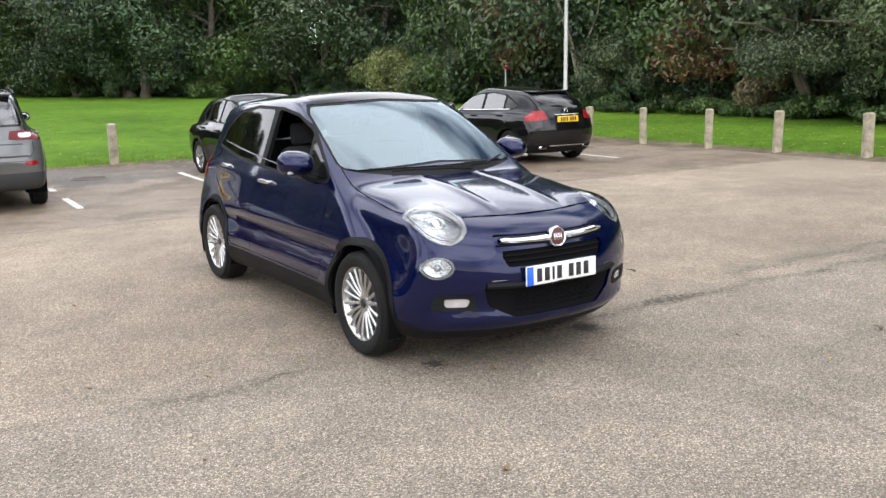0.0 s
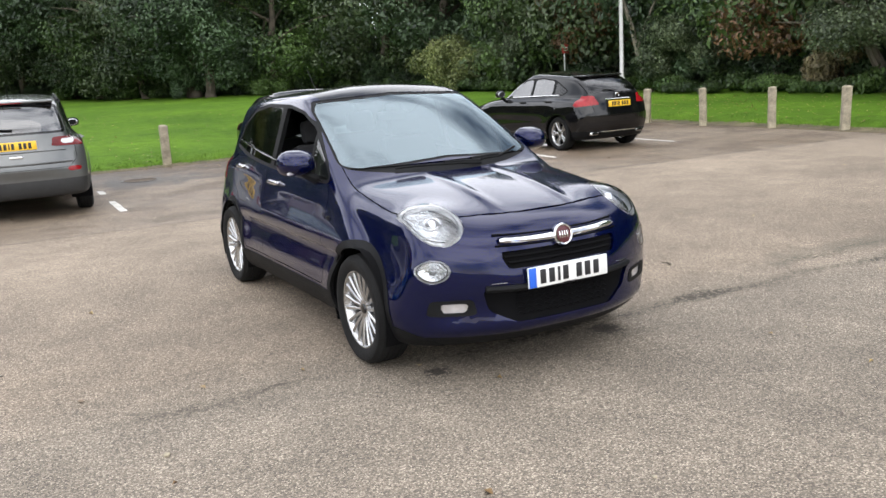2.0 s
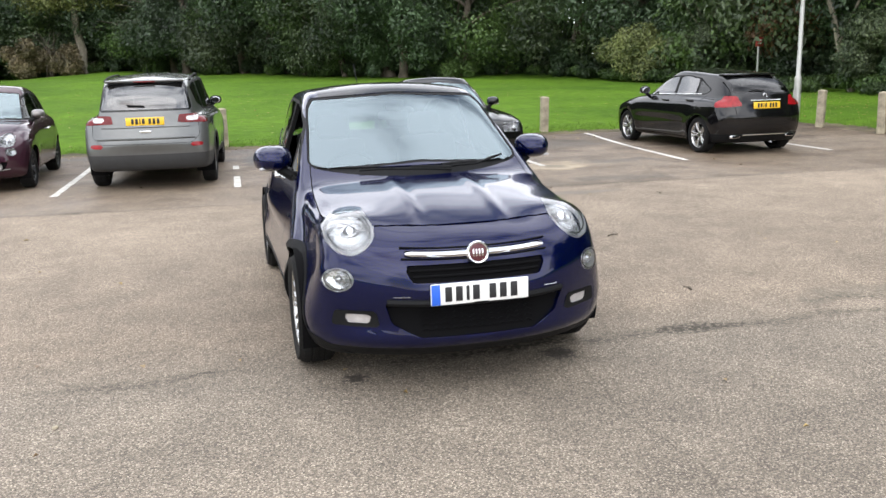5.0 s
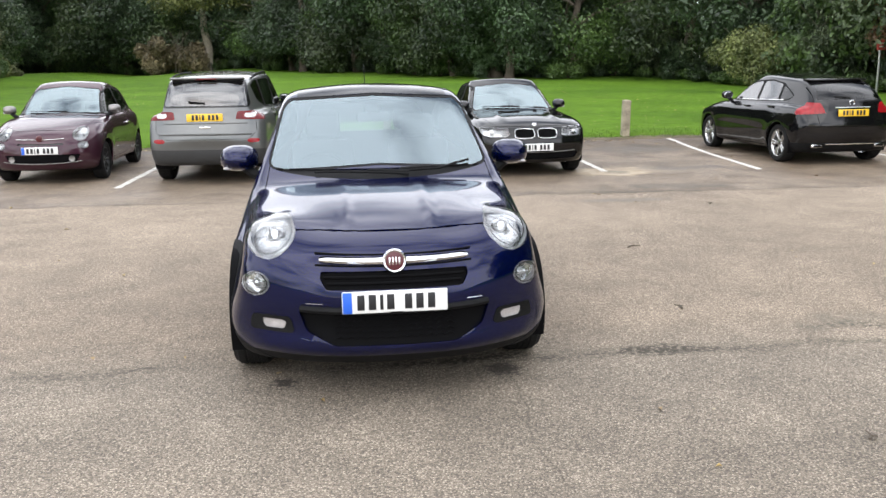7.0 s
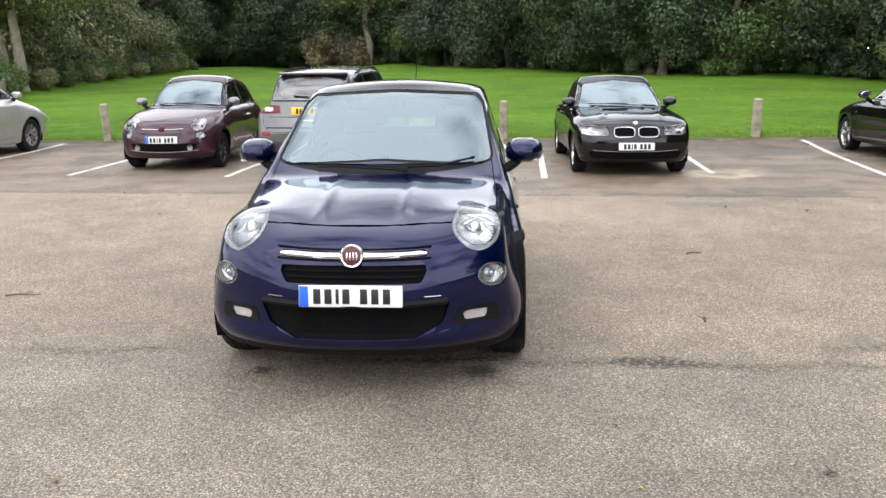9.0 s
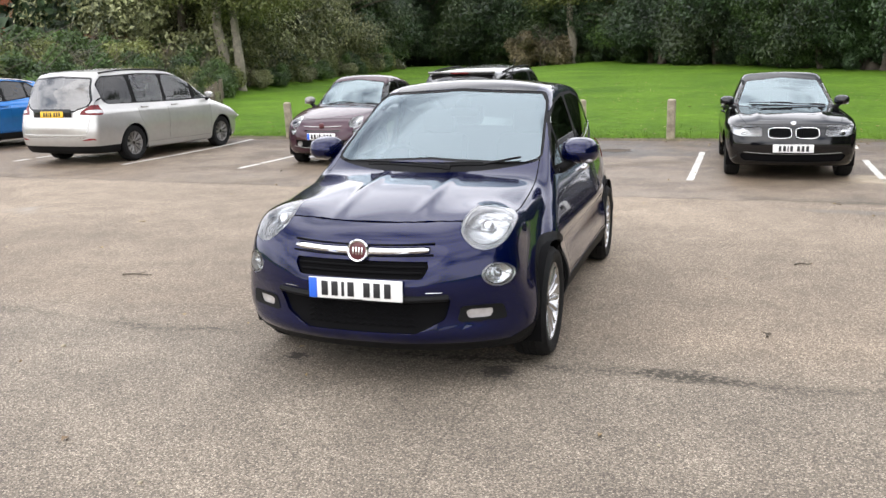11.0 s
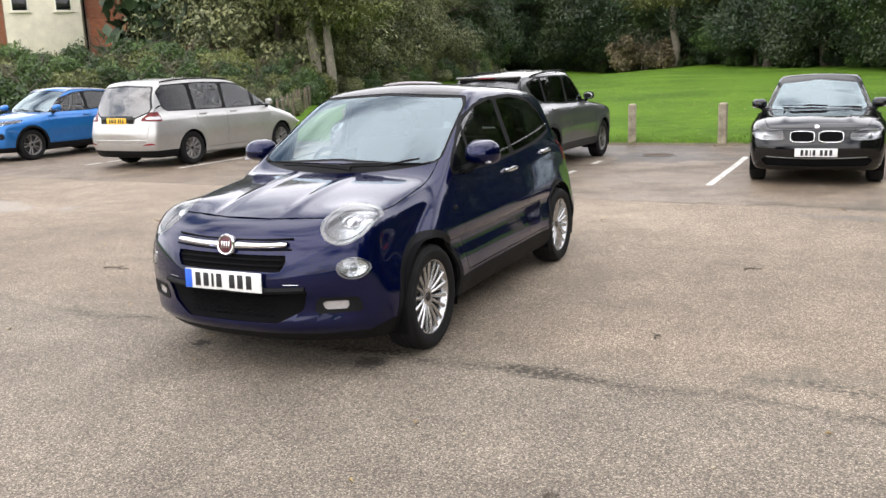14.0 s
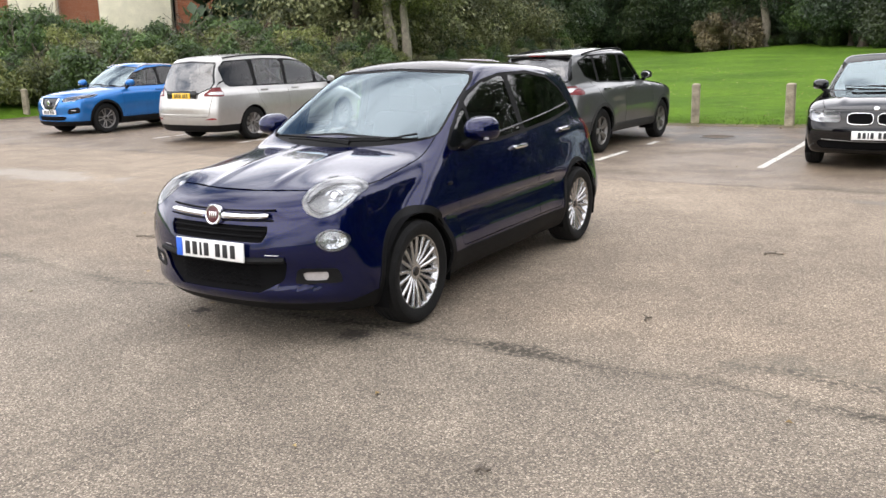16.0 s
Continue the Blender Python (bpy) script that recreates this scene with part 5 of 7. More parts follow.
spots = along(EDGE[-4:], 1.5, rng, 0.3, 0.6) + along(EDGE[:-3], 3.4, rng, 0.8, 1.2) + along(EDGE, 2.6, rng, 0.5, 3.0)
spots = [p for p in spots if math.hypot(p[0] + 35.0, p[1] - 90.5) > 5.0]
for k, src in enumerate(bushes):
    plant(src, spots[k::3], rng)
# ---- the bank beside the house, hedges, posts and the house ----
woods = np.random.default_rng(31)
blobs = []
for (x, y, s) in along(EDGE, 2.6, woods, 0.8, 8.0):
    for z in (1.2, 3.2, 5.5, 9.0):
        blobs.append((x + float(woods.normal()), y + float(woods.normal()), z + lawn_z(x, y) * 0.5, 2.4, 2.4, 2.1))
for k in range(26):
    for z in (1.5, 4.0, 7.5):
        blobs.append((-62.0 + 1.6 * k + float(woods.normal()), 104.0 - 0.25 * k + float(woods.normal()), z + 2.0, 2.8, 2.4, 2.4))
V_, F_ = leaf_cloud(woods, blobs, 170000, 0.32)
back_rows = [(x, y, z, 2.6, 2.6, 2.3) for (x, y, s_) in along(EDGE, 2.8, woods, 0.6, 12.0) for z in (2.0, 4.5, 7.5, 11.0)]
V2_, F2_ = leaf_cloud(woods, back_rows, 60000, 0.60)
V_, F_ = np.concatenate([V_, V2_]), np.concatenate([F_, F2_ + len(V_)])
tagged(new("far_woods", tri_mesh("far_woods", V_, F_, M["leaf_dark"])), "dense dark woodland closing the view behind the front trees", "woodland", kind="stuff")


def lamp_post(x, y):
    e = thing("lamp_post", pose(x, y, lawn_z(x, y) - 0.02), "slim grey galvanised steel lamp post behind the lawn edge", "lamp post")
    part("pole", lathe([(0.001, -0.2), (0.085, -0.2), (0.085, 1.1), (0.08, 1.14), (0.055, 1.18), (0.05, 4.0), (0.04, 7.6), (0.001, 7.6)], 20, "Z"), M["pole"], e)
    part("access_door", rbox(0.012, 0.09, 0.45, 0.006, pose(-0.082, 0, 0.6)), M["pole"], e)
    part("lantern", rbox(0.55, 0.22, 0.10, 0.04, pose(-0.28, 0, 7.66, 0, 6, 0)), M["pole"], e)
    return e


lamp_post(15.35, 17.9)
big = [shrub(41, 2.6, 3.4, 20000, 0.075, "leaf_laurel", "large rounded yellow-green laurel bush at the lawn edge", lumps=20),
       shrub(42, 2.2, 3.2, 14000, 0.07, "leaf_rust", "russet-leaved beech shrub among the green trees", lumps=16),
       shrub(43, 2.2, 4.6, 30000, 0.052, "leaf_pale", "pale grey-green ash sprays hanging over the ivy", lumps=16),
       shrub(44, 1.6, 2.6, 7000, 0.075, "leaf_dry", "pale dry tangle of dead stems under the trees", lumps=8)]
plant(big[0], [(21.3, 39.2, 1.0)], rng)
plant(big[1], [(-26.5, 36.5, 1.0)], rng)
plant(big[2], [(23.4, 10.0, 1.25), (23.4, 13.4, 0.9), (23.9, 25.0, 0.9), (22.9, 7.6, 1.3), (22.5, 35.0, 0.9)], rng)
plant(big[3], [(-14.5, 82.5, 1.9), (-17.0, 84.0, 1.6), (8.0, 62.0, 0.7), (23.4, 17.8, 0.9), (-22.0, 35.0, 0.9), (-19.2, 31.5, 0.7), (-26.0, 33.0, 0.9)], rng)
plant(tree(46, 5.8, 2.3, 1.7, 15000, 0.075, "leaf_rust", "copper-brown beech hanging over the ivy"), [(24.0, 30.6, 1.05), (23.6, 20.4, 0.95)], rng)
plant(tree(47, 6.5, 2.6, 2.1, 28000, 0.055, "leaf_pale", "pale ash sprays hanging out over the hedge"), [(22.9, 15.9, 0.9), (22.7, 12.9, 1.0), (23.0, 7.0, 1.0)], rng)
crooked = thing("tree", pose(23.0, 26.1, lawn_z(23.0, 26.1)), "thin crooked bare trunk leaning over the ivy", "tree")
part("trunk", tube([(0.1, -0.2, -0.2), (0, 0, 0.5), (-0.25, 0.25, 1.6), (-0.45, 0.35, 2.6), (-0.85, 0.75, 4.2), (-1.0, 0.9, 6.0)], 0.12, 8, 0.07), M["bark_pale"], crooked)
part("limb", tube([(-0.25, 0.25, 1.6), (-0.1, -0.1, 2.6), (0.1, -0.5, 3.6), (0.0, -0.9, 4.8)], 0.06, 6, 0.03), M["bark_pale"], crooked)
# ivy and fallen leaves at the foot of the hedge by the posts
low = shrub(45, 1.3, 0.75, 5000, 0.055, "leaf_mid", "low ivy ground cover with fallen leaves", "ground_ivy", "ivy", "low ivy under the hedge", 9, False)
plant(low, [(22.6 + 0.45 * math.sin(k * 2.1), -3 + 1.5 * k, 0.9 + 0.25 * math.sin(k * 1.7)) for k in range(24)] + [(22.0 - 0.35 * k, 35.0 + 1.9 * k, 1.0) for k in range(10)], rng)
# bank shrubs behind the silver and azure cars
hedge = [shrub(51, 1.9, 1.9, 11000, 0.065, "leaf_bramble", "bramble and ivy bank hedge behind the parked cars", "hedge_bush", "hedge", "hedge on the bank"),
         shrub(52, 1.8, 2.3, 11000, 0.065, "leaf_olive", "yellowing bramble hedge on the bank below the house", "hedge_bush", "hedge", "hedge on the bank"),
         shrub(53, 2.0, 2.7, 11000, 0.07, "leaf_mid", "dark laurel hedge on the bank below the house", "hedge_bush", "hedge", "hedge on the bank")]
hs = []
for j in range(12):
    y = 18.9 + 1.8 * j
    x = float(hedge_x(y)) - 0.7 + 0.4 * math.sin(j * 2.7)
    k = 0
    while x > -38:
        deep = min(k * 0.45 + max(0, j - 1) * 0.22, 2.0)
        hs.append((x, y + 0.5 * math.sin(k * 2.3 + j), 0.42 + 0.24 * deep + 0.10 * math.sin(k * 1.7 + j * 2.1)))
        x -= 1.7 + 0.3 * math.sin(k * 3.1 + j)
        k += 1
hs += [(-20.6 - 0.9 * (k % 3), 8.5 + 0.75 * k, 0.75 + 0.1 * (k % 2)) for k in range(14)]
hs += [(float(hedge_x(40.0 + 1.3 * k)) - 0.4 - 1.9 * (k % 2), 40.0 + 1.3 * k, 0.7 + 0.35 * (k % 2)) for k in range(26)]
for k, src in enumerate(hedge):
    plant(src, hs[k::3], rng)
plant(shrub(54, 2.2, 3.6, 15000, 0.075, "leaf_mid", "tall overgrown shrub on the bank below the house", "hedge_bush", "hedge", "hedge on the bank", 16), [(-26.7, 21.2, 1.0), (-27.1, 24.2, 0.85), (-24.5, 30.4, 0.9), (-27.5, 27.0, 0.7)], rng)
slim = tree(55, 11.0, 3.4, 4.2, 16000, 0.09, "leaf_olive", "slender tree with a pale bare trunk above the undergrowth", "bark_pale")
plant(slim, [(-20.9, 38.0, 1.05), (-20.2, 38.5, 1.0), (-33.0, 44.0, 1.0), (-12.0, 83.0, 1.5), (-9.2, 83.5, 1.4)], rng)


def house():
    """The brick and cream-rendered house on the bank, seen below its eaves."""
    m = pose(-44.6, 41.65, 2.6, 0, 0, 45)
    e = thing("house", m, "red-brick house with cream rendered bays above the hedge", "house")
    part("wall", rbox(27, 8, 9.2, 0.0, pose(-6.5, 4, 1.6)), M["mortar"], e, "red-brick wall with pale mortar")
    part("rendered_bay", rbox(4.8, 0.7, 6.0, 0.02, pose(-0.8, -0.3, 3.0)), M["render_wall"], e, "cream rendered projecting bay")
    part("rendered_bay", rbox(3.0, 0.7, 6.0, 0.02, pose(-7.5, -0.3, 3.0)), M["render_wall"], e, "cream rendered projecting bay")
    for x in (-2.2, 0.5, -7.5):
        w = part("window", rbox(1.1, 0.10, 1.3, 0.02, pose(x, -0.66, 4.6)), M["sign_white"], e)
        part("pane", rbox(0.9, 0.10, 1.1, 0.01, pose(x, -0.675, 4.6)), M["gloss"], w)
        part("sill", rbox(1.3, 0.22, 0.08, 0.02, pose(x, -0.70, 3.92)), M["render_wall"], w)
    part("downpipe", tube([(1.75, -0.1, 0), (1.75, -0.1, 6.0)], 0.06, 8), M["seam"], e)
    bm = bmesh.new()
    for sx in (-20.5, 7.5):
        for y, z in ((-0.7, 6.0), (4.0, 9.2), (8.7, 6.0)):
            bm.verts.new((sx, y, z))
    bm.verts.ensure_lookup_table()
    v = bm.verts
    for f in ((0, 3, 4, 1), (1, 4, 5, 2), (0, 1, 2), (3, 5, 4), (0, 2, 5, 3)):
        bm.faces.new([v[i] for i in f])
    part("roof", bm, M["wood"], e)
    # bricks of the face towards the bays, upper courses that show above the hedge
    proto = mesh_of("brick", *rbox(0.215, 0.02, 0.065, 0.004, seg=1), M["brick"])
    rows = 0
    for j in range(26):
        z = 1.6 + 0.075 * j
        for i in range(11):
            x = 2.0 + 0.225 * i + (0.1125 if j % 2 else 0.0)
            if rows >= 290:
                continue
            b = new("brick", proto)
            b.parent = e
            b.matrix_local = pose(x, -0.012, z)
            rows += 1
    V2, F2 = [], []
    for j in range(78):
        z = 0.15 + 0.075 * j
        for i in range(119):
            x = -19.9 + 0.225 * i + (0.1125 if j % 2 else 0.0)
            if 1.88 < x < 4.5 and 1.57 < z < 3.51 or abs(x + 0.8) < 2.52 or abs(x + 7.5) < 1.62:
                continue
            k = len(V2)
            a, b2 = 0.1075, 0.0325
            V2 += [(x - a, 0.0, z - b2), (x + a, 0.0, z - b2), (x + a, 0.0, z + b2), (x - a, 0.0, z + b2), (x - a, -0.02, z - b2), (x + a, -0.02, z - b2), (x + a, -0.02, z + b2), (x - a, -0.02, z + b2)]
            F2 += [(k + 4, k + 5, k + 6, k + 7), (k, k + 1, k + 5, k + 4), (k + 3, k + 7, k + 6, k + 2), (k, k + 4, k + 7, k + 3), (k + 1, k + 2, k + 6, k + 5)]
    tagged(part("brickwork", (V2, F2), M["brick"], e), kind="stuff")
    return e


house()


def fence():
    """A low post-and-wire fence between the lawn and the bank."""
    e = thing("fence", pose(0, 0, 0), "low weathered timber post and wire fence below the hedge", "fence")
    P = [(-8.9 - 0.63 * (1.5 * k), 19.3 + 1.5 * k) for k in range(11)]
    for k, (x, y) in enumerate(P):
        z = lawn_z(x, y)
        part("post", lathe([(0.001, -0.1), (0.05, -0.1), (0.046, 0.85), (0.03, 0.89), (0.001, 0.9)], 10, "Z", pose(x, y, z, 2 * math.sin(k * 3), 2 * math.cos(k * 2))), M["wood"], e)
    for h in (0.45, 0.8):
        part("wire", tube([(x, y, lawn_z(x, y) + h) for x, y in P], 0.003, 5), M["pole"], e)
    return e


fence()


def notice(x, y, h, w=0.75):
    e = thing("notice_sign", pose(x, y, lawn_z(x, y), 0, 0, 20), "small pale notice board on a post by the wood", "sign")
    part("post", rbox(0.06, 0.06, h, 0.01, pose(0, 0, h / 2 - 0.1)), M["pole"], e)
    part("board", rbox(w, 0.03, w * 0.8, 0.01, pose(0, -0.045, h - 0.12)), M["sign_red" if w < 0.6 else "sign_white"], e)
    part("lettering_bar", rbox(w * 0.6, 0.004, 0.05, 0.001, pose(0, -0.063, h - 0.06)), M["sign_white" if w < 0.6 else "seam"], e)
    part("lettering_bar", rbox(w * 0.6, 0.004, 0.05, 0.001, pose(0, -0.063, h - 0.18)), M["sign_white" if w < 0.6 else "seam"], e)
    return e


notice(-35.6, 92.0, 2.4)
notice(21.9, 30.0, 1.9, 0.45)


# ---- small things on the ground ----
def blades():
    """Longer grass along the edge of the tarmac."""
    g = np.random.default_rng(61)
    n = 42000
    side = g.random(n) < 0.72
    x = np.where(side, g.uniform(-18, 15.3, n), 15.42 + g.exponential(0.3, n))
    y = np.where(side, 0.0, g.uniform(-2, 17.4, n))
    y = np.where(side, edge_y(x) - 0.06 + g.exponential(0.35, n), y)
    z = lawn_height(x, y) - 0.01
    h = g.uniform(0.025, 0.06, n) * np.where(g.random(n) < 0.05, 1.8, 1.0)
    a = g.uniform(0, 6.28, n)
    w = g.uniform(0.004, 0.008, n)
    lean = g.normal(size=(n, 2)) * 0.4 * h[:, None]
    dx, dy = np.cos(a) * w, np.sin(a) * w
    V = np.stack([np.stack([x - dx, y - dy, z], -1), np.stack([x + dx, y + dy, z], -1), np.stack([x + lean[:, 0], y + lean[:, 1], z + h], -1)], 1).reshape(-1, 3)
    F = np.arange(n * 3).reshape(-1, 3)
    tagged(new("grass_blades", tri_mesh("grass_blades", V, F, M["blade"])), "longer grass blades along the edge of the tarmac", "grass", kind="stuff")


def litter():
    """Fallen leaves on the lawn, under the hedge and a few on the tarmac."""
    g = np.random.default_rng(62)
    n = 2600
    x = np.concatenate([g.uniform(15.6, 21.5, 1300), g.uniform(-9, 15, 900), g.uniform(-17, 15, 300), g.uniform(-4, 12, 100)])
    y = np.concatenate([g.uniform(2, 26, 1300), g.uniform(17.4, 40, 900), 17.0 + g.normal(size=300) * 0.35, g.uniform(1.5, 15, 100)])
    on = (y < edge_y(x)) & (x < EAST)
    z = np.where(on, 0.006 + 0.05 * np.clip((y - 14) / 3, 0, 1) ** 2, lawn_height(x, y) + 0.03)
    a = g.uniform(0, 6.28, n)
    s = g.uniform(0.018, 0.045, n) * np.where(np.arange(n) >= 2500, 0.75, 1.0)
    c, d = np.cos(a) * s, np.sin(a) * s
    t = g.uniform(0.0, 0.02, n)
    V = np.stack([np.stack([x - c, y - d, z], -1), np.stack([x + d * 0.6, y - c * 0.6, z + t], -1), np.stack([x + c, y + d, z + 0.004], -1), np.stack([x - d * 0.6, y + c * 0.6, z + t], -1)], 1).reshape(-1, 3)
    i = np.arange(n)[:, None] * 4
    F = np.concatenate([i + np.array([[0, 1, 2]]), i + np.array([[0, 2, 3]])], 0)
    tagged(new("fallen_leaves", tri_mesh("fallen_leaves", V, F, M["fallen"])), "scattered brown and yellow fallen leaves", "leaves", kind="stuff")


def twig(x, y, a, n):
    e = thing("twig", pose(x, y, 0.012, 0, 0, a), "small dark broken twig lying on the tarmac", "twig", "twigs on the tarmac")
    part("stick", join(tube([(-n, 0, 0), (-n * 0.3, 0.012, 0.006), (n * 0.4, -0.008, 0.004), (n, 0.01, 0)], 0.008, 6, 0.004), tube([(0, 0, 0.004), (n * 0.4, 0.05, 0.012)], 0.005, 5, 0.003)), M["bark"], e)
    return e


def verge(along_x):
    """A ragged strip of soil and moss where the lawn creeps over the tarmac."""
    vs, fs = [], []
    n = 420
    for i in range(n + 1):
        t = i / n
        a = (-18.8 + 34.1 * t) if along_x else (-4.0 + 21.2 * t)
        w = 0.10 + 0.26 * abs(noise.noise(Vector((a * 0.8, 7.0 if along_x else 2.0, 0)))) + 0.10 * abs(noise.noise(Vector((a * 5.0, 1, 4))))
        for k, d in enumerate((-w, -w * 0.5, 0.0, 0.07, 0.20 + 0.15 * abs(noise.noise(Vector((a * 2.0, 3, 9)))))):
            x, y = (a, edge_y(a) + d) if along_x else (EAST + d, a)
            z = tarmac_z(y) + (0.002, 0.010, 0.018, 0.0, 0.0)[k] if d <= 0 else lawn_z(x, y) + (0.022 if k == 3 else 0.004)
            vs.append((x, y, max(z, tarmac_z(y) + 0.002)))
    fs = [(i * 5 + j, (i + 1) * 5 + j, (i + 1) * 5 + j + 1, i * 5 + j + 1) for i in range(n) for j in range(4)]
    ob = new("trim_verge", mesh_of("verge", vs, fs, M["verge"], True, 80))
    tagged(ob, "ragged strip of soil, moss and leaf litter along the tarmac edge", "verge", kind="structure")


verge(True)
verge(False)
blades()
litter()
for x, y, a, n in ((5.65, 6.69, 20, 0.07), (0.43, 4.92, 10, 0.13), (5.37, 4.66, 80, 0.04), (5.48, 2.48, 30, 0.03), (7.3, 9.0, 60, 0.05)):
    twig(x, y, a, n)


def pebble(x, y, r):
    bm = bmesh.new()
    bmesh.ops.create_icosphere(bm, subdivisions=2, radius=r)
    for v in bm.verts:
        v.co += noise.noise_vector(v.co * 40) * r * 0.4
        v.co.z *= 0.6
    me = bpy.data.meshes.new("pebble")
    bm.to_mesh(me)
    bm.free()
    me.materials.append(M["concrete"])
    ob = new("pebble", me)
    ob.location = (x, y, r * 0.4)
    return tagged(ob, "small pale loose stone on the tarmac", "stone", "loose stones")


for x, y, r in ((1.226, 3.25, 0.018), (2.9, 1.9, 0.012), (4.9, 2.9, 0.010), (0.9, 2.4, 0.012), (6.0, 3.0, 0.012)):
    pebble(x, y, r)


def manhole(x, y, r, name, label, cat, mat):
    e = thing(name, pose(x, y, tarmac_z(y) + 0.002), label, cat)
    part("frame", lathe([(r, -0.02), (r, 0.004), (r - 0.035, 0.006), (r - 0.04, -0.02)], 36, "Z"), M["brake"], e)
    part("cover", lathe([(0.001, 0.003), (r * 0.4, 0.003), (r * 0.42, 0.005), (r * 0.7, 0.005), (r * 0.72, 0.003), (r - 0.045, 0.003)], 36, "Z"), M[mat], e)
    return e


manhole(2.75, 15.6, 0.33, "drain_cover", "dark round iron drain cover in the damp bay", "drain cover", "soil")

# ---- the blue car in the middle ----
E_ = ellipse_field
HERO = base(2.57, 4.25, 0.85, 1.796, 1.56, 1.0, 0.86, 0.92, 0.10, -1.66, tyre=0.320, arch=0.360, clear=0.185,
            nose=[(0.15, 1.98), (0.30, 2.09), (0.45, 2.125), (0.60, 2.12), (0.75, 2.075), (0.85, 2.0), (1.0, 1.82)],
            tail=[(0.2, -2.0), (0.45, -2.10), (0.75, -2.09), (1.0, -2.0), (1.3, -1.8)],
            deck=[(-2.2, 0.98), (-1.2, 1.03), (0.0, 1.01), (0.75, 1.03), (1.1, 1.01), (1.5, 0.965), (1.85, 0.885), (2.2, 0.77)],
            plan=[(-2.2, 0.765), (-1.3, 0.832), (0.0, 0.838), (1.3, 0.822), (2.2, 0.750)],
            side=[(0.15, -0.028), (0.30, 0.030), (0.40, 0.046), (0.50, 0.028), (0.60, -0.002), (0.75, -0.042), (0.90, -0.068), (1.05, -0.104)],
            bow_f=0.40, bow_r=0.30, cab=0.775, tumble=0.32, flare=0.013,
            ridges=[(0.225, 0.035, 0.007, 1.0, 1.8)], folds=[(0.735, 0.035, 0.012, 0.40), (0.66, 0.05, 0.010, 0.36), (0.30, 0.045, -0.024, 0.74), (0.425, 0.07, 0.020, 0.70)], creases=[(0.90, -0.03, 0.035, -0.010, -1.6, 1.2)], ring=0.0030, screen_mat="hero_screen", frame_mat="plastic", rear_mat="glass", cowl=1.04, lamp_round=(1.77, 0.645, 0.852, 0.222), bulges=[(1.74, 0.625, 0.87, 0.19, 0.048), (1.83, 0.73, 0.63, 0.12, 0.012)],
            screen=[(0.9, 1.22), (1.1, 0.88), (1.3, 0.52), (1.5, 0.12), (1.6, -0.12)],
            back=[(0.9, -2.05), (1.1, -1.97), (1.3, -1.82), (1.5, -1.62)],
            roof=[(-2.0, 1.40), (-1.4, 1.50), (-0.6, 1.555), (0.0, 1.55), (0.5, 1.455)],
            dash=0.62, seat_x=-0.05, xr=-2.1,
            ws=[(0.0, 1.135), (0.58, 1.105), (0.645, 1.115), (0.582, 1.40), (0.555, 1.435), (0.0, 1.462), (-0.6, 1.43), (-0.7, 1.105)],
            rw=[(0.0, 1.10), (0.55, 1.10), (0.46, 1.38), (0.0, 1.42), (-0.5, 1.4), (-0.5, 1.1)],
            dlo=[(0.72, 1.02), (0.62, 1.10), (0.30, 1.31), (0.05, 1.39), (-0.25, 1.428), (-0.75, 1.432), (-1.15, 1.385), (-1.42, 1.28), (-1.60, 1.13), (-1.0, 1.075), (0.0, 1.02)],
            panes=[(0.40, 0.40, 0.9, 0.9), (-0.36, -0.30, 0.36, 0.36), (-2.0, -2.0, -0.44, -0.38)],
            pane_mats=["glass", "glass", "privacy"], open_panes=[("pane1", -1)],
            edging=0.044, sill_z=0.36, skirt_f=0.262, grille_mat="seam", 
            bonnet=[(0.6, 0.665), (1.0, 0.70), (1.4, 0.715), (1.7, 0.70), (2.1, 0.62)], bonnet_z=0.868, bonnet_up=0.012, bonnet_x=0.72,
            doors=[[(0.74, 0.42), (0.76, 0.90), (0.70, 1.02), (-0.40, 1.08), (-0.40, 0.42)], [(-0.40, 0.42), (-0.40, 1.08), (-1.50, 1.14), (-1.38, 0.88), (-1.12, 0.78), (-0.90, 0.60), (-0.82, 0.42)]],
            gate=[(-0.6, 0.55), (0.62, 0.55), (0.66, 0.95), (0.55, 1.46), (-0.5, 1.46)],
            sunroof=[(0.06, -0.4), (0.06, 0.48), (-0.95, 0.50), (-0.95, -0.4)],
            features=[("headlamp", "front", E_((0.614, 0.853), 0.128, 0.106, -14)), ("drl", "front", E_((0.698, 0.624), 0.076, 0.061, -10)),
                      ("fog_ring_in", "front", poly_field([(0.565, 0.410), (0.66, 0.410), (0.66, 0.440), (0.555, 0.440)], 0.01)),
                      ("dark_trim", "front", poly_field([(0.52, 0.394), (0.72, 0.398), (0.71, 0.454), (0.535, 0.456)], 0.014)),
                      ("grille", "front", poly_field([(-0.1, 0.625), (0.335, 0.625), (0.365, 0.690), (-0.1, 0.690)], 0.012)),
                      ("intake", "front", poly_field([(-0.1, 0.345), (0.30, 0.345), (0.43, 0.41), (0.46, 0.505), (-0.1, 0.505)], 0.02)),
                      ("dark_trim2", "front", poly_field([(0.62, 0.19), (0.95, 0.19), (0.95, 0.36)], 0.01)),
                      ("tail_red", "lamp", poly_field([(0.60, 0.84), (0.74, 0.86), (0.73, 0.98), (0.60, 0.97)], 0.03))])
HERO["features"] = [(dict(fog_ring_in="fog", grille2="grille", dark_trim2="corner_trim").get(a, a), b, f) for a, b, f in HERO["features"]]


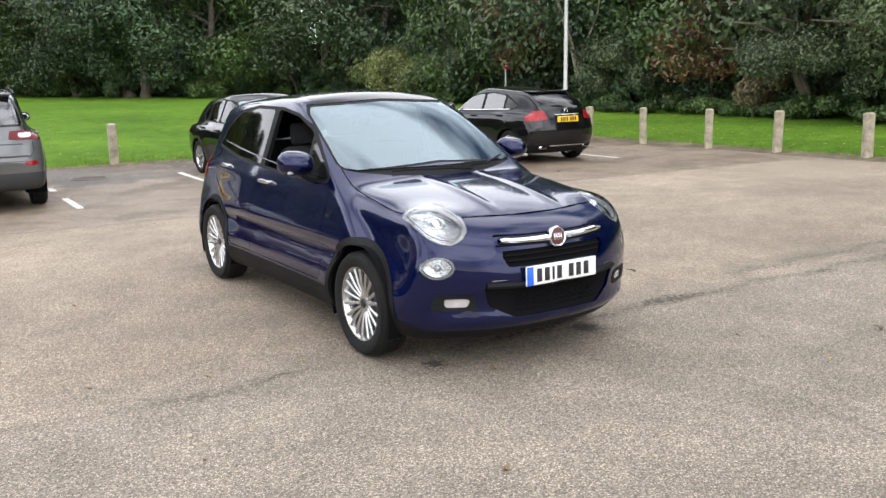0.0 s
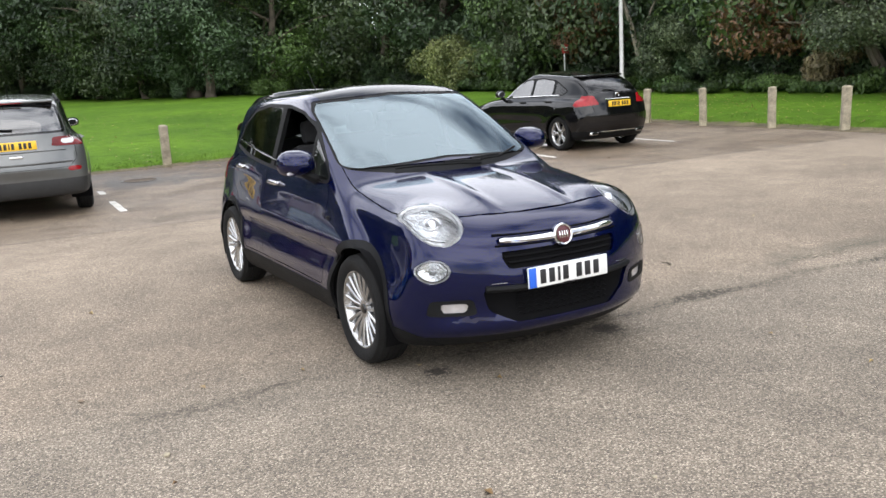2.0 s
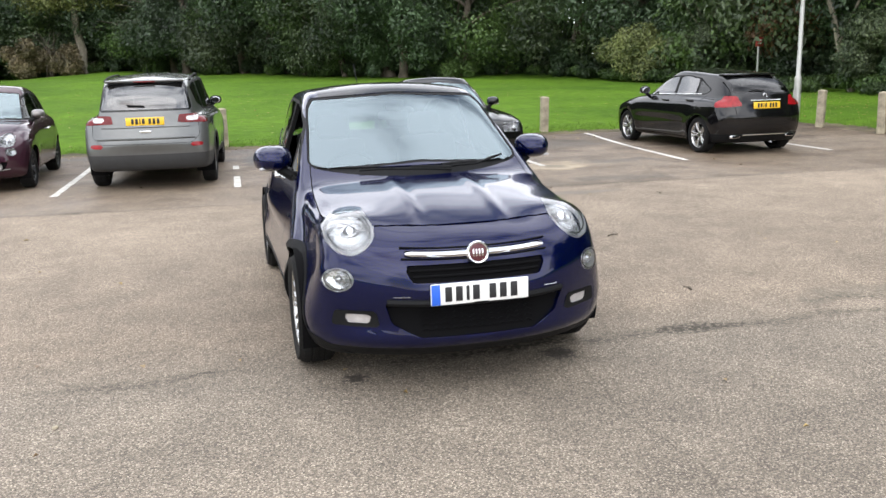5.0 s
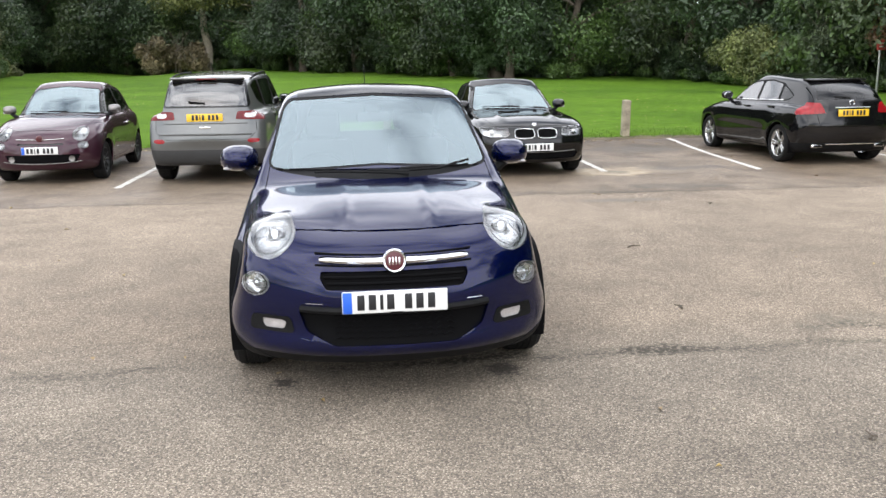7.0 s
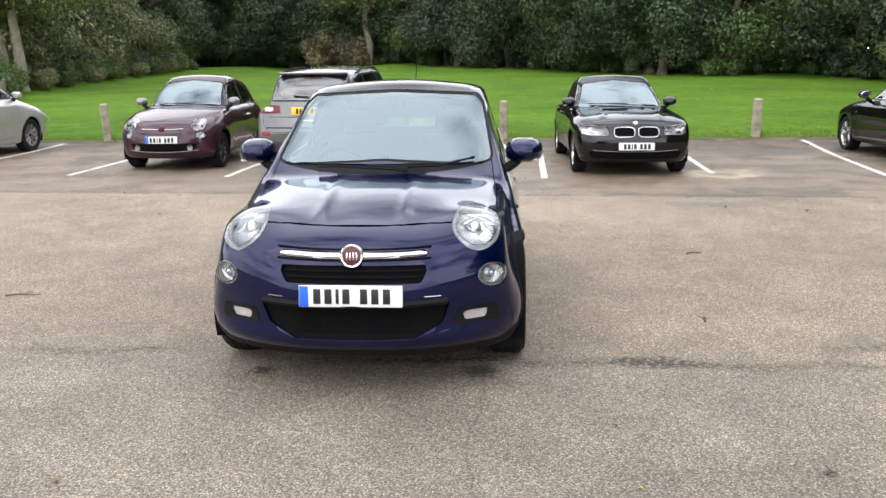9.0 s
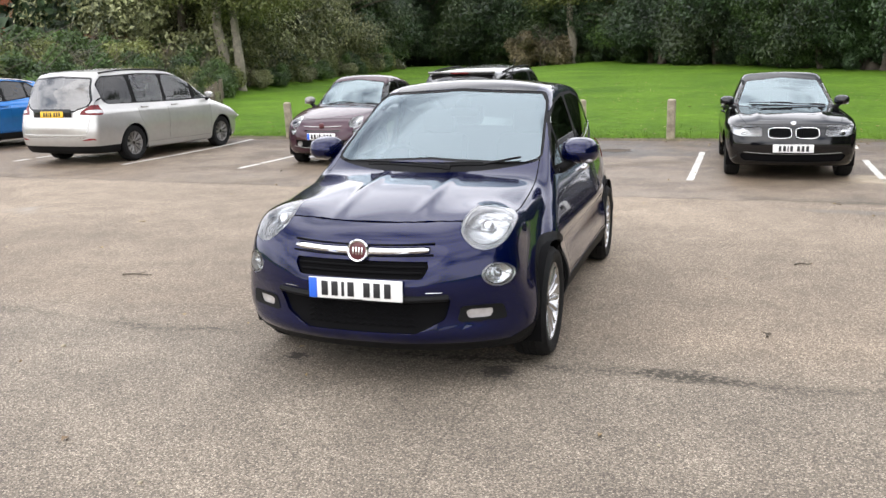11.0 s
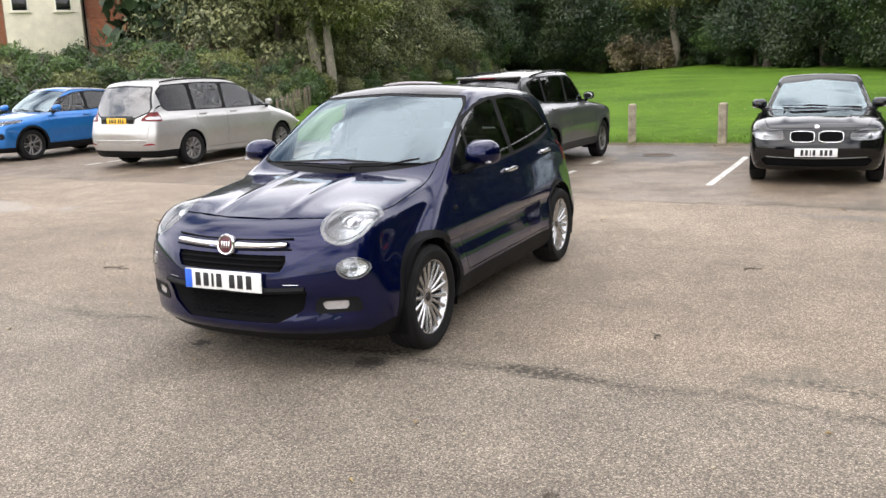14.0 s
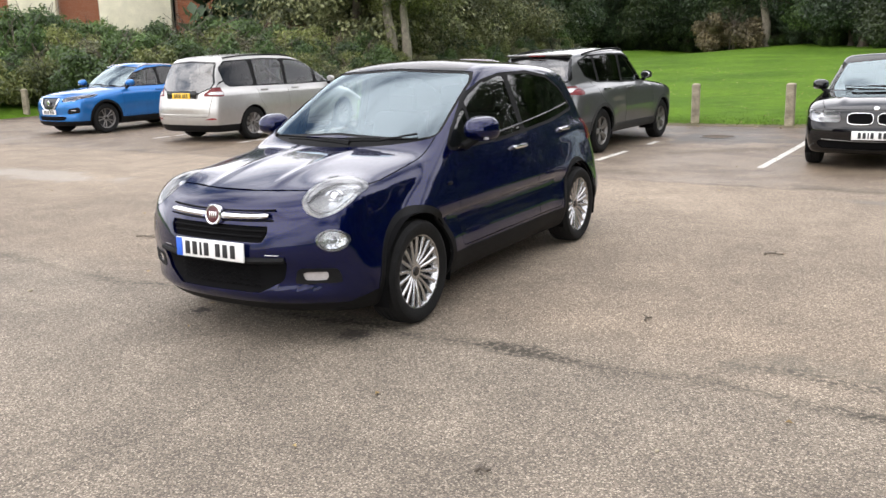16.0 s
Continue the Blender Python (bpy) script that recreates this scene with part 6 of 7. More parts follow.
def hero():
    c = assemble(HERO, pose(3.254, 5.233, 0, 0, 0, -87.6), "car", "midnight blue compact crossover car with one window wound down", 0.026, "blue")
    sh, t = c.sh, c.top
    c.wheels(dict(n=9, pair=0.165, w=0.024, mat="alloy", label="silver multi-spoke alloy rim"), 0.215, 0.230)
    c.cabin()
    # chrome bar with round badge
    pts = [Vector((sh.at_front(y, 0.748) + 0.012, y, 0.748 + 0.012 * (y / 0.37) ** 2)) for y in np.linspace(-0.37, 0.37, 25)]
    vs, fs = [], []
    for i, p in enumerate(pts):
        k = abs(i - 12) / 12
        h = 0.0165 + 0.004 * (1 - k) ** 2 if k < 0.97 else 0.010
        for dx, dz in ((-0.015, -h), (0.008, -h * 0.7), (0.014, 0.0), (0.008, h * 0.7), (-0.015, h)):
            vs.append(p + Vector((dx, 0, dz)))
    fs = [(i * 5 + k, i * 5 + k + 1, (i + 1) * 5 + k + 1, (i + 1) * 5 + k) for i in range(24) for k in range(4)]
    part("chrome_bar", (vs, fs), M["chrome"], t, "bright chrome bar across the nose")
    # dark beads laid on the skin as the shade in the bar's recess
    for z0 in (0.722, 0.776):
        P = [(sh.at_front(y, z0) - 0.001, y, z0 + 0.012 * (y / 0.39) ** 2) for y in np.linspace(-0.39, 0.39, 21)]
        part("bar_shadow_line", tube(P, 0.005, 6), M["seam"], t, "dark line for the shade in the gap round the chrome bar")
    bx = sh.at_front(0, 0.755)
    bm = pose(bx + 0.026, 0, 0.750, 0, -10, 0)
    badge = part("badge", lathe([(0.058, -0.02), (0.060, 0.006), (0.054, 0.014), (0.047, 0.012), (0.046, 0.004)], 36, "X", bm), M["chrome"], t, "round chrome-ringed badge")
    part("badge_face", lathe([(0.0005, 0.010), (0.030, 0.009), (0.047, 0.006)], 32, "X", bm), M["badge_red"], badge)
    for yy, w in ((-0.024, 0.007), (-0.008, 0.007), (0.008, 0.007), (0.024, 0.007)):
        part("badge_bar", rbox(0.004, w, 0.038, 0.001, bm @ pose(0.010, yy, 0)), M["chrome"], badge)
    # slats and mesh in the openings
    for z0, w in ((0.642, 0.335), (0.672, 0.350)):
        P = [(sh.at_front(y, z0) - 0.010, y, z0) for y in np.linspace(-w, w, 15)]
        part("grille_slat", tube(P, 0.007, 6), M["seam"], t)
    for k in range(5):
        z0 = 0.365 + 0.028 * k
        w = 0.30
        P = [(sh.at_front(y, z0) - 0.012, y, z0 + (0.007 if i % 2 else -0.007)) for i, y in enumerate(np.linspace(-w, w, 25))]
        part("grille_mesh", tube(P, 0.004, 5), M["seam"], t)
    P = [(sh.at_front(y, 0.508) + 0.004, y, 0.508 + 0.01 * (y / 0.45) ** 2) for y in np.linspace(-0.47, 0.47, 21)]
    part("bumper_strip", tube(P, 0.018, 8), M["plastic"], t)
    for sg in (1, -1):
        P = [(sh.at_front(sg * y, 0.52) + 0.002, sg * y, 0.545) for y in np.linspace(0.36, 0.44, 5)]
        part("tow_cover_edge", tube(P, 0.0025, 5), M["alloy"], t)
    px = max(sh.at_front(y, 0.555) for y in (0.0, 0.1, -0.1))
    plate(t, px + 0.012, -0.005, 0.558, "plate_white", 1, -2)
    for sg in (1, -1):
        y = sh.at_side(0.52, 1.03)
        mirror(t, 0.50, sg * (y + 0.125), 1.108, sg, "blue", 1.04)
        c.handle(-0.22, 0.925, sg)
        c.handle(-1.16, 0.975, sg, w=0.17)
        low = spline([(0.72, 0.992), (0.0, 0.988), (-1.0, 1.042), (-1.56, 1.092)])
        P = [(x, sg * (sh.at_side(x, float(low(x))) + 0.008), float(low(x))) for x in np.linspace(0.66, -1.54, 18)]
        part("belt_strip", tube(P, 0.0055, 6), M["gloss"], t, "thin black strip below the side windows")
        part("side_repeater", rbox(0.06, 0.012, 0.022, 0.005, pose(0.86, sg * (sh.at_side(0.86, 0.80) + 0.002), 0.80)), M["plastic"], t)
    c.wiper([(1.01, 0.17), (0.985, -0.08), (0.93, -0.40)], 0.010)
    c.wiper([(0.98, 0.12), (0.93, 0.36), (0.80, 0.57)], 0.010)
    part("aerial", tube([(-1.35, 0, sh.at_top(-1.35, 0) - 0.01), (-1.55, 0, sh.at_top(-1.35, 0) + 0.20)], 0.004, 5), M["plastic"], t)
    return c


hero()


# ---- the parked cars ----
def grey_car():
    s = base(2.636, 4.394, 0.88, 1.819, 1.64, 1.06, 0.98, 0.80, 0.20, -1.80, tyre=0.35, clear=0.28, group="cars parked in the bays", tumble=0.26, bow_r=0.17, pow_r=4.0, cab=0.80,
             ws=[(0.0, 1.14), (0.66, 1.12), (0.55, 1.50), (0.0, 1.54), (-0.6, 1.5), (-0.7, 1.12)],
             rw=[(-0.5, 1.17), (0.585, 1.17), (0.52, 1.45), (0.0, 1.47), (-0.5, 1.45)],
             dlo=[(0.72, 1.10), (0.30, 1.41), (-0.1, 1.50), (-0.6, 1.52), (-1.35, 1.50), (-1.66, 1.42), (-1.55, 1.22), (-1.25, 1.13), (0.0, 1.09)],
             panes=[(-0.32, -0.28, 0.9, 0.9), (-1.15, -1.20, -0.40, -0.36), (-2.2, -2.2, -1.22, -1.27)], pane_mats=["glass", "privacy", "privacy"],
             edging=0.055, mirror_mat="plastic", rear_mat="sky_glass", sill_z=0.42, skirt_r=0.52, skirt_f=0.40, clad="grey_plastic", creases=[(0.80, 0.0, 0.10, 0.012, -1.0, 0.9)],
             bonnet=[(0.6, 0.70), (1.2, 0.74), (1.7, 0.72), (2.2, 0.66)], bonnet_z=0.96, bonnet_x=0.7,
             doors=[[(0.78, 0.46), (0.80, 0.95), (0.74, 1.08), (-0.36, 1.10), (-0.36, 0.46)], [(-0.36, 0.46), (-0.36, 1.10), (-1.40, 1.14), (-1.30, 0.88), (-1.05, 0.75), (-0.90, 0.46)]],
             gate=[(-0.6, 0.72), (0.60, 0.72), (0.68, 0.80), (0.66, 1.10), (0.58, 1.55), (-0.5, 1.55)], gate_x=1.75,
             features=[("tail_clear", "lamp", poly_field([(0.56, 0.985), (0.70, 0.985), (0.72, 1.03), (0.57, 1.03)], 0.008)), ("tail_red", "lamp", poly_field([(0.45, 0.965), (0.95, 0.95), (0.95, 1.065), (0.47, 1.055)], 0.012)),
                       ("reflector_red", "lamp", poly_field([(0.60, 0.625), (0.76, 0.625), (0.76, 0.665), (0.60, 0.665)], 0.01)),
                       ("headlamp", "front", poly_field([(0.45, 0.85), (0.84, 0.85), (0.84, 0.93), (0.48, 0.93)], 0.02)), ("grille", "front", poly_field([(-0.1, 0.84), (0.42, 0.84), (0.42, 0.92), (-0.1, 0.92)], 0.01)),
                       ("intake", "front", poly_field([(-0.1, 0.5), (0.5, 0.5), (0.55, 0.65), (-0.1, 0.65)], 0.02))])
    c = assemble(s, pose(0.86, 14.05, 0.0, 0, 0, 89), "car", "grey compact sport utility car parked nose to the lawn", 0.045, "grey")
    c.wheels(dict(n=5, pair=0.16, w=0.05, mat="alloy_worn", label="grey five-twin-spoke alloy rim"), rim=0.225)
    c.cabin()
    fit_out(c, "grey", (0.62, 1.16, 0.84), ((-0.20, 0.98), (-1.12, 1.0)), None, None, 0.985, True, -1.3)
    part("tailgate_handle", rbox(0.02, 0.16, 0.03, 0.008, pose(c.sh.at_rear(0, 0.84) - 0.006, 0, 0.84)), M["chrome"], c.top)
    part("rear_wiper", tube([(c.sh.at_rear(0.0, 1.20) - 0.02, 0.0, 1.19), (c.sh.at_rear(0.2, 1.21) - 0.02, 0.24, 1.21)], 0.012, 6), M["plastic"], c.top)
    spoiler(c, 1.535, 1.08, "grey", 0.15)
    bar_across(c, 0.745, 0.66, 0.016, "grey", "tailgate_crease", True, 0.008)
    bar_across(c, 0.90, 0.60, 0.008, "grey", "tailgate_ledge", True, 0.004)
    part("brake_light", rbox(0.02, 0.30, 0.022, 0.008, pose(c.sh.at_rear(0, 1.505) - 0.03, 0, 1.53)), M["red_dark"], c.top, "high-level brake light in the spoiler")
    for sg in (1, -1):
        P = [(x, sg * 0.60, c.sh.at_top(x, 0.60) + 0.025) for x in np.linspace(0.1, -1.5, 9)]
        part("roof_rail", tube(P, 0.016, 7), M["plastic"], c.top)
    return c


def maroon_car():
    s = base(2.30, 3.571, 0.70, 1.627, 1.488, 0.96, 0.80, 0.70, 0.08, -1.22, tyre=0.30, group="cars parked in the bays", tumble=0.36, bow_f=0.32, bow_r=0.28, core=(1.2, 0.36, 0.06), shell=(2.3, 1.1, 1.2), cab=0.70, band=True, mirror_mat="alloy_worn",
             ws=[(0.0, 1.05), (0.55, 1.03), (0.47, 1.34), (0.0, 1.39), (-0.5, 1.36), (-0.6, 1.03)],
             rw=[(-0.5, 1.05), (0.45, 1.05), (0.40, 1.30), (-0.5, 1.32)],
             dlo=[(0.56, 1.01), (0.20, 1.28), (-0.1, 1.36), (-0.5, 1.37), (-0.95, 1.30), (-1.22, 1.06), (-0.6, 1.0)],
             panes=[(-0.42, -0.40, 0.7, 0.7), (-1.6, -1.6, -0.50, -0.48)], pane_mats=["glass", "glass"], edging=0.0, sill_z=0.26, sill_mat="maroon",
             bonnet=[(0.5, 0.62), (1.0, 0.62), (1.4, 0.58), (1.8, 0.45)], bonnet_z=0.80, bonnet_x=0.62,
             doors=[[(0.66, 0.34), (0.66, 0.90), (0.58, 1.0), (-0.48, 1.02), (-0.52, 0.5), (-0.45, 0.34)]],
             features=[("headlamp", "front", E_((0.545, 0.745), 0.105, 0.095, -15)), ("drl", "front", E_((0.59, 0.585), 0.075, 0.055, -10)),
                       ("intake", "front", poly_field([(-0.1, 0.335), (0.46, 0.335), (0.52, 0.43), (-0.1, 0.43)], 0.02)),
                       ("grille", "front", poly_field([(-0.1, 0.60), (0.33, 0.60), (0.34, 0.625), (-0.1, 0.625)], 0.008)), ("tail_red", "lamp", poly_field([(0.55, 0.75), (0.68, 0.75), (0.66, 0.95), (0.56, 0.93)], 0.02))])
    c = assemble(s, pose(-1.80, 14.15, 0.0, 0, 0, -87), "car", "dark maroon small retro hatchback parked nose out", 0.042, "maroon")
    c.wheels(dict(n=10, w=0.028, mat="alloy_dark", label="dark ten-spoke alloy rim"), 0.195, 0.20)
    c.cabin()
    fit_out(c, "maroon", (0.50, 1.06, 0.85), ((-0.34, 0.80),), "chrome", 0.515, None, True, None)
    bar_across(c, 0.675, 0.34, 0.007, "alloy", "chrome_bar", False, 0.008, 0.01)
    bar_across(c, 0.315, 0.56, 0.006, "alloy_worn", "bumper_trim", False, 0.004, 0.03)
    bx = c.sh.at_front(0, 0.68)
    part("badge", lathe([(0.0005, 0.02), (0.03, 0.019), (0.048, 0.014), (0.052, 0.0)], 28, "X", pose(bx + 0.008, 0, 0.69)), M["badge_red"], c.top)
    for sg in (1, -1):
        part("fog_light", lathe([(0.0005, 0.008), (0.03, 0.007), (0.042, 0.012), (0.046, 0.0)], 20, "X", pose(c.sh.at_front(0.43, 0.385) - 0.004, sg * 0.43, 0.385)), M["alloy_worn"], c.top)
    return c


def black_saloon():
    s = base(2.66, 4.239, 0.77, 1.748, 1.425, 0.92, 0.80, 0.58, -0.10, -1.48, tyre=0.312, roof_crown=0.035, crown=[(-2.2, 0.03), (0.5, 0.04), (1.4, 0.07), (2.1, 0.09)], group="cars parked in the bays", tumble=0.40, bow_f=0.26, pow_f=3.2, cab=0.76,
             ridges=[(0.42, 0.05, 0.012, 0.6, 1.7)],
             ws=[(0.0, 1.00), (0.62, 0.98), (0.50, 1.28), (0.0, 1.33), (-0.5, 1.3), (-0.6, 0.98)],
             rw=[(-0.5, 1.0), (0.5, 1.0), (0.43, 1.24), (-0.5, 1.26)],
             dlo=[(0.46, 0.97), (0.10, 1.20), (-0.2, 1.30), (-0.6, 1.33), (-1.1, 1.28), (-1.45, 1.10), (-1.35, 1.0), (-0.5, 0.975)],
             panes=[(-0.45, -0.42, 0.7, 0.7), (-1.08, -1.02, -0.53, -0.50), (-1.9, -1.9, -1.13, -1.07)], edging=0.0, sill_z=0.24, sill_mat="black", grille_mat="seam", creases=[(0.42, 0.0, 0.08, 0.014, -1.0, 0.9), (0.80, -0.01, 0.035, -0.008, -1.7, 1.3)], folds=[(0.36, 0.06, 0.015, 0.66), (0.52, 0.05, -0.010, 0.7)],
             bonnet=[(0.4, 0.64), (1.0, 0.68), (1.6, 0.66), (2.1, 0.55)], bonnet_z=0.765, bonnet_x=0.5,
             doors=[[(0.60, 0.30), (0.60, 0.86), (0.50, 0.95), (-0.49, 0.97), (-0.49, 0.30)], [(-0.49, 0.30), (-0.49, 0.97), (-1.30, 1.0), (-1.25, 0.80), (-1.02, 0.66), (-0.92, 0.30)]],
             features=[("headlamp", "front", poly_field([(0.41, 0.635), (0.68, 0.635), (0.80, 0.67), (0.79, 0.735), (0.44, 0.725)], 0.022)),
                       ("grille", "front", poly_field([(0.045, 0.605), (0.285, 0.615), (0.30, 0.70), (0.05, 0.71)], 0.02)),
                       ("intake", "front", poly_field([(-0.1, 0.285), (0.62, 0.30), (0.66, 0.36), (-0.1, 0.36)], 0.02)), ("tail_red", "lamp", poly_field([(0.5, 0.75), (0.80, 0.76), (0.80, 0.9), (0.5, 0.9)], 0.02))])
    c = assemble(s, pose(5.56, 13.95, 0.0, 0, 0, -86), "car", "black compact hatchback with twin oval grilles parked nose out", 0.042, "black")
    c.wheels(dict(n=7, w=0.05, mat="alloy", label="silver seven-spoke alloy rim"), 0.205, 0.215)
    c.cabin()
    fit_out(c, "black", (0.42, 1.02, 0.92), ((-0.33, 0.83), (-1.10, 0.86)), None, 0.455, None)
    for sg in (1, -1):
        ring = []
        for k in range(29):
            q = 2 * math.pi * k / 28
            y, z = sg * (0.175 + math.copysign(abs(math.cos(q)) ** 0.55, math.cos(q)) * 0.148), 0.660 + math.copysign(abs(math.sin(q)) ** 0.55, math.sin(q)) * 0.070
            ring.append((c.sh.at_front(y, z) + 0.006, y, z))
        part("grille_ring", tube(ring, 0.0055, 6), M["chrome"], c.top, "chrome ring round an oval grille")
        for y in np.linspace(0.06, 0.29, 8):
            part("grille_slat", tube([(c.sh.at_front(sg * y, z) - 0.006, sg * y, z) for z in (0.60, 0.655, 0.715)], 0.005, 5), M["seam"], c.top)
    part("badge", lathe([(0.0005, 0.012), (0.03, 0.010), (0.036, 0.0)], 24, "X", pose(c.sh.at_front(0, 0.775), 0, 0.785, 0, -45, 0)), M["chrome"], c.top)
    bar_across(c, 0.375, 0.62, 0.005, "alloy_worn", "bumper_trim", False, 0.004, 0.02)
    return c


def black_hatch():
    s = base(2.70, 4.292, 0.82, 1.78, 1.455, 0.96, 0.80, 0.82, 0.05, -1.56, tyre=0.32, group="cars parked in the bays", tumble=0.42, bow_r=0.26, cab=0.77,
             ws=[(0.0, 1.04), (0.62, 1.02), (0.50, 1.30), (0.0, 1.34), (-0.5, 1.3), (-0.6, 1.02)],
             rw=[(-0.5, 1.075), (0.53, 1.075), (0.44, 1.28), (0.0, 1.31), (-0.5, 1.30)],
             dlo=[(0.66, 1.0), (0.25, 1.22), (-0.1, 1.31), (-0.6, 1.33), (-1.0, 1.28), (-1.38, 1.10), (-1.28, 1.05), (-0.5, 1.02)],
             panes=[(-0.30, -0.28, 0.9, 0.9), (-1.0, -0.95, -0.38, -0.36), (-1.9, -1.9, -1.06, -1.01)], edging=0.0, pane_mats=["sky_glass", "sky_glass", "privacy"], sill_z=0.25, sill_mat="black", skirt_r=0.36, tail_mat="red_lens", creases=[(0.62, -0.05, 0.09, 0.016, -1.0, 0.9), (0.86, -0.02, 0.04, -0.008, -1.7, 1.2)],
             bonnet=[(0.6, 0.66), (1.2, 0.70), (1.7, 0.66), (2.2, 0.55)], bonnet_z=0.79, bonnet_x=0.7,
             doors=[[(0.70, 0.30), (0.72, 0.88), (0.64, 0.99), (-0.34, 1.01), (-0.34, 0.30)], [(-0.34, 0.30), (-0.34, 1.01), (-1.30, 1.04), (-1.25, 0.82), (-1.02, 0.68), (-0.92, 0.30)]],
             gate=[(-0.6, 0.68), (0.50, 0.68), (0.54, 0.98), (0.50, 1.34), (-0.5, 1.34)], gate_x=1.6,
             features=[("tail_red", "lamp", poly_field([(0.47, 0.86), (0.95, 0.83), (0.95, 1.0), (0.52, 0.985)], 0.02)),
                       ("headlamp", "front", poly_field([(0.42, 0.68), (0.80, 0.70), (0.80, 0.78), (0.5, 0.76)], 0.02)), ("grille", "front", poly_field([(-0.1, 0.56), (0.36, 0.56), (0.38, 0.70), (-0.1, 0.70)], 0.02))])
    c = assemble(s, pose(10.88, 14.52, 0.0, 0, 0, 92.5), "car", "glossy black hatchback with large red rear lights by the grass corner", 0.042, "black")
    c.wheels(dict(n=5, pair=0.15, w=0.034, mat="alloy", label="silver twin-spoke alloy rim"), 0.215, 0.228)
    c.cabin()
    fit_out(c, "black", (0.55, 1.06, 0.9), ((-0.18, 0.90), (-1.02, 0.92)), None, None, 0.845, True, None, (0.62, 0.985, -1.2, 1.03, "chrome"))
    bar_across(c, 0.925, 0.30, 0.012, "chrome", "tailgate_strip", True, 0.008)
    part("badge", lathe([(0.034, -0.012), (0.040, -0.018), (0.046, -0.012)], 24, "X", pose(c.sh.at_rear(0, 1.0) + 0.004, 0, 1.0)), M["chrome"], c.top)
    spoiler(c, 1.365, 1.0, "black", 0.24, -4)
    part("rear_wiper", tube([(c.sh.at_rear(0.0, 1.09) - 0.02, 0.0, 1.085), (c.sh.at_rear(0.2, 1.11) - 0.02, 0.26, 1.11)], 0.010, 6), M["plastic"], c.top)
    bar_across(c, 0.345, 0.42, 0.010, "chrome", "bumper_trim", True, 0.008)
    for sg in (1, -1):
        part("exhaust_tip", rbox(0.10, 0.19, 0.065, 0.028, pose(c.sh.at_rear(0.52, 0.31) + 0.02, sg * 0.54, 0.315)), M["chrome"], c.top)
        part("exhaust_bore", rbox(0.02, 0.14, 0.035, 0.012, pose(c.sh.at_rear(0.52, 0.31) - 0.026, sg * 0.54, 0.315)), M["seam"], c.top)
    return c


def silver_car():
    s = base(2.85, 4.848, 0.94, 1.916, 1.72, 1.05, 0.86, 1.42, 0.28, -2.12, tyre=0.335, group="cars parked in the bays", tumble=0.26, bow_r=0.20, pow_r=3.6, cab=0.855, taper=0.02,
             roof=[(-2.5, 1.62), (-1.9, 1.69), (-0.6, 1.73), (0.0, 1.70), (0.9, 1.48)],
             deck=[(-2.6, 1.01), (-1.4, 1.06), (0.0, 1.06), (1.3, 1.07), (1.6, 1.02), (1.95, 0.94), (2.2, 0.85), (2.45, 0.74)], dash=0.95,
             ws=[(0.0, 1.13), (0.70, 1.10), (0.58, 1.55), (0.0, 1.60), (-0.5, 1.56), (-0.6, 1.10)],
             rw=[(-0.5, 1.00), (0.42, 1.00), (0.66, 1.10), (0.69, 1.16), (0.60, 1.52), (0.0, 1.55), (-0.5, 1.53)],
             dlo=[(1.36, 1.10), (0.88, 1.36), (0.42, 1.51), (-0.1, 1.58), (-0.9, 1.60), (-1.9, 1.56), (-2.06, 1.44), (-2.0, 1.16), (-1.9, 1.11), (0.0, 1.09)],
             panes=[(0.66, 0.64, 1.8, 1.8), (-0.28, -0.26, 0.58, 0.56), (-1.16, -1.18, -0.36, -0.34), (-2.6, -2.6, -1.26, -1.28)], pane_mats=["glass", "glass", "glass", "privacy"],
             edging=0.0, rear_mat="sky_glass", sill_z=0.25, sill_mat="silver", skirt_r=0.35, creases=[(0.55, 0.0, 0.10, 0.014, -1.1, 1.0), (0.97, 0.0, 0.03, -0.010, -2.2, 1.6)],
             bonnet=[(1.1, 0.76), (1.5, 0.78), (2.0, 0.72), (2.4, 0.60)], bonnet_z=0.85, bonnet_x=1.25,
             doors=[[(0.98, 0.36), (1.0, 0.95), (0.95, 1.08), (-0.32, 1.09), (-0.32, 0.36)], [(-0.32, 0.36), (-0.32, 1.09), (-1.22, 1.10), (-1.18, 0.80), (-1.02, 0.60), (-0.98, 0.36)]],
             gate=[(-0.6, 0.56), (0.66, 0.56), (0.72, 0.95), (0.70, 1.62), (-0.5, 1.62)], gate_x=1.95,
             features=[("tail_clear", "lamp", poly_field([(0.66, 0.955), (0.90, 0.945), (0.90, 0.985), (0.70, 0.99)], 0.008)), ("tail_red", "lamp", poly_field([(0.58, 0.935), (1.1, 0.915), (1.1, 1.075), (0.72, 1.065)], 0.018)),
                       ("reflector_red", "lamp", poly_field([(0.62, 0.465), (0.84, 0.465), (0.84, 0.485), (0.62, 0.485)], 0.008)),
                       ("headlamp", "front", poly_field([(0.48, 0.74), (0.88, 0.77), (0.88, 0.86), (0.54, 0.82)], 0.02)), ("grille", "front", poly_field([(-0.1, 0.62), (0.4, 0.62), (0.44, 0.80), (-0.1, 0.80)], 0.02))])
    c = assemble(s, pose(-6.8, 14.1, 0.0, 0, 0, 90), "car", "silver seven-seat people carrier parked nose to the lawn", 0.048, "silver")
    c.wheels(dict(n=10, w=0.026, pair=0.10, mat="alloy_worn", label="grey multi-spoke alloy rim"), 0.22, 0.22)
    c.cabin()
    seat(c.top, -1.75, 0, M["cloth"], True, 1.1)
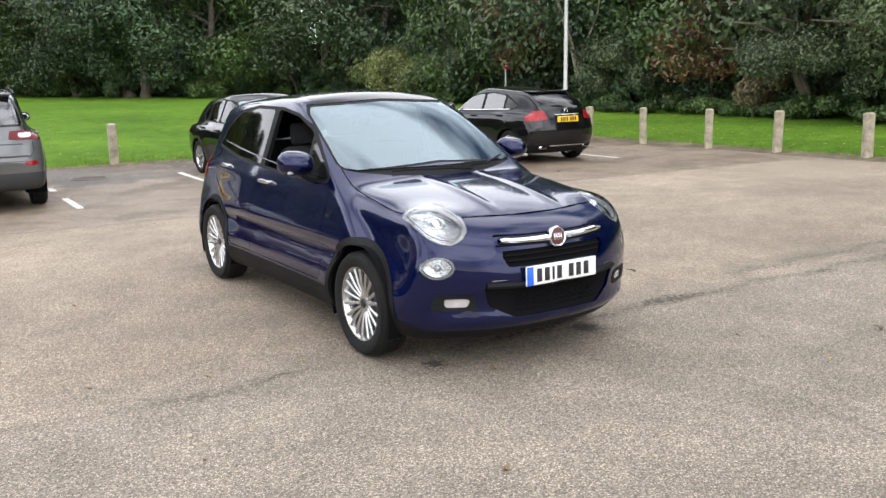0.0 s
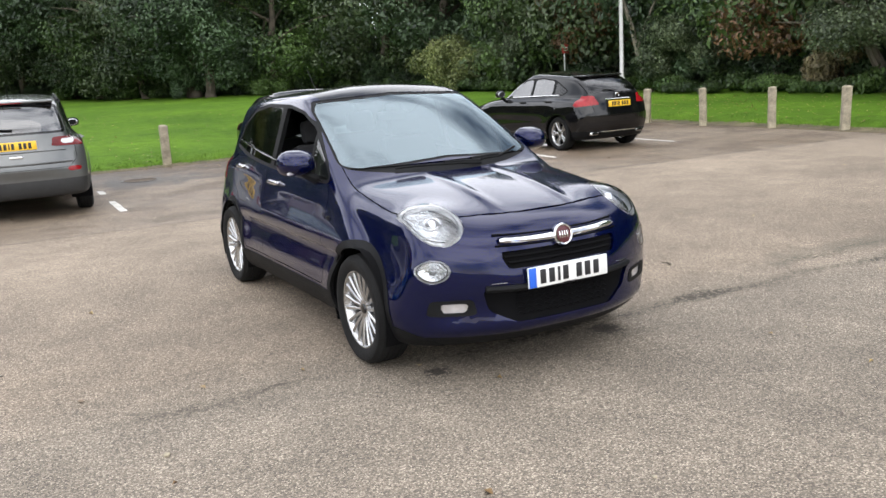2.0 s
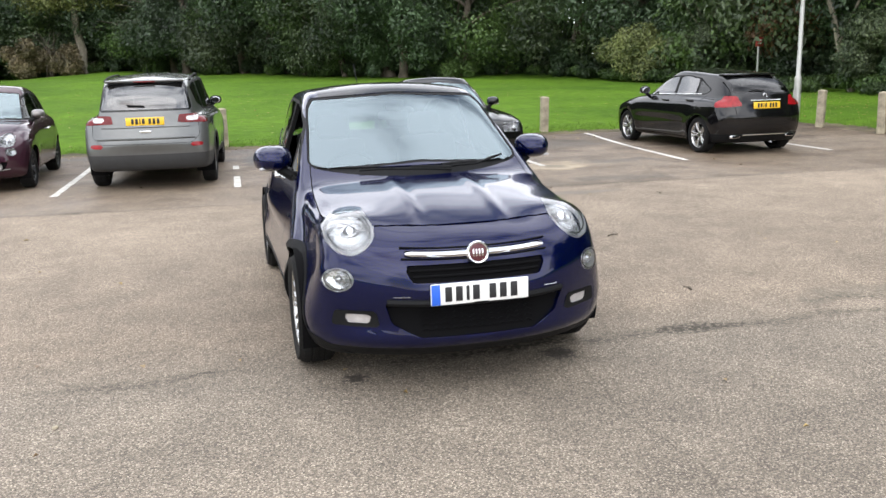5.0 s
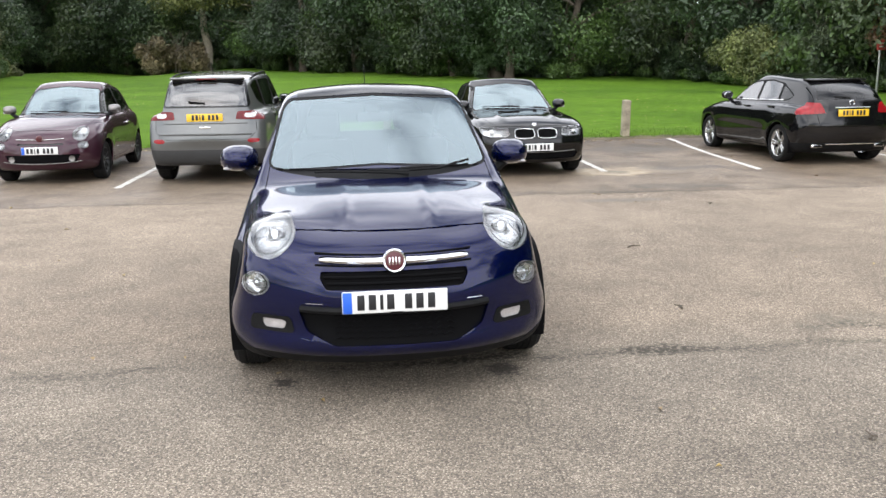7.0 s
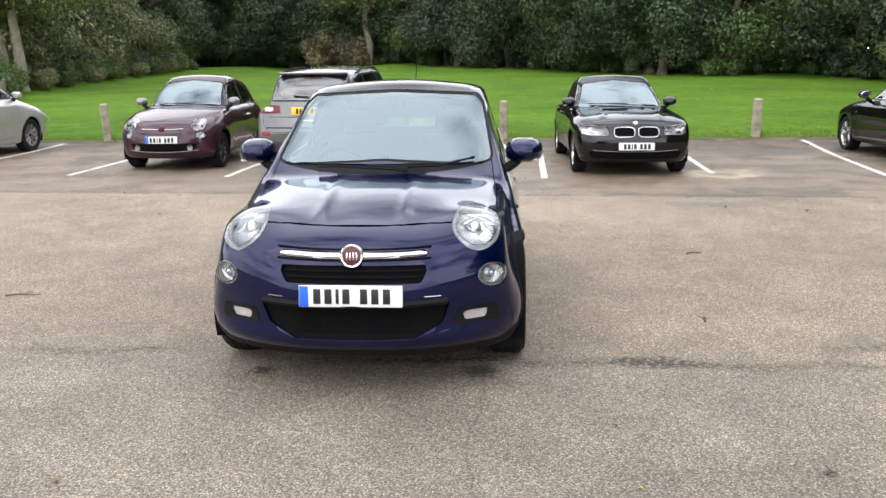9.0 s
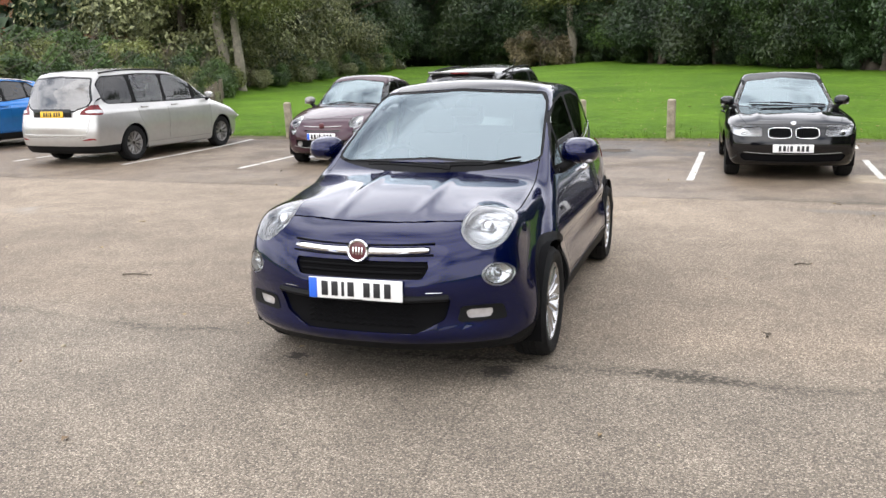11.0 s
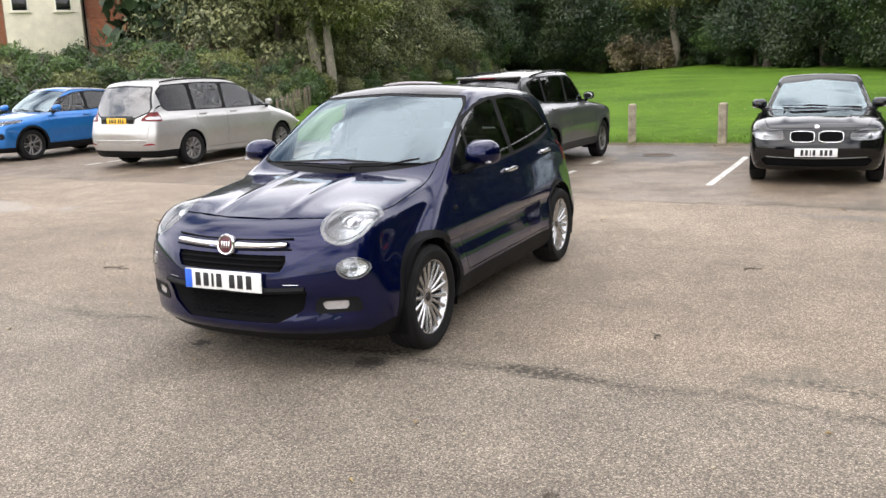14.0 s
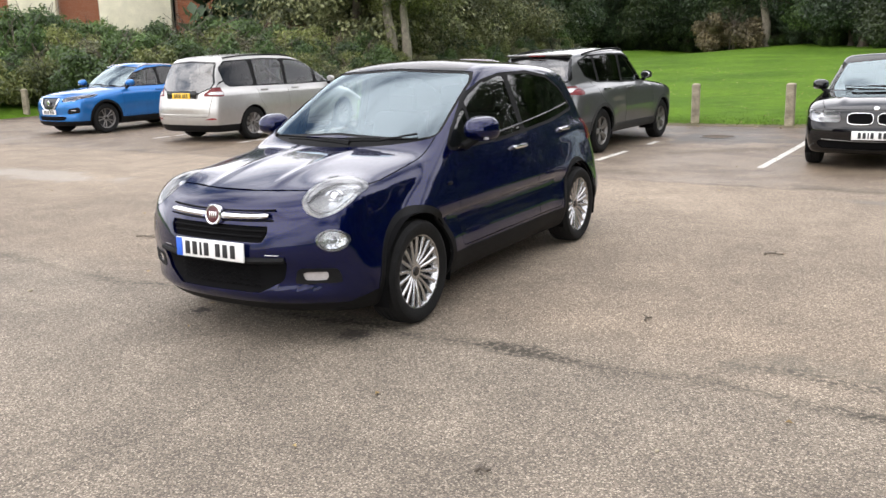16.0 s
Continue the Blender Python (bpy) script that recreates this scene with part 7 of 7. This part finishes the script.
    fit_out(c, "silver", (0.98, 1.14, 0.80), ((-0.14, 1.0), (-1.06, 1.0)), None, None, 0.925, True, None)
    part("plate_recess", rbox(0.014, 0.86, 0.15, 0.02, pose(c.sh.at_rear(0, 0.935) - 0.001, 0, 0.945)), M["gloss"], c.top)
    bar_across(c, 0.55, 0.70, 0.014, "silver", "bumper_step", True, 0.006)
    for sg in (1, -1):
        P = [(x, sg * 0.64, c.sh.at_top(x, 0.64) + 0.025) for x in np.linspace(0.0, -1.9, 11)]
        part("roof_rail", tube(P, 0.016, 7), M["plastic"], c.top)
    return c


def azure_car():
    s = base(2.646, 4.394, 0.90, 1.806, 1.59, 1.03, 0.92, 0.88, 0.15, -1.65, tyre=0.348, group="cars parked in the bays", tumble=0.32, bow_f=0.32, cab=0.785,
             ws=[(0.0, 1.11), (0.66, 1.09), (0.54, 1.45), (0.0, 1.49), (-0.5, 1.46), (-0.6, 1.09)],
             rw=[(-0.5, 1.12), (0.55, 1.12), (0.46, 1.40), (-0.5, 1.42)],
             dlo=[(0.76, 1.07), (0.32, 1.33), (-0.1, 1.45), (-0.6, 1.48), (-1.2, 1.43), (-1.62, 1.22), (-1.4, 1.16), (-0.4, 1.08)],
             panes=[(-0.34, -0.32, 0.95, 0.95), (-1.08, -1.04, -0.42, -0.40), (-2.0, -2.0, -1.14, -1.10)], pane_mats=["glass", "privacy", "privacy"],
             edging=0.05, sill_z=0.36, skirt_f=0.32, skirt_r=0.5, creases=[(0.58, -0.05, 0.09, 0.016, -1.0, 0.9), (0.92, -0.02, 0.035, -0.010, -1.7, 1.3)], folds=[(0.48, 0.07, 0.018, 0.7)],
             bonnet=[(0.6, 0.70), (1.2, 0.74), (1.7, 0.70), (2.2, 0.58)], bonnet_z=0.91, bonnet_x=0.76,
             doors=[[(0.80, 0.42), (0.80, 0.95), (0.72, 1.05), (-0.38, 1.08), (-0.38, 0.42)], [(-0.38, 0.42), (-0.38, 1.08), (-1.38, 1.15), (-1.30, 0.90), (-1.05, 0.75), (-0.88, 0.42)]],
             features=[("headlamp", "front", poly_field([(0.43, 0.775), (0.70, 0.80), (0.84, 0.86), (0.82, 0.90), (0.46, 0.835)], 0.018)),
                       ("grille", "front", poly_field([(-0.1, 0.56), (0.17, 0.56), (0.30, 0.72), (0.33, 0.84), (-0.1, 0.84)], 0.02)),
                       ("dark_trim", "front", poly_field([(0.56, 0.50), (0.80, 0.53), (0.78, 0.62), (0.60, 0.58)], 0.02)), ("intake", "front", poly_field([(-0.1, 0.35), (0.45, 0.35), (0.52, 0.42), (-0.1, 0.42)], 0.015)),
                       ("tail_red", "lamp", poly_field([(0.5, 0.92), (0.95, 0.92), (0.95, 1.03), (0.5, 1.03)], 0.02))])
    c = assemble(s, pose(-11.6, 14.05, 0.0, 0, 0, -90), "car", "bright azure blue crossover car parked nose out by the bank", 0.046, "azure")
    c.wheels(dict(n=5, pair=0.2, w=0.026, mat="alloy_worn", two_tone=True, label="dark rim with bright twin spokes"), 0.215, 0.238)
    c.cabin()
    fit_out(c, "azure", (0.60, 1.14, 0.95), ((-0.24, 0.95), (-1.12, 0.98)), None, 0.53, None, True, None)
    for sg in (1, -1):
        P = [(c.sh.at_front(sg * y, z) + 0.008, sg * y, z) for y, z in ((0.31, 0.84), (0.285, 0.72), (0.17, 0.60), (0.10, 0.575), (0.0, 0.57))]
        part("grille_surround", tube(P, 0.018, 7), M["chrome"], c.top, "chrome V-shaped grille surround")
        part("fog_light", rbox(0.02, 0.13, 0.022, 0.008, pose(c.sh.at_front(0.69, 0.565) + 0.004, sg * 0.69, 0.565, 0, 0, sg * 24)), M["clear_lens"], c.top)
        P = [(x, sg * 0.60, c.sh.at_top(x, 0.60) + 0.025) for x in np.linspace(0.1, -1.4, 9)]
        part("roof_rail", tube(P, 0.014, 7), M["alloy"], c.top)
    part("badge", lathe([(0.0005, 0.014), (0.04, 0.012), (0.052, 0.0)], 24, "X", pose(c.sh.at_front(0, 0.72) + 0.01, 0, 0.735)), M["chrome"], c.top)
    return c


grey_car()
maroon_car()
black_saloon()
black_hatch()
silver_car()
azure_car()
